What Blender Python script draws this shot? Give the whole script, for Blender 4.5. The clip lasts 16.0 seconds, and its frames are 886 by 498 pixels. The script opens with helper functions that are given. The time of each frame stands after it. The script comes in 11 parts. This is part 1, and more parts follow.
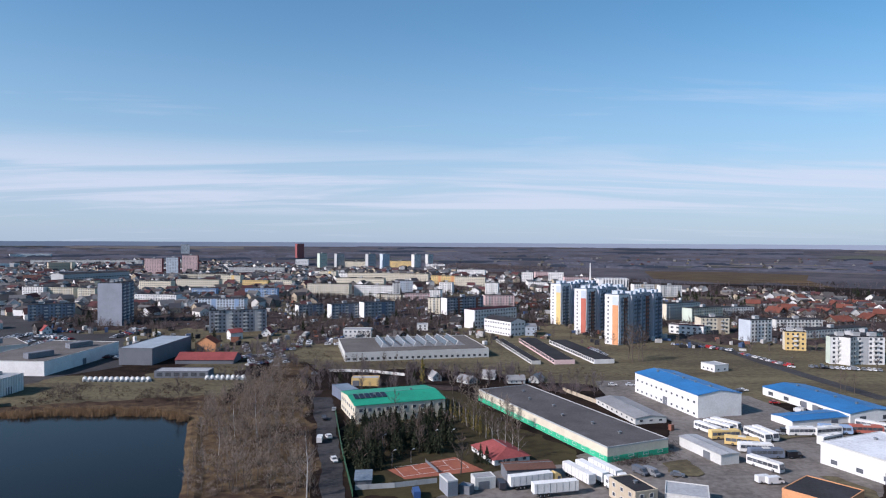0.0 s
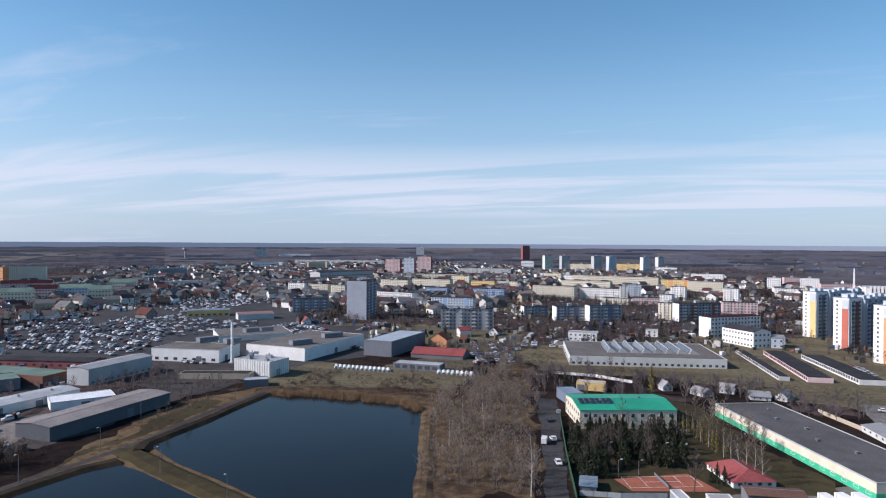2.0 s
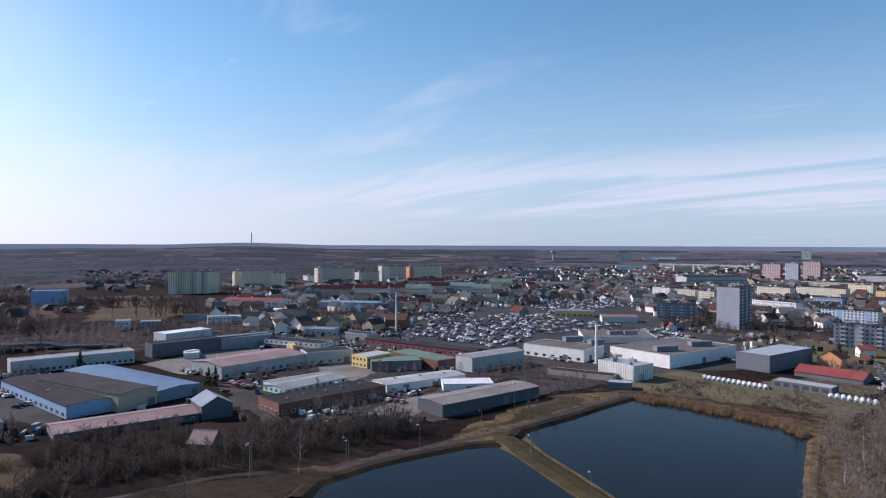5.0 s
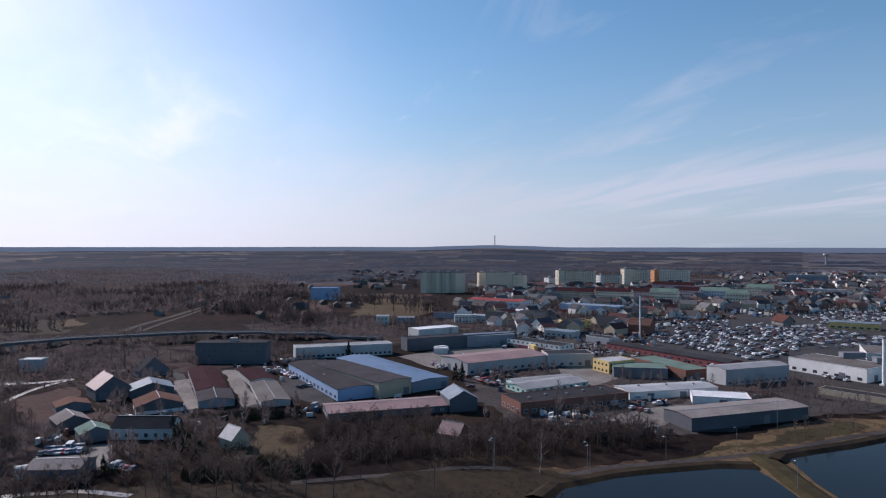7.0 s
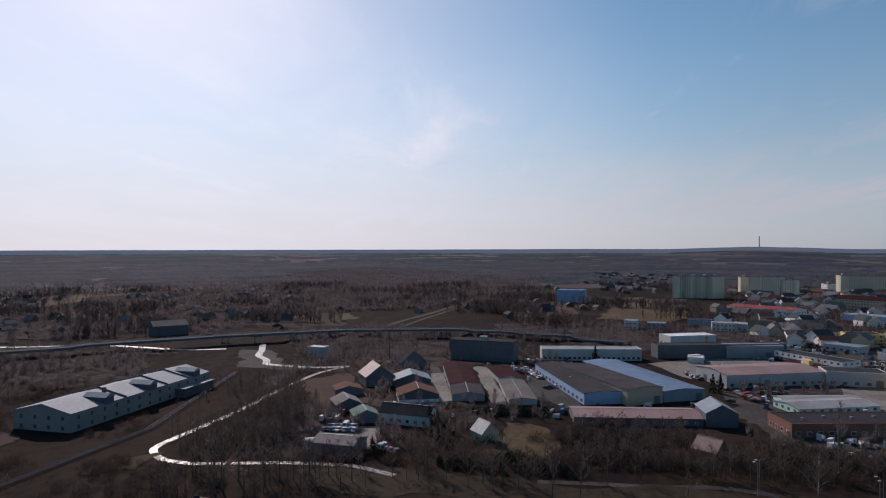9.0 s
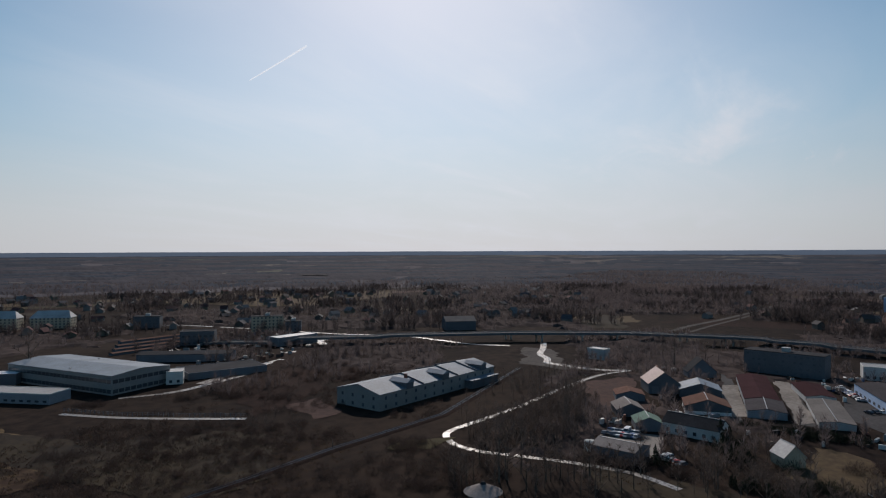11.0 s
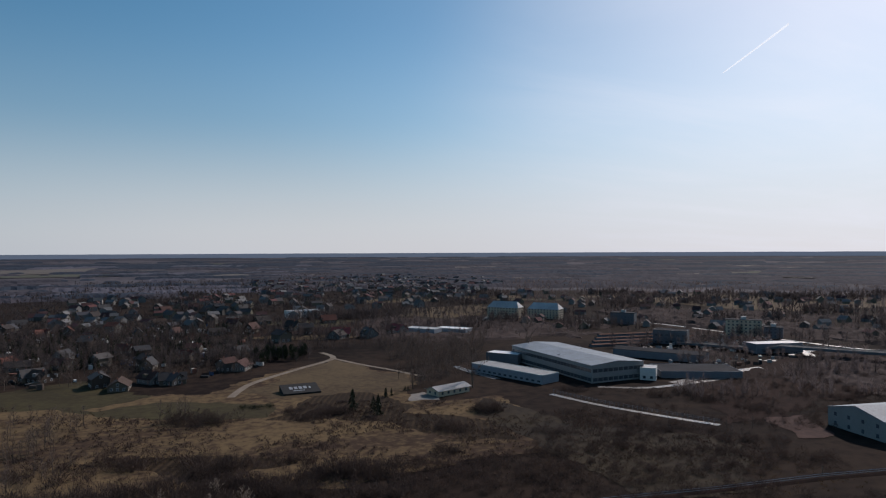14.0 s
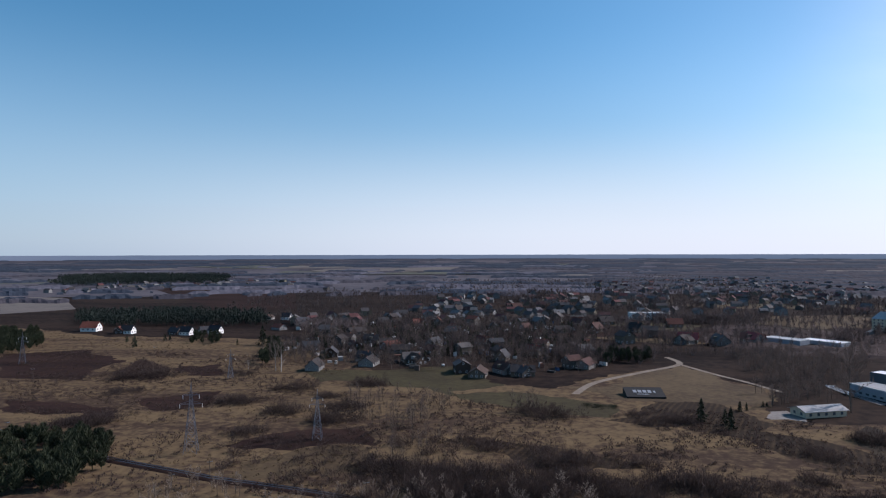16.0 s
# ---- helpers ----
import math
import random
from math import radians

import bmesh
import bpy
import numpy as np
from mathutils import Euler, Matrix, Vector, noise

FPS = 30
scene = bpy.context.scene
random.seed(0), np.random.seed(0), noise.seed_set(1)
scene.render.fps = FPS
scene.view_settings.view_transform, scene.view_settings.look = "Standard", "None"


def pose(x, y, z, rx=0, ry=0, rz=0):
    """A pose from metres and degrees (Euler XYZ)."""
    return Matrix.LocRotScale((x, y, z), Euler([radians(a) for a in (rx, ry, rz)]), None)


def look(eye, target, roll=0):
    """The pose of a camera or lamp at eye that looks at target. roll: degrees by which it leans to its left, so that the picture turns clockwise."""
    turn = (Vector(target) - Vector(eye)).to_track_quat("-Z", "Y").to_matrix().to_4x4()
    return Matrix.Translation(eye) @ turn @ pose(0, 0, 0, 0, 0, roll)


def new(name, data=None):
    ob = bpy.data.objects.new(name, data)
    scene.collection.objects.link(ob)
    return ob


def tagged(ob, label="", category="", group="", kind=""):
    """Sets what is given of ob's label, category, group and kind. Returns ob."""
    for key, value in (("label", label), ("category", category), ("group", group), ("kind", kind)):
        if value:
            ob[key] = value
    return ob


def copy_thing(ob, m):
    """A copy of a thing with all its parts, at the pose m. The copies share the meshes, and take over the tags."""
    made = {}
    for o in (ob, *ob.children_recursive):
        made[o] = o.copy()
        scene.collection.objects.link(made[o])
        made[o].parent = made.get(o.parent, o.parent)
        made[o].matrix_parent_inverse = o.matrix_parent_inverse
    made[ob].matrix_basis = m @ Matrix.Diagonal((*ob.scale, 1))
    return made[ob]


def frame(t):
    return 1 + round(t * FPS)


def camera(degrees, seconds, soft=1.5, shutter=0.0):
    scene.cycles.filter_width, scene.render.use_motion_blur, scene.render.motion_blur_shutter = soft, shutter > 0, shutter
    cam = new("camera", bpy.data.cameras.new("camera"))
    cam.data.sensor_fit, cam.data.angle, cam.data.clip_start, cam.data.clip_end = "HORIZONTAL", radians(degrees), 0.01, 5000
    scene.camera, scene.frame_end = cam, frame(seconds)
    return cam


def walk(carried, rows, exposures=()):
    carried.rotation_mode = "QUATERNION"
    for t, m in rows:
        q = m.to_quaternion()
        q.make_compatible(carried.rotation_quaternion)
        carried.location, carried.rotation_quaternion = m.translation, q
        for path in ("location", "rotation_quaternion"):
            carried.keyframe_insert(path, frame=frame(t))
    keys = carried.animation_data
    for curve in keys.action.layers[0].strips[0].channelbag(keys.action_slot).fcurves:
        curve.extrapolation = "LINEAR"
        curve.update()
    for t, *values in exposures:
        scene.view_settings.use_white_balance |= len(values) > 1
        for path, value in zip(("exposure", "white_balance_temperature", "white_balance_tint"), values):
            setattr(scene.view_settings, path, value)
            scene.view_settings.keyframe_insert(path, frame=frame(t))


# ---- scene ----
cam = camera(67.65, 16.0, soft=1.15)
EYE = 72.0
# seconds, yaw, pitch, roll: the drone hovers and turns on the spot
TURNS = [
    (0.0, 0.01, -0.63, 0.28),
    (0.5, 4.56, -0.60, 0.30),
    (1.0, 9.11, -0.58, 0.31),
    (1.5, 14.22, -0.56, 0.31),
    (2.0, 19.34, -0.55, 0.31),
    (2.5, 24.45, -0.53, 0.30),
    (3.0, 29.55, -0.52, 0.29),
    (3.5, 34.78, -0.50, 0.27),
    (4.0, 39.91, -0.47, 0.25),
    (6.5, 65.54, -0.29, 0.09),
    (7.0, 70.74, -0.25, 0.05),
    (7.5, 75.95, -0.20, 0.01),
    (8.0, 81.25, -0.15, -0.02),
    (8.5, 86.43, -0.10, -0.06),
    (11.0, 115.72, 0.10, -0.20),
    (11.5, 122.05, 0.13, -0.22),
    (12.0, 128.45, 0.16, -0.24),
    (12.5, 134.92, 0.18, -0.25),
    (13.0, 141.51, 0.20, -0.25),
    (13.5, 148.19, 0.22, -0.25),
    (14.0, 155.01, 0.24, -0.24),
    (14.5, 161.95, 0.27, -0.22),
    (15.0, 169.14, 0.30, -0.19),
    (15.5, 176.54, 0.34, -0.16),
    (16.0, 184.12, 0.40, -0.12),
]
EXPOSURES = [(0.0, 0.1, 5900, 20), (1.0, 0.16, 5950, 20), (4.0, 0.2, 6000, 22), (7.0, -0.12, 6050, 24), (7.6, -0.24, 6050, 24), (8.0, -0.22, 6250, 34), (8.35, -0.42, 6350, 24), (8.6, -0.46, 6450, 24), (11.0, -0.7, 6500, 15), (13.0, -0.63, 6550, 17), (14.2, -0.36, 6400, 18), (14.5, -0.16, 6800, 34), (14.75, -0.34, 6100, 15), (15.0, -0.3, 6150, 18), (16.0, 0.05, 5950, 20)]
SKY, SUN, CLOUD, SKY_SAT = 0.1, 5.0, (6.6, 7.0, 7.4, 1), 1.25
LOW_AIR = (3.75, 5.3, 6.3, 1)
walk(cam, [(t, pose(0, 0, EYE, 90 + pitch, -roll, yaw)) for t, yaw, pitch, roll in TURNS], EXPOSURES)

# ---- sky and sun ----
SUN_AZ, SUN_EL = 118.0, 33.0  # degrees, counted to the left of the first view
world = bpy.data.worlds.new("world")
scene.world = world
world.use_nodes = True
wn, wl = world.node_tree.nodes, world.node_tree.links
wn.clear()


def wnode(kind, **values):
    n = wn.new(kind)
    for k, v in values.items():
        n.inputs[k].default_value = v
    return n


def wmath(op, a, b=None, clamp=False):
    n = wn.new("ShaderNodeMath")
    n.operation, n.use_clamp = op, clamp
    for i, v in enumerate((a, b)):
        if v is None:
            continue
        if isinstance(v, (int, float)):
            n.inputs[i].default_value = v
        else:
            wl.new(v, n.inputs[i])
    return n.outputs[0]


sky = wn.new("ShaderNodeTexSky")
sky.sky_type, sky.sun_disc = "NISHITA", False
sky.sun_elevation = radians(SUN_EL)
sky.sun_rotation = radians(-SUN_AZ)
sky.altitude, sky.air_density, sky.dust_density, sky.ozone_density = 150, 1.0, 0.7, 2.5
coord = wn.new("ShaderNodeTexCoord")
sep = wn.new("ShaderNodeSeparateXYZ")
wl.new(coord.outputs["Generated"], sep.inputs[0])
height = wmath("MAXIMUM", sep.outputs[2], 0.0)
lift = wmath("ADD", height, 0.09)
flat = wn.new("ShaderNodeCombineXYZ")
wl.new(wmath("DIVIDE", sep.outputs[0], lift), flat.inputs[0])
wl.new(wmath("DIVIDE", sep.outputs[1], lift), flat.inputs[1])


def cirrus(scale, stretch, turn, low, high, offset):
    m = wn.new("ShaderNodeMapping")
    m.inputs["Location"].default_value = offset
    m.inputs["Rotation"].default_value = (0, 0, radians(turn))
    m.inputs["Scale"].default_value = (scale, scale * stretch, 1)
    wl.new(flat.outputs[0], m.inputs[0])
    n = wnode("ShaderNodeTexNoise", Scale=1.0, Detail=7.0, Roughness=0.58, Distortion=0.6)
    wl.new(m.outputs[0], n.inputs["Vector"])
    r = wn.new("ShaderNodeMapRange")
    r.interpolation_type = "SMOOTHSTEP"
    r.inputs[1].default_value, r.inputs[2].default_value = low, high
    wl.new(n.outputs[0], r.inputs[0])
    return r.outputs[0]


def ramp_of(value, a, b, lo=0.0, hi=1.0):
    r = wn.new("ShaderNodeMapRange")
    r.interpolation_type = "SMOOTHSTEP"
    for k, v in enumerate((a, b, lo, hi)):
        r.inputs[k + 1].default_value = v
    wl.new(value, r.inputs[0])
    return r.outputs[0]


def towards(az):
    """How far a direction of the sky points to an azimuth, -1 to 1."""
    return wmath("ADD", wmath("MULTIPLY", sep.outputs[0], -math.sin(radians(az))), wmath("MULTIPLY", sep.outputs[1], math.cos(radians(az))))


# a bright cloud bank low in the north, thin streaks over it, a milky veil on the sunny side
north = ramp_of(towards(5), -0.1, 0.75)
band = wmath("MULTIPLY", ramp_of(height, 0.03, 0.055), ramp_of(height, 0.085, 0.17, 1.0, 0.0))
band = wmath("MULTIPLY", wmath("MULTIPLY", band, north), wmath("ADD", 0.2, wmath("MULTIPLY", cirrus(0.3, 4.6, 4, 0.4, 0.6, (1.3, 2.2, 0)), 0.62)))
streaks = wmath("MULTIPLY", wmath("MULTIPLY", cirrus(0.4, 3.4, 8, 0.5, 0.8, (3.1, 0.4, 0)), 0.55), ramp_of(towards(40), -0.2, 0.5))
sunny = wmath("MULTIPLY", ramp_of(towards(SUN_AZ - 2), 0.7, 0.985), wmath("ADD", 0.34, wmath("MULTIPLY", cirrus(0.5, 2.2, -35, 0.35, 0.75, (0.7, 5.2, 0)), 0.3)))
wisps = wmath("MULTIPLY", wmath("MULTIPLY", cirrus(1.3, 4.0, 52, 0.6, 0.85, (0.2, 7.1, 0)), 0.6), ramp_of(towards(60), 0.6, 0.95))
sa, se = radians(SUN_AZ), radians(SUN_EL)
nearness = wmath("ADD", wmath("MULTIPLY", towards(SUN_AZ), math.cos(se)), wmath("MULTIPLY", sep.outputs[2], math.sin(se)))
halo = wmath("MULTIPLY", ramp_of(nearness, 0.9, 1.0), 0.5)
thin = wmath("MULTIPLY", ramp_of(towards(25), 0.2, 0.9), 0.08)
cover = wmath("ADD", wmath("MAXIMUM", thin, wmath("MAXIMUM", wmath("MAXIMUM", streaks, wisps), band)), wmath("MAXIMUM", sunny, halo), clamp=True)
glow = wmath("ADD", 1.0, wmath("MULTIPLY", ramp_of(nearness, 0.56, 1.0), 0.85))


def lit(color):
    """A cloud colour that brightens towards the sun, as thin cloud does."""
    n = wn.new("ShaderNodeVectorMath")
    n.operation = "SCALE"
    n.inputs[0].default_value = color[:3]
    wl.new(glow, n.inputs["Scale"])
    return n.outputs[0]


mix = wn.new("ShaderNodeMix")
mix.data_type = "RGBA"
wl.new(lit(CLOUD), mix.inputs["B"])
wl.new(wmath("MULTIPLY", cover, 0.9), mix.inputs["Factor"])
deep = wnode("ShaderNodeHueSaturation", Hue=0.48, Saturation=SKY_SAT, Value=1.14)
wl.new(sky.outputs[0], deep.inputs["Color"])
low_air = wn.new("ShaderNodeMix")
low_air.data_type = "RGBA"
wl.new(lit(LOW_AIR), low_air.inputs["B"])
wl.new(wmath("MULTIPLY", ramp_of(height, 0.0, 0.34, 1.0, 0.0), 0.72), low_air.inputs["Factor"])
wl.new(deep.outputs[0], low_air.inputs["A"])
low_sun = wn.new("ShaderNodeMix")
low_sun.data_type = "RGBA"
low_sun.inputs["B"].default_value = (9.6, 9.9, 9.9, 1)
wl.new(wmath("MULTIPLY", wmath("MULTIPLY", ramp_of(height, 0.0, 0.2, 1.0, 0.0), ramp_of(towards(SUN_AZ + 16), -0.1, 0.95)), 0.62), low_sun.inputs["Factor"])
wl.new(low_air.outputs["Result"], low_sun.inputs["A"])
wl.new(low_sun.outputs["Result"], mix.inputs["A"])
backdrop_shader = wnode("ShaderNodeBackground", Strength=SKY)
wl.new(mix.outputs["Result"], backdrop_shader.inputs[0])
wl.new(backdrop_shader.outputs[0], wn.new("ShaderNodeOutputWorld").inputs[0])

sun = new("sun", bpy.data.lights.new("sun", "SUN"))
sun.data.energy, sun.data.angle, sun.data.color = SUN, radians(0.6), (1.0, 0.92, 0.82)
sun.matrix_world = look((-math.sin(sa) * math.cos(se) * 900, math.cos(sa) * math.cos(se) * 900, math.sin(se) * 900), (0, 0, 0))


# ---- materials ----
MATS = {}


def mat(name, color, color2=None, rough=0.8, metal=0.0, scale=0.5, fine=6.0, bump=0.1, vary=0.0, spec=0.2, palette=None, island=False, ramp=(0.35, 0.65), furrow=None, streak=None, puddle=None, through_light=0.0):
    """A procedural surface: two tones mixed by noise at a broad and a fine scale, a relief, and a shift from object to object."""
    if name in MATS:
        return MATS[name]
    m = MATS[name] = bpy.data.materials.new(name)
    m.use_nodes = True
    nodes, links = m.node_tree.nodes, m.node_tree.links
    bsdf = nodes["Principled BSDF"]
    bsdf.inputs["Roughness"].default_value, bsdf.inputs["Metallic"].default_value = rough, metal
    bsdf.inputs["Specular IOR Level"].default_value = spec
    color2 = color2 or tuple(c * 0.72 for c in color)
    geo = nodes.new("ShaderNodeNewGeometry")
    broad, small = nodes.new("ShaderNodeTexNoise"), nodes.new("ShaderNodeTexNoise")
    for n, s, d in ((broad, scale, 6), (small, fine, 4)):
        n.inputs["Scale"].default_value, n.inputs["Detail"].default_value = s, d
        n.inputs["Roughness"].default_value = 0.62
        if streak and n is broad:
            long = nodes.new("ShaderNodeMapping")
            long.inputs["Rotation"].default_value, long.inputs["Scale"].default_value = (0, 0, radians(streak)), (0.22, 1, 1)
            links.new(geo.outputs["Position"], long.inputs[0])
            links.new(long.outputs[0], n.inputs["Vector"])
        else:
            links.new(geo.outputs["Position"], n.inputs["Vector"])
    add = nodes.new("ShaderNodeMath")
    add.operation = "MULTIPLY_ADD"
    links.new(small.outputs[0], add.inputs[0])
    add.inputs[1].default_value = 0.45
    half = nodes.new("ShaderNodeMath")
    half.operation = "MULTIPLY"
    links.new(broad.outputs[0], half.inputs[0])
    half.inputs[1].default_value = 0.55
    links.new(half.outputs[0], add.inputs[2])
    fac = nodes.new("ShaderNodeMapRange")
    fac.interpolation_type = "SMOOTHSTEP"
    fac.inputs[1].default_value, fac.inputs[2].default_value = ramp
    links.new(add.outputs[0], fac.inputs[0])
    if furrow:
        turn, width = furrow
        lay = nodes.new("ShaderNodeMapping")
        lay.inputs["Rotation"].default_value = (0, 0, radians(turn))
        links.new(geo.outputs["Position"], lay.inputs[0])
        wave = nodes.new("ShaderNodeTexWave")
        wave.inputs["Scale"].default_value, wave.inputs["Distortion"].default_value = 0.314 / width, 3.0
        wave.inputs["Detail Scale"].default_value = 0.4
        links.new(lay.outputs[0], wave.inputs[0])
        both = nodes.new("ShaderNodeMath")
        both.operation = "MULTIPLY_ADD"
        both.inputs[1].default_value = 0.18
        links.new(wave.outputs["Fac"], both.inputs[0])
        links.new(add.outputs[0], both.inputs[2])
        links.new(both.outputs[0], fac.inputs[0])
    mixer = nodes.new("ShaderNodeMix")
    mixer.data_type = "RGBA"
    links.new(fac.outputs[0], mixer.inputs["Factor"])
    mixer.inputs["A"].default_value, mixer.inputs["B"].default_value = (*color, 1), (*color2, 1)
    out = mixer.outputs["Result"]
    if palette or vary:
        if island:
            pick = geo.outputs["Random Per Island"]
        else:
            pick = nodes.new("ShaderNodeObjectInfo").outputs["Random"]
        if palette:
            ramp_node = nodes.new("ShaderNodeValToRGB")
            ramp_node.color_ramp.interpolation = "CONSTANT"
            els = ramp_node.color_ramp.elements
            for i, c in enumerate(palette):
                e = els[i] if i < 2 else els.new(i / len(palette))
                e.position, e.color = i / len(palette), (*c, 1)
            links.new(pick, ramp_node.inputs[0])
            tint = nodes.new("ShaderNodeMix")
            tint.data_type, tint.blend_type = "RGBA", "MULTIPLY"
            tint.inputs["Factor"].default_value = 1
            links.new(out, tint.inputs["A"])
            links.new(ramp_node.outputs[0], tint.inputs["B"])
            out = tint.outputs["Result"]
        else:
            hsv = nodes.new("ShaderNodeHueSaturation")
            span = nodes.new("ShaderNodeMapRange")
            span.inputs[3].default_value, span.inputs[4].default_value = 1 - vary, 1 + vary
            links.new(pick, span.inputs[0])
            links.new(span.outputs[0], hsv.inputs["Value"])
            links.new(out, hsv.inputs["Color"])
            out = hsv.outputs[0]
    links.new(out, bsdf.inputs["Base Color"])
    if puddle:
        wet = nodes.new("ShaderNodeMapRange")
        wet.inputs[1].default_value, wet.inputs[2].default_value = 0.42, 0.58
        wet.inputs[3].default_value, wet.inputs[4].default_value = puddle
        links.new(add.outputs[0], wet.inputs[0])
        links.new(wet.outputs[0], bsdf.inputs["Roughness"])
    if bump:
        b = nodes.new("ShaderNodeBump")
        b.inputs["Strength"].default_value, b.inputs["Distance"].default_value = bump, 0.3
        links.new(small.outputs[0], b.inputs["Height"])
        links.new(b.outputs[0], bsdf.inputs["Normal"])
    if through_light:
        leaf, blend = nodes.new("ShaderNodeBsdfTranslucent"), nodes.new("ShaderNodeMixShader")
        links.new(out, leaf.inputs["Color"])
        blend.inputs[0].default_value = through_light
        links.new(bsdf.outputs[0], blend.inputs[1])
        links.new(leaf.outputs[0], blend.inputs[2])
        links.new(blend.outputs[0], nodes["Material Output"].inputs["Surface"])
    return m


def wall_mat(key):
    r, g, b = WALLS[key]
    return mat("plaster_" + key, (r, g, b), (r * 0.82, g * 0.81, b * 0.8), rough=0.85, scale=0.12, fine=1.5, bump=0.05, vary=0.06)


def roof_mat(key):
    r, g, b = ROOFS[key]
    gloss = {"steel": 0.42, "blue": 0.45, "green": 0.45, "white": 0.55, "pink": 0.6, "light": 0.55, "bluegrey": 0.7, "grey": 0.65, "azure": 0.6}.get(key, 0.95)
    return mat("roof_" + key, (r, g, b), (r * 0.65, g * 0.64, b * 0.64), rough=gloss, scale=0.09, fine=1.2, bump=0.08, vary=0.1, spec=0.03 if gloss > 0.9 else 0.25)


WALLS = {
    "white": (0.78, 0.77, 0.74), "cream": (0.68, 0.62, 0.48), "yellow": (0.72, 0.52, 0.22), "pale": (0.6, 0.6, 0.57), "grey": (0.42, 0.43, 0.43),
    "dark": (0.16, 0.17, 0.19), "slate": (0.27, 0.29, 0.32), "brick": (0.22, 0.105, 0.078), "orange": (0.68, 0.33, 0.16), "red": (0.45, 0.14, 0.1),
    "pink": (0.68, 0.5, 0.48), "blue": (0.3, 0.41, 0.58), "paleblue": (0.52, 0.58, 0.64), "green": (0.55, 0.62, 0.52), "mint": (0.5, 0.72, 0.62),
    # shade: plaster darkened in colour for walls turned from the sun
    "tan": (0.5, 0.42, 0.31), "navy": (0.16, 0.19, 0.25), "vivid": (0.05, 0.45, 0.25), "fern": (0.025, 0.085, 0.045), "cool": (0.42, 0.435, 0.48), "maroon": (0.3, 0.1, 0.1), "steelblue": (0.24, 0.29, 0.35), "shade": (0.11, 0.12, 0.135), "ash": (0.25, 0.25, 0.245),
}
ROOFS = {
    "tar": (0.05, 0.05, 0.054), "dun": (0.17, 0.155, 0.145), "grey": (0.3, 0.3, 0.3), "light": (0.42, 0.42, 0.42), "steel": (0.4, 0.43, 0.46), "white": (0.76, 0.76, 0.76),
    "blue": (0.035, 0.17, 0.4), "green": (0.02, 0.3, 0.17), "red": (0.3, 0.085, 0.08), "brick": (0.2, 0.075, 0.055), "brown": (0.16, 0.09, 0.07),
    "maroon": (0.055, 0.022, 0.026), "pink": (0.31, 0.2, 0.185), "rust": (0.34, 0.22, 0.15), "bluegrey": (0.2, 0.25, 0.3), "moss": (0.17, 0.24, 0.2), "azure": (0.12, 0.2, 0.32), "ash": (0.28, 0.25, 0.235), "slate": (0.07, 0.064, 0.068), "felt": (0.105, 0.1, 0.1),
}
GLASS = mat("window_glass", (0.11, 0.12, 0.135), (0.06, 0.065, 0.075), rough=0.15, scale=0.4, fine=2, bump=0, spec=0.6, vary=0.4)
FRAME = mat("window_frame", (0.7, 0.7, 0.68), rough=0.6, bump=0)
METAL = mat("galvanised_steel", (0.36, 0.37, 0.38), rough=0.45, metal=0.7, bump=0.05)
LATTICE = mat("lattice_steel", (0.16, 0.17, 0.2), rough=0.6, metal=0.1, bump=0.05)
CONCRETE = mat("concrete", (0.42, 0.41, 0.39), (0.3, 0.29, 0.27), scale=0.3, fine=3)
BLACK = mat("rubber_black", (0.02, 0.02, 0.02), rough=0.8, bump=0)
BARK = mat("bark_grey_brown", (0.13, 0.105, 0.085), (0.08, 0.065, 0.055), rough=0.95, scale=2, vary=0.2, bump=0)
BIRCH = mat("bark_birch", (0.48, 0.46, 0.43), (0.2, 0.18, 0.17), rough=0.9, scale=1.5, bump=0)
TWIG = mat("bare_twigs", (0.165, 0.125, 0.105), (0.1, 0.077, 0.067), rough=0.95, scale=0.15, fine=1, bump=0, vary=0.25, island=True, through_light=0.25)
TWIG_RED = mat("bare_twigs_reddish", (0.33, 0.265, 0.21), (0.2, 0.16, 0.135), rough=0.95, scale=0.12, fine=1, bump=0, vary=0.25, island=True, through_light=0.4)
SHRUB = mat("dry_shrub_twigs", (0.092, 0.063, 0.052), (0.05, 0.036, 0.032), rough=0.95, scale=0.1, fine=1, bump=0, vary=0.25, island=True, through_light=0.25)
NEEDLE = mat("conifer_needles", (0.032, 0.038, 0.02), (0.016, 0.02, 0.012), rough=0.9, scale=0.2, fine=1.5, bump=0, vary=0.35, island=True)
THUJA = mat("yellow_green_needles", (0.2, 0.15, 0.04), (0.1, 0.09, 0.03), rough=0.9, scale=0.2, fine=1.5, bump=0, vary=0.3, island=True)
FAR_WOOD = mat("far_bare_wood", (0.2, 0.16, 0.152), (0.125, 0.102, 0.1), rough=1, scale=0.01, fine=0.1, bump=0, vary=0.25, island=True, through_light=0.45)
BUSH = mat("bush_twigs", (0.08, 0.058, 0.05), (0.044, 0.033, 0.03), rough=1, scale=0.1, fine=1, bump=0, vary=0.2, island=True, through_light=0.3)
DARK_WOOD = mat("dark_bare_wood", (0.1, 0.081, 0.078), (0.055, 0.046, 0.045), rough=1, scale=0.01, fine=0.1, bump=0, vary=0.35, island=True, through_light=0.4)
# darker than the crowns: the shade below the trees as a colour
SHADED_UNDERWOOD = mat("shaded_underwood", (0.075, 0.056, 0.051), (0.036, 0.027, 0.026), rough=1, scale=0.02, fine=0.3, bump=0.3, spec=0.03)
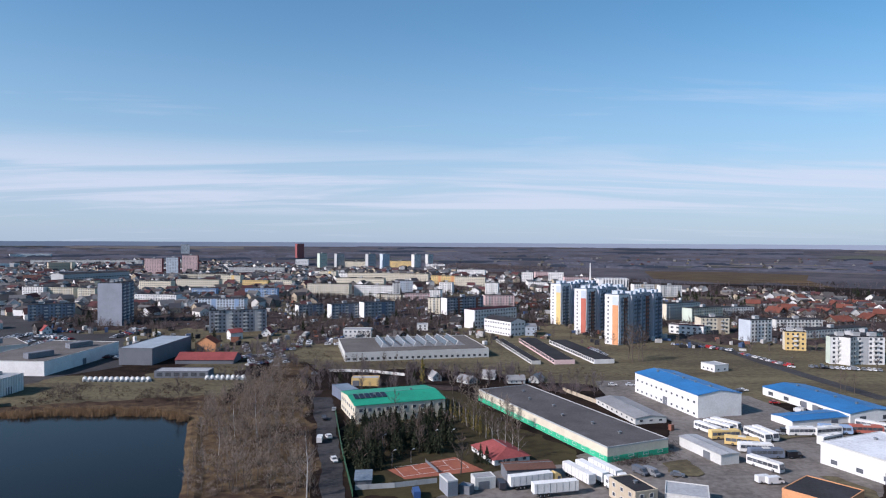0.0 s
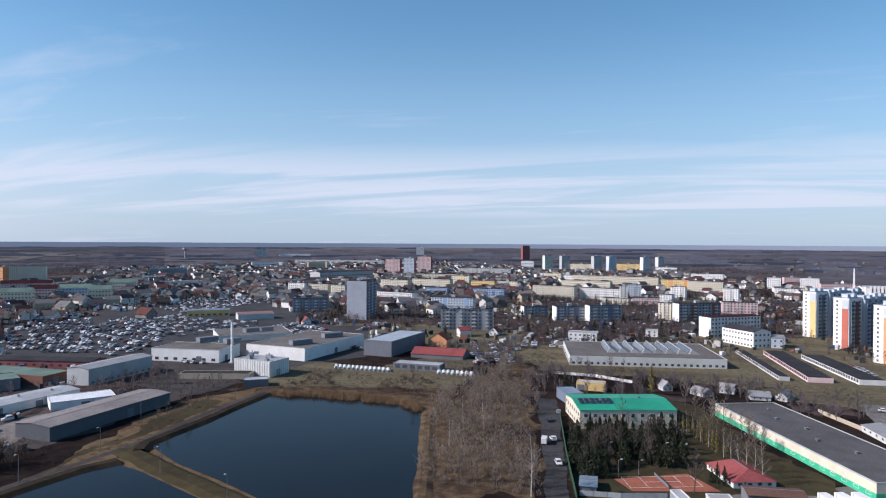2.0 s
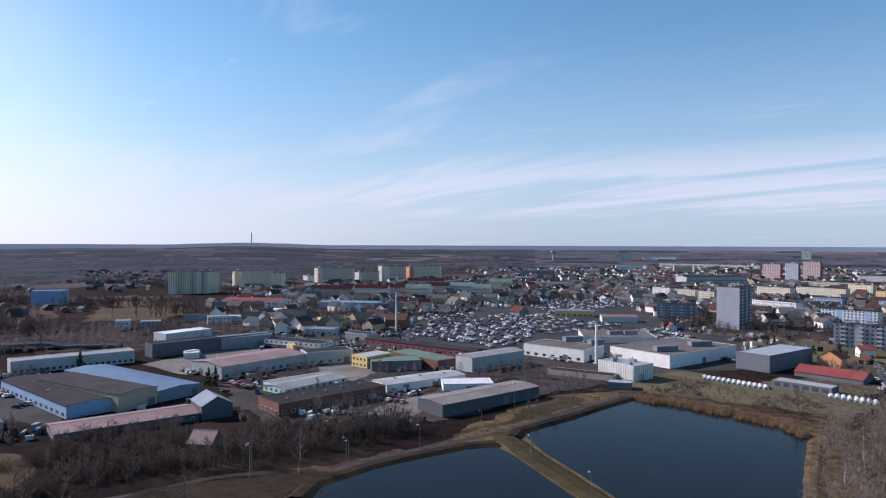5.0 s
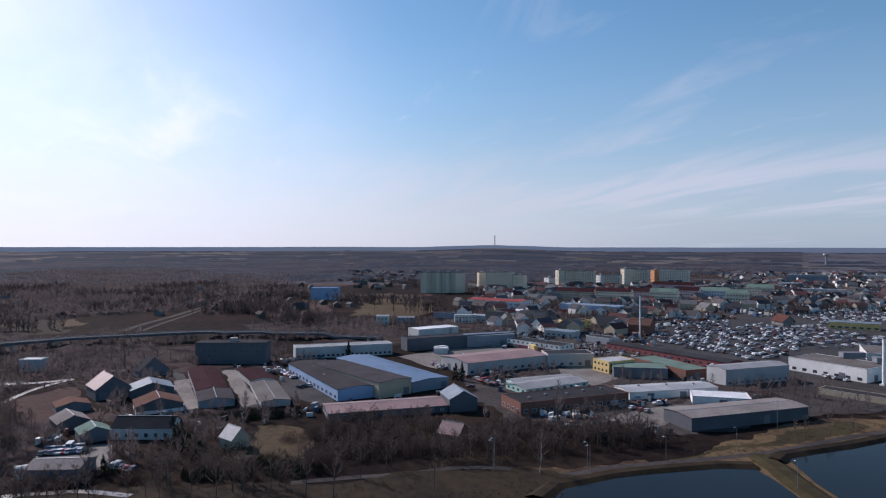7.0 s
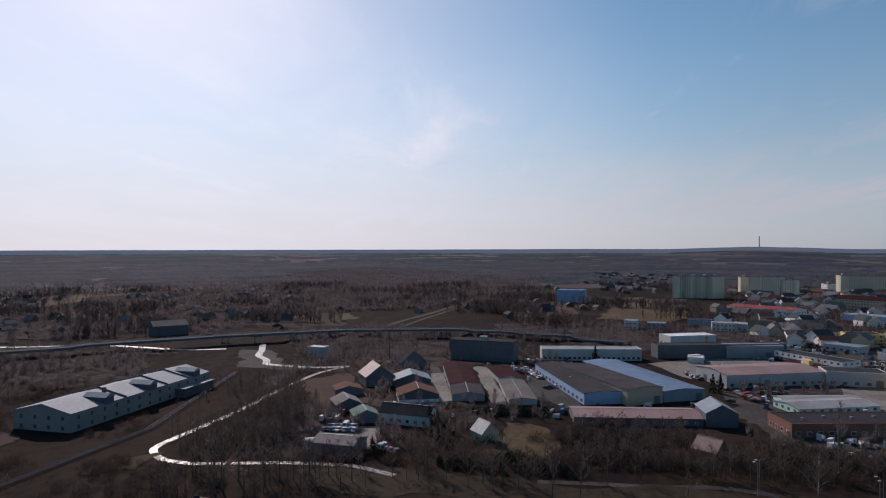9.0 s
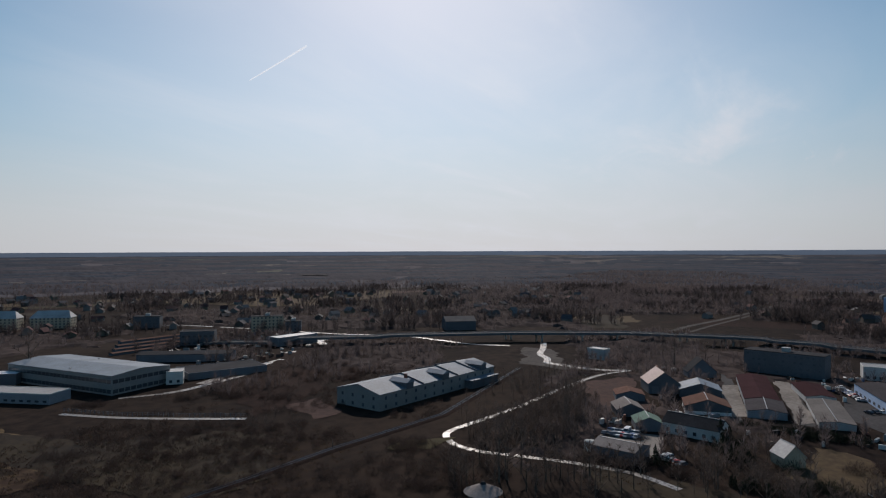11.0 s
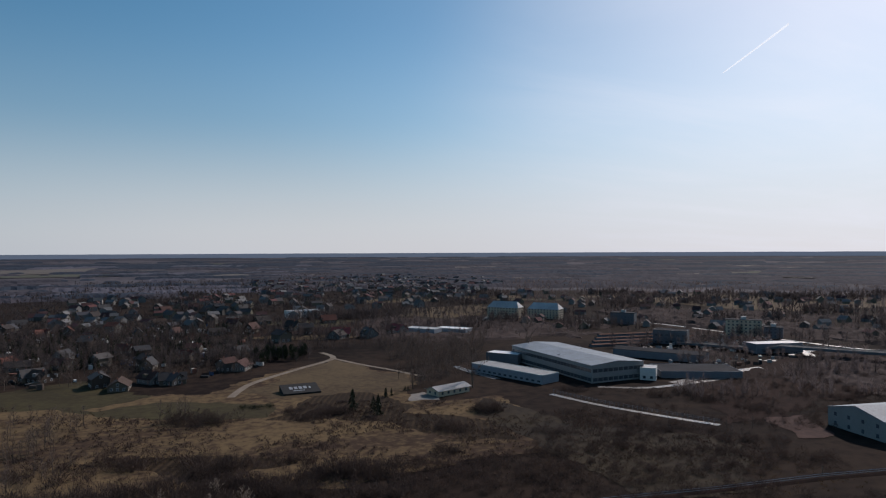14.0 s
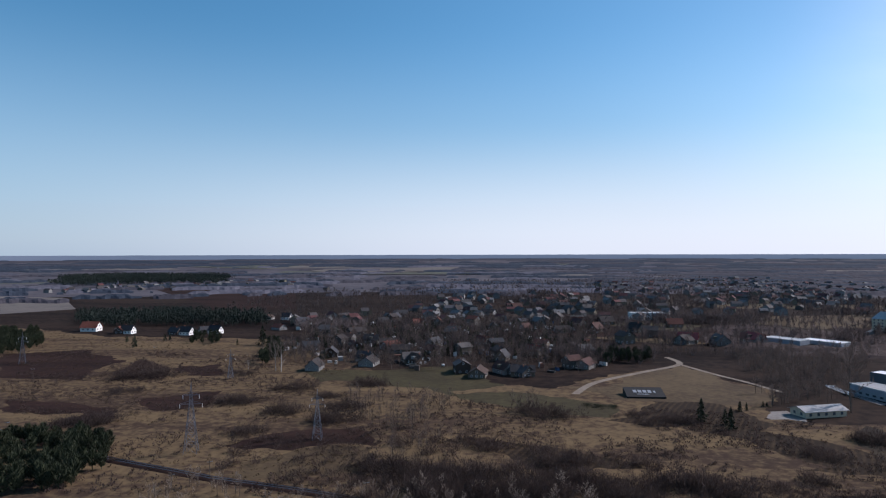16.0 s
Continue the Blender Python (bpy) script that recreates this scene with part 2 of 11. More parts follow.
TUSSOCK = mat("grass_tussock", (0.085, 0.058, 0.034), (0.045, 0.032, 0.021), rough=1, scale=0.1, fine=1, bump=0, vary=0.25, island=True, through_light=0.4)
PINE_GREEN = mat("pine_needles", (0.05, 0.058, 0.03), (0.026, 0.033, 0.02), rough=0.9, scale=0.2, fine=1.5, bump=0, vary=0.35, island=True)
FAR_PINE = mat("far_pine_wood", (0.03, 0.04, 0.032), (0.018, 0.025, 0.022), rough=1, scale=0.01, fine=0.1, bump=0, vary=0.3, island=True)
REED = mat("dry_reed", (0.3, 0.2, 0.11), (0.19, 0.12, 0.07), rough=0.95, scale=0.1, fine=1, bump=0, vary=0.25, island=True, through_light=0.35)
CAR = mat("car_paint", (0.95, 0.95, 0.95), (0.85, 0.85, 0.85), rough=0.3, bump=0, palette=[(0.7, 0.7, 0.7), (0.05, 0.05, 0.06), (0.4, 0.41, 0.43), (0.75, 0.75, 0.74), (0.12, 0.13, 0.15), (0.35, 0.03, 0.03), (0.05, 0.1, 0.25), (0.22, 0.23, 0.24), (0.72, 0.71, 0.68), (0.02, 0.02, 0.025)])
CAR_LOT = mat("car_paint_far", (0.95, 0.95, 0.95), (0.85, 0.85, 0.85), rough=0.3, bump=0, island=True, palette=[(0.8, 0.8, 0.8), (0.05, 0.05, 0.06), (0.3, 0.3, 0.32), (0.7, 0.7, 0.7), (0.1, 0.1, 0.12), (0.13, 0.04, 0.04), (0.07, 0.085, 0.13), (0.75, 0.75, 0.74), (0.05, 0.05, 0.06), (0.6, 0.6, 0.6)])
# palette dimmed: the shade on the suburb's walls is in the colours
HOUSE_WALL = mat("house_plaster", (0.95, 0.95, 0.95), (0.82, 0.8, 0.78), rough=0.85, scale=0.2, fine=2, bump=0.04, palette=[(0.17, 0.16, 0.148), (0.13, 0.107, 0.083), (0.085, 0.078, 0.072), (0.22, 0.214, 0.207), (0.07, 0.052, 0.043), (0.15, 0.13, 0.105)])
HOUSE_ROOF = mat("house_roof_tiles", (0.95, 0.95, 0.95), (0.62, 0.6, 0.6), rough=0.85, scale=0.3, fine=3, bump=0.2, spec=0.15, palette=[(0.08, 0.04, 0.034), (0.05, 0.043, 0.041), (0.13, 0.05, 0.038), (0.06, 0.06, 0.064), (0.075, 0.05, 0.04), (0.04, 0.04, 0.043), (0.05, 0.042, 0.04), (0.11, 0.1, 0.095)])
WATER = mat("pond_water", (0.011, 0.014, 0.016), (0.007, 0.009, 0.011), rough=0.11, scale=0.02, fine=0.8, bump=0.03, spec=0.06)
GRASS = mat("ground_dry_grass", (0.034, 0.023, 0.0175), (0.0125, 0.009, 0.0085), rough=1, scale=0.016, fine=0.14, bump=0.3, spec=0.03, ramp=(0.38, 0.6), streak=10)
LAND = {
    "meadow": mat("land_meadow", (0.138, 0.096, 0.053), (0.047, 0.031, 0.0235), rough=1, scale=0.028, fine=0.25, bump=0.25, spec=0.03, ramp=(0.4, 0.6), streak=4),
    "green": mat("land_green", (0.058, 0.048, 0.022), (0.032, 0.025, 0.014), rough=1, scale=0.03, fine=0.3, bump=0.2, spec=0.1),
    "olive": mat("land_olive", (0.04, 0.029, 0.0165), (0.016, 0.0115, 0.0095), rough=1, scale=0.03, fine=0.3, bump=0.2, spec=0.1),
    "soil": mat("land_soil", (0.08, 0.045, 0.037), (0.045, 0.027, 0.024), rough=1, scale=0.02, fine=0.3, bump=0.3, spec=0.1),
    "straw": mat("land_straw", (0.1, 0.07, 0.038), (0.052, 0.035, 0.021), rough=1, scale=0.02, fine=0.3, bump=0.2, spec=0.1),
    "heath": mat("land_heath", (0.038, 0.022, 0.018), (0.017, 0.0108, 0.01), rough=1, scale=0.03, fine=0.3, bump=0.4, spec=0.03, streak=8),
    "asphalt": mat("asphalt", (0.07, 0.067, 0.068), (0.038, 0.036, 0.037), rough=0.9, spec=0.06, scale=0.04, fine=0.6, bump=0.1),
    "wet": mat("wet_track", (0.13, 0.115, 0.105), (0.06, 0.052, 0.048), rough=0.3, scale=0.09, fine=0.7, bump=0.08, spec=0.7, puddle=(0.16, 0.75)),
    "yard": mat("yard_concrete", (0.21, 0.19, 0.17), (0.1, 0.085, 0.075), rough=0.85, scale=0.05, fine=0.5, bump=0.12),
    "dirt": mat("dirt_track", (0.22, 0.18, 0.14), (0.13, 0.1, 0.075), rough=0.9, scale=0.08, fine=0.6, bump=0.15),
    "clay": mat("clay_court", (0.32, 0.11, 0.065), (0.24, 0.08, 0.05), rough=0.95, scale=0.2, fine=1, bump=0.05),
    # greyed and blued: the haze over the distance is in the colour
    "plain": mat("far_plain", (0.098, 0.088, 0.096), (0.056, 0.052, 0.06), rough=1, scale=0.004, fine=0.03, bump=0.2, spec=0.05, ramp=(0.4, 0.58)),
    "town": mat("land_town_lawn", (0.15, 0.127, 0.076), (0.075, 0.062, 0.042), rough=1, scale=0.035, fine=0.35, bump=0.2, spec=0.05, ramp=(0.38, 0.62), streak=3),
    "works": mat("works_ground", (0.072, 0.062, 0.057), (0.034, 0.03, 0.029), rough=0.95, scale=0.05, fine=0.5, bump=0.15, spec=0.1),
    # two field tones paled by haze put into the base colour
    "farfield": mat("far_field_hazed", (0.15, 0.132, 0.118), (0.105, 0.094, 0.088), rough=1, scale=0.01, fine=0.1, bump=0.1, spec=0.03),
    "fargreen": mat("far_green_field_hazed", (0.1, 0.102, 0.08), (0.075, 0.075, 0.064), rough=1, scale=0.01, fine=0.1, bump=0.1, spec=0.03),
    "plough": mat("land_plough", (0.066, 0.044, 0.025), (0.026, 0.018, 0.013), rough=1, scale=0.03, fine=0.4, bump=0.3, spec=0.05, furrow=(25, 2.6)),
}


# ---- helpers for meshes ----
def ground_z(x, y):
    """The plain rises gently to low wooded hills far out, and to a ridge with a mast."""
    r = math.hypot(x, y)
    s = min(max((r - 2300) / 2500, 0), 1)
    az = math.degrees(math.atan2(-x, y))
    ridge = math.exp(-((az - 66.5) / 4.5) ** 2) * 24 + math.exp(-((az - 78) / 7) ** 2) * 6
    rough = 0.8 * noise.noise((x / 500, y / 500, 0.3)) if s > 0 else 0
    return (54 + ridge + rough) * s * s * (3 - 2 * s)


def add_box(bm, x0, x1, y0, y1, z0, z1, index=0, taper=0.0):
    v = [bm.verts.new((x + (taper if x == x0 else -taper) * (z == z1), y + (taper if y == y0 else -taper) * (z == z1), z)) for z in (z0, z1) for x, y in ((x0, y0), (x1, y0), (x1, y1), (x0, y1))]
    for f in ((0, 3, 2, 1), (4, 5, 6, 7), (0, 1, 5, 4), (1, 2, 6, 5), (2, 3, 7, 6), (3, 0, 4, 7)):
        bm.faces.new([v[i] for i in f]).material_index = index


def add_prism(bm, outline, y0, y1, index=0):
    """Extrudes an outline of (x, z) from y0 to y1."""
    a = [bm.verts.new((x, y0, z)) for x, z in outline]
    b = [bm.verts.new((x, y1, z)) for x, z in outline]
    bm.faces.new(a).material_index = index
    bm.faces.new(b[::-1]).material_index = index
    for i in range(len(a)):
        j = (i + 1) % len(a)
        bm.faces.new((a[j], a[i], b[i], b[j])).material_index = index


def add_rod(bm, p, q, r0, r1=None, sides=5, index=0):
    p, q = Vector(p), Vector(q)
    r1 = r0 if r1 is None else r1
    turn = (q - p).to_track_quat("Z", "Y")
    rings = [[bm.verts.new(c + turn @ Vector((r * math.cos(2 * math.pi * i / sides), r * math.sin(2 * math.pi * i / sides), 0))) for i in range(sides)] for c, r in ((p, r0), (q, r1))]
    for i in range(sides):
        j = (i + 1) % sides
        bm.faces.new((rings[0][i], rings[0][j], rings[1][j], rings[1][i])).material_index = index
    bm.faces.new(rings[0][::-1]).material_index = index
    bm.faces.new(rings[1]).material_index = index


def mesh_of(name, bm, *materials):
    bmesh.ops.recalc_face_normals(bm, faces=bm.faces)
    me = bpy.data.meshes.new(name)
    bm.to_mesh(me)
    bm.free()
    for m in materials:
        me.materials.append(m)
    return me


def part(name, bm, material, parent, label="", m=None):
    """Links a bmesh, or a mesh made before, as one mesh object under a thing or a part."""
    me = bm if isinstance(bm, bpy.types.Mesh) else mesh_of(name, bm, *(material if isinstance(material, (list, tuple)) else (material,)))
    ob = new(name, me)
    ob.parent = parent
    if m is not None:
        ob.matrix_local = m
    return tagged(ob, label) if label else ob


def thing(name, x, y, heading, label, category, group="", z=None):
    ob = new(name)
    ob.matrix_world = pose(x, y, ground_z(x, y) if z is None else z, 0, 0, heading)
    return tagged(ob, label, category, group)


def raw_mesh(name, verts, faces, material):
    """A mesh from arrays of corners and triangles, quickly."""
    me = bpy.data.meshes.new(name)
    n, k = len(verts), len(faces)
    me.vertices.add(n)
    me.vertices.foreach_set("co", np.ascontiguousarray(verts, dtype=np.float32).ravel())
    me.loops.add(3 * k)
    me.loops.foreach_set("vertex_index", np.ascontiguousarray(faces, dtype=np.int32).ravel())
    me.polygons.add(k)
    me.polygons.foreach_set("loop_start", np.arange(0, 3 * k, 3, dtype=np.int32))
    me.polygons.foreach_set("loop_total", np.full(k, 3, dtype=np.int32))
    me.materials.append(material)
    me.update(calc_edges=True)
    me.shade_flat()
    return me


# ---- occupied ground: no tree grows there ----
TAKEN = np.zeros((900, 900), dtype=bool)


def cell(x, y):
    i, j = int((x + 1800) / 4), int((y + 1800) / 4)
    return (i, j) if 0 <= i < 900 and 0 <= j < 900 else None


def take_box(x, y, heading, L, W, margin=1.5):
    c, s = math.cos(radians(heading)), math.sin(radians(heading))
    a, b = L / 2 + margin, W / 2 + margin
    for u in np.arange(-a, a + 1.9, 2):
        for v in np.arange(-b, b + 1.9, 2):
            k = cell(x + u * c - v * s, y + u * s + v * c)
            if k:
                TAKEN[k] = True


def take_outline(points):
    xs, ys = [p[0] for p in points], [p[1] for p in points]
    for x in np.arange(min(xs), max(xs) + 2, 4):
        for y in np.arange(min(ys), max(ys) + 2, 4):
            k = cell(x, y)
            if k and inside(points, x, y):
                TAKEN[k] = True


def inside(points, x, y):
    hit = False
    for (x0, y0), (x1, y1) in zip(points, points[1:] + points[:1]):
        if (y0 > y) != (y1 > y) and x < (x1 - x0) * (y - y0) / (y1 - y0) + x0:
            hit = not hit
    return hit


# ---- ground ----
def build_ground():
    radii = [0, 60, 120, 200, 320, 500, 800, 1200, 1700, 2200] + [2300 + 130 * i for i in range(1, 21)] + [5100, 5400, 6200]
    n = 360
    verts = [(0, 0, 0)]
    for r in radii[1:]:
        for i in range(n):
            a = 2 * math.pi * i / n
            x, y = -r * math.sin(a), r * math.cos(a)
            verts.append((x, y, ground_z(x, y)))
    faces = []
    for i in range(n):
        faces.append((0, 1 + i, 1 + (i + 1) % n))
    for k in range(len(radii) - 2):
        for i in range(n):
            a, b = 1 + k * n + i, 1 + k * n + (i + 1) % n
            faces += [(a, a + n, b), (b, a + n, b + n)]
    ob = new("ground", raw_mesh("ground", verts, faces, GRASS))
    return tagged(ob, "flat dry brown winter grassland reaching the horizon", "ground", kind="structure")


build_ground()
LEVEL = [0.03]


def patch(name, points, land, label, category="field", lift=None):
    """A sheet of other ground, laid a little over the plain."""
    if land in ("yard", "asphalt", "clay"):
        take_outline(points)
    LEVEL[0] += 0.002
    far = max(math.hypot(x, y) for x, y in points)
    up = (0.02 + LEVEL[0]) if lift is None else lift
    bm = bmesh.new()
    edge = points
    if land not in ("clay",) and far < 1200:
        sway = 1.2 if land in ("yard", "asphalt") else 5.5
        edge = []
        for (x0, y0), (x1, y1) in zip(points, points[1:] + points[:1]):
            n = max(int(math.hypot(x1 - x0, y1 - y0) / 2.5), 1)
            for k in range(n):
                x, y = x0 + (x1 - x0) * k / n, y0 + (y1 - y0) * k / n
                edge.append((x + 0.7 * sway * noise.noise((x / 6, y / 6, 1.7)) + 1.3 * sway * noise.noise((x / 23, y / 23, 4.1)), y + 0.7 * sway * noise.noise((x / 6, y / 6, 8.3)) + 1.3 * sway * noise.noise((x / 23, y / 23, 6.2))))
    vs = [bm.verts.new((x, y, 0)) for x, y in edge]
    bm.faces.new(vs)
    if far > 1200:
        bmesh.ops.subdivide_edges(bm, edges=bm.edges, cuts=6, use_grid_fill=True)
        bmesh.ops.triangulate(bm, faces=bm.faces)
        up += 0.1 if far < 2300 else 2.0
    for v in bm.verts:
        v.co.z = ground_z(v.co.x, v.co.y) + up
    me = mesh_of(name, bm, LAND[land])
    if me.polygons[0].normal.z < 0:
        me.flip_normals()
    return tagged(new(name, me), label, category, kind="structure")


def road(name, points, width, land, label, lift=None, z=None):
    """A strip along a line; with z, at that height."""
    LEVEL[0] += 0.002
    up = 0.05 + LEVEL[0] if lift is None else lift
    pts = [Vector((x, y, 0)) for x, y in points]
    fine = []
    for i in range(len(pts) - 1):
        p0, p1, p2, p3 = pts[max(i - 1, 0)], pts[i], pts[i + 1], pts[min(i + 2, len(pts) - 1)]
        for k in range(6):
            t = k / 6
            fine.append(0.5 * (2 * p1 + (p2 - p0) * t + (2 * p0 - 5 * p1 + 4 * p2 - p3) * t * t + (3 * p1 - p0 - 3 * p2 + p3) * t * t * t))
    fine.append(pts[-1])
    bm = bmesh.new()
    rows = []
    for i, p in enumerate(fine):
        d = (fine[min(i + 1, len(fine) - 1)] - fine[max(i - 1, 0)]).normalized()
        if i:
            take_box((p.x + fine[i - 1].x) / 2, (p.y + fine[i - 1].y) / 2, math.degrees(math.atan2(d.y, d.x)), (p - fine[i - 1]).length, width, 0.5)
        side = Vector((-d.y, d.x, 0)) * width / 2
        rows.append([bm.verts.new((c.x, c.y, ground_z(c.x, c.y) + up)) for c in (p + side, p - side)])
    for a, b in zip(rows, rows[1:]):
        bm.faces.new((a[0], a[1], b[1], b[0]))
    return tagged(new(name, mesh_of(name, bm, LAND[land])), label, "road", kind="structure")


def spline(points, steps=6):
    pts = [Vector((x, y, 0)) for x, y in points]
    out = []
    for i in range(len(pts) - 1):
        for k in range(steps):
            out.append(pts[i].lerp(pts[i + 1], k / steps))
    return out + [pts[-1]]


def pond(name, points, label):
    """Water inside a low earth bank."""
    take_outline(points)
    bm = bmesh.new()
    bm.faces.new([bm.verts.new((x, y, 0.32)) for x, y in points])
    me = mesh_of(name, bm, WATER)
    if me.polygons[0].normal.z < 0:
        me.flip_normals()
    tagged(new(name, me), label, "pond", kind="structure")


def bank(points, width, height, land, label):
    """An earth bank with sloping sides along a line."""
    line = spline(points, 8)
    bm = bmesh.new()
    rows = []
    for i, p in enumerate(line):
        d = (line[min(i + 1, len(line) - 1)] - line[max(i - 1, 0)]).normalized()
        side = Vector((-d.y, d.x, 0))
        wob = noise.noise((p.x / 9, p.y / 9, 0)) * 1.2
        rows.append([bm.verts.new((p.x + side.x * o, p.y + side.y * o, z)) for o, z in ((width / 2 + 2.5 + wob, 0.02), (width / 2, height), (-width / 2, height), (-width / 2 - 2.5 + wob, 0.02))])
    for a, b in zip(rows, rows[1:]):
        for k in range(3):
            bm.faces.new((a[k], a[k + 1], b[k + 1], b[k]))
    tagged(new("bank", mesh_of("bank", bm, LAND[land])), label, "bank", kind="structure")


# ---- buildings ----
WINDOWS = {}


def window_mesh(w, h, glass=None):
    key = (round(w, 2), round(h, 2))
    if key not in WINDOWS:
        bm = bmesh.new()
        t = 0.09
        for x0, x1, z0, z1 in ((-w / 2, -w / 2 + t, 0, h), (w / 2 - t, w / 2, 0, h), (-w / 2 + t, w / 2 - t, 0, t), (-w / 2 + t, w / 2 - t, h - t, h)):
            add_box(bm, x0, x1, -0.1, 0.06, z0, z1, 1)
        add_box(bm, -w / 2 + t, w / 2 - t, -0.03, 0.05, t, h - t, 0)
        WINDOWS[key] = mesh_of("window", bm, GLASS, FRAME)
    return WINDOWS[key]


def side_frames(L, W):
    """The four sides: a pose with x along the side and y into the wall, and the side's length."""
    return ((pose(0, -W / 2, 0), L), (pose(L / 2, 0, 0, 0, 0, 90), W), (pose(0, W / 2, 0, 0, 0, 180), L), (pose(-L / 2, 0, 0, 0, 0, -90), W))


def put_windows(root, L, W, h, storeys, step, w, wh, sides=(0, 1, 2, 3), sill=0.9, single=False, floor0=0, skip=0.0):
    """Windows on the sides: each one an object near the camera's stand, one joined part far off."""
    frames = side_frames(L, W)
    fh = h / storeys
    rng = random.Random(int(L * 100 + W * 10 + h))
    joined = bmesh.new()
    count = 0
    for s in sides:
        m, length = frames[s]
        n = max(int((length - 1.0) / step), 1)
        for k in range(n):
            x = (k - (n - 1) / 2) * (length - 1.0) / n
            for f in range(floor0, storeys):
                if rng.random() < skip:
                    continue
                z = f * fh + min(sill, fh * 0.35)
                hh = min(wh, fh * 0.6)
                if single:
                    part("window", window_mesh(w, hh), None, root, m=m @ pose(x, 0, z))
                else:
                    vs = [m @ Vector(p) for p in ((x - w / 2, -0.05, z), (x + w / 2, -0.05, z), (x + w / 2, -0.05, z + hh), (x - w / 2, -0.05, z + hh), (x - w / 2, 0.1, z), (x + w / 2, 0.1, z), (x + w / 2, 0.1, z + hh), (x - w / 2, 0.1, z + hh))]
                    vs = [joined.verts.new(v) for v in vs]
                    for q in ((0, 1, 2, 3), (4, 5, 1, 0), (3, 2, 6, 7), (5, 6, 2, 1), (4, 0, 3, 7)):
                        joined.faces.new([vs[i] for i in q])
                count += 1
    if single or not count:
        joined.free()
    else:
        tagged(part("glazing", joined, GLASS, root, "dark window panes in even rows"), kind="stuff")


def hall(x, y, heading, L, W, h, wall="white", roof="grey", pitch=0.0, axis="x", name="hall", label="", windows=None, group="", doors=0, vents=0, parapet=0.35, plinth="", hip=0.0, over=0.3, category="building", stripe=""):
    """A low building: walls, a flat or gabled roof, windows, doors, roof vents. windows: (storeys, step, width, height, sides)."""
    take_box(x, y, heading, L, W)
    root = thing(name, x, y, heading, label, category, group)
    near = math.hypot(x, y) < 330
    bm = bmesh.new()
    add_box(bm, -L / 2, L / 2, -W / 2, W / 2, 0, h)
    if pitch:
        span, run = (W, L) if axis == "x" else (L, W)
        rise = span / 2 * math.tan(radians(pitch))
        outline = [(-span / 2, 0), (span / 2, 0), (0, rise)]
        g = bmesh.new()
        add_prism(g, outline, -run / 2 + hip * span / 2, run / 2 - hip * span / 2)
        g.transform(pose(0, 0, h, 0, 0, 90 if axis == "x" else 0))
        me = bpy.data.meshes.new("tmp")
        g.to_mesh(me)
        g.free()
        if not hip:
            bm.from_mesh(me)
        bpy.data.meshes.remove(me)
    part("wall", bm, wall_mat(wall), root)
    bm = bmesh.new()
    if pitch:
        t, e = 0.18, over
        low = -e * math.tan(radians(pitch))
        sp, rn = span / 2 + e, run / 2 + e
        cut = hip * sp
        for sgn in (-1, 1):
            q = [(sgn * sp, -rn, low), (sgn * sp, rn, low), (0, rn - cut, rise), (0, -rn + cut, rise)]
            top = [bm.verts.new((a, b, c + t)) for a, b, c in q]
            bot = [bm.verts.new((a, b, c + 0.02)) for a, b, c in q]
            bm.faces.new(top)
            bm.faces.new(bot[::-1])
            for i in range(4):
                j = (i + 1) % 4
                bm.faces.new((top[i], bot[i], bot[j], top[j]))
        if hip:
            for sgn in (-1, 1):
                q = [(-sp, sgn * rn, low), (sp, sgn * rn, low), (0, sgn * (rn - cut), rise)]
                bm.faces.new([bm.verts.new((a, b, c + t)) for a, b, c in q])
        bm.transform(pose(0, 0, h, 0, 0, 90 if axis == "x" else 0))
        part("roof", bm, roof_mat(roof), root)
        if near:
            bm = bmesh.new()
            add_box(bm, -0.15, 0.15, -run / 2 + cut, run / 2 - cut, h + rise + 0.14, h + rise + 0.26)
            if axis == "x":
                bm.transform(pose(0, 0, 0, 0, 0, 90))
            part("ridge", bm, METAL, root)
    else:
        add_box(bm, -L / 2 + 0.25, L / 2 - 0.25, -W / 2 + 0.25, W / 2 - 0.25, h, h + 0.12)
        part("roof", bm, roof_mat(roof), root)
        if parapet:
            bm = bmesh.new()
            for a, b, c, d in ((-L / 2 - 0.03, L / 2 + 0.03, -W / 2 - 0.03, -W / 2 + 0.25), (-L / 2 - 0.03, L / 2 + 0.03, W / 2 - 0.25, W / 2 + 0.03), (-L / 2 - 0.03, -L / 2 + 0.25, -W / 2 + 0.25, W / 2 - 0.25), (L / 2 - 0.25, L / 2 + 0.03, -W / 2 + 0.25, W / 2 - 0.25)):
                add_box(bm, a, b, c, d, h - 0.1, h + parapet)
            part("parapet", bm, wall_mat("pale" if wall in ("white", "pale", "grey", "slate") else "grey" if wall == "cream" else wall), root)
    if stripe:
        bm = bmesh.new()
        for a, b, c, d in ((-L / 2 - 0.05, L / 2 + 0.05, -W / 2 - 0.05, -W / 2), (-L / 2 - 0.05, L / 2 + 0.05, W / 2, W / 2 + 0.05), (-L / 2 - 0.05, -L / 2, -W / 2, W / 2), (L / 2, L / 2 + 0.05, -W / 2, W / 2)):
            add_box(bm, a, b, c, d, 0.05, h * 0.42)
        part("wall_band", bm, wall_mat(stripe), root, "painted band along the foot of the wall")
    if windows:
        st, step, w, wh, sides = windows
        put_windows(root, L, W, h, st, step, w, wh, sides, single=near)
    rng = random.Random(int(L * 37 + W * 11))
    frames = side_frames(L, W)
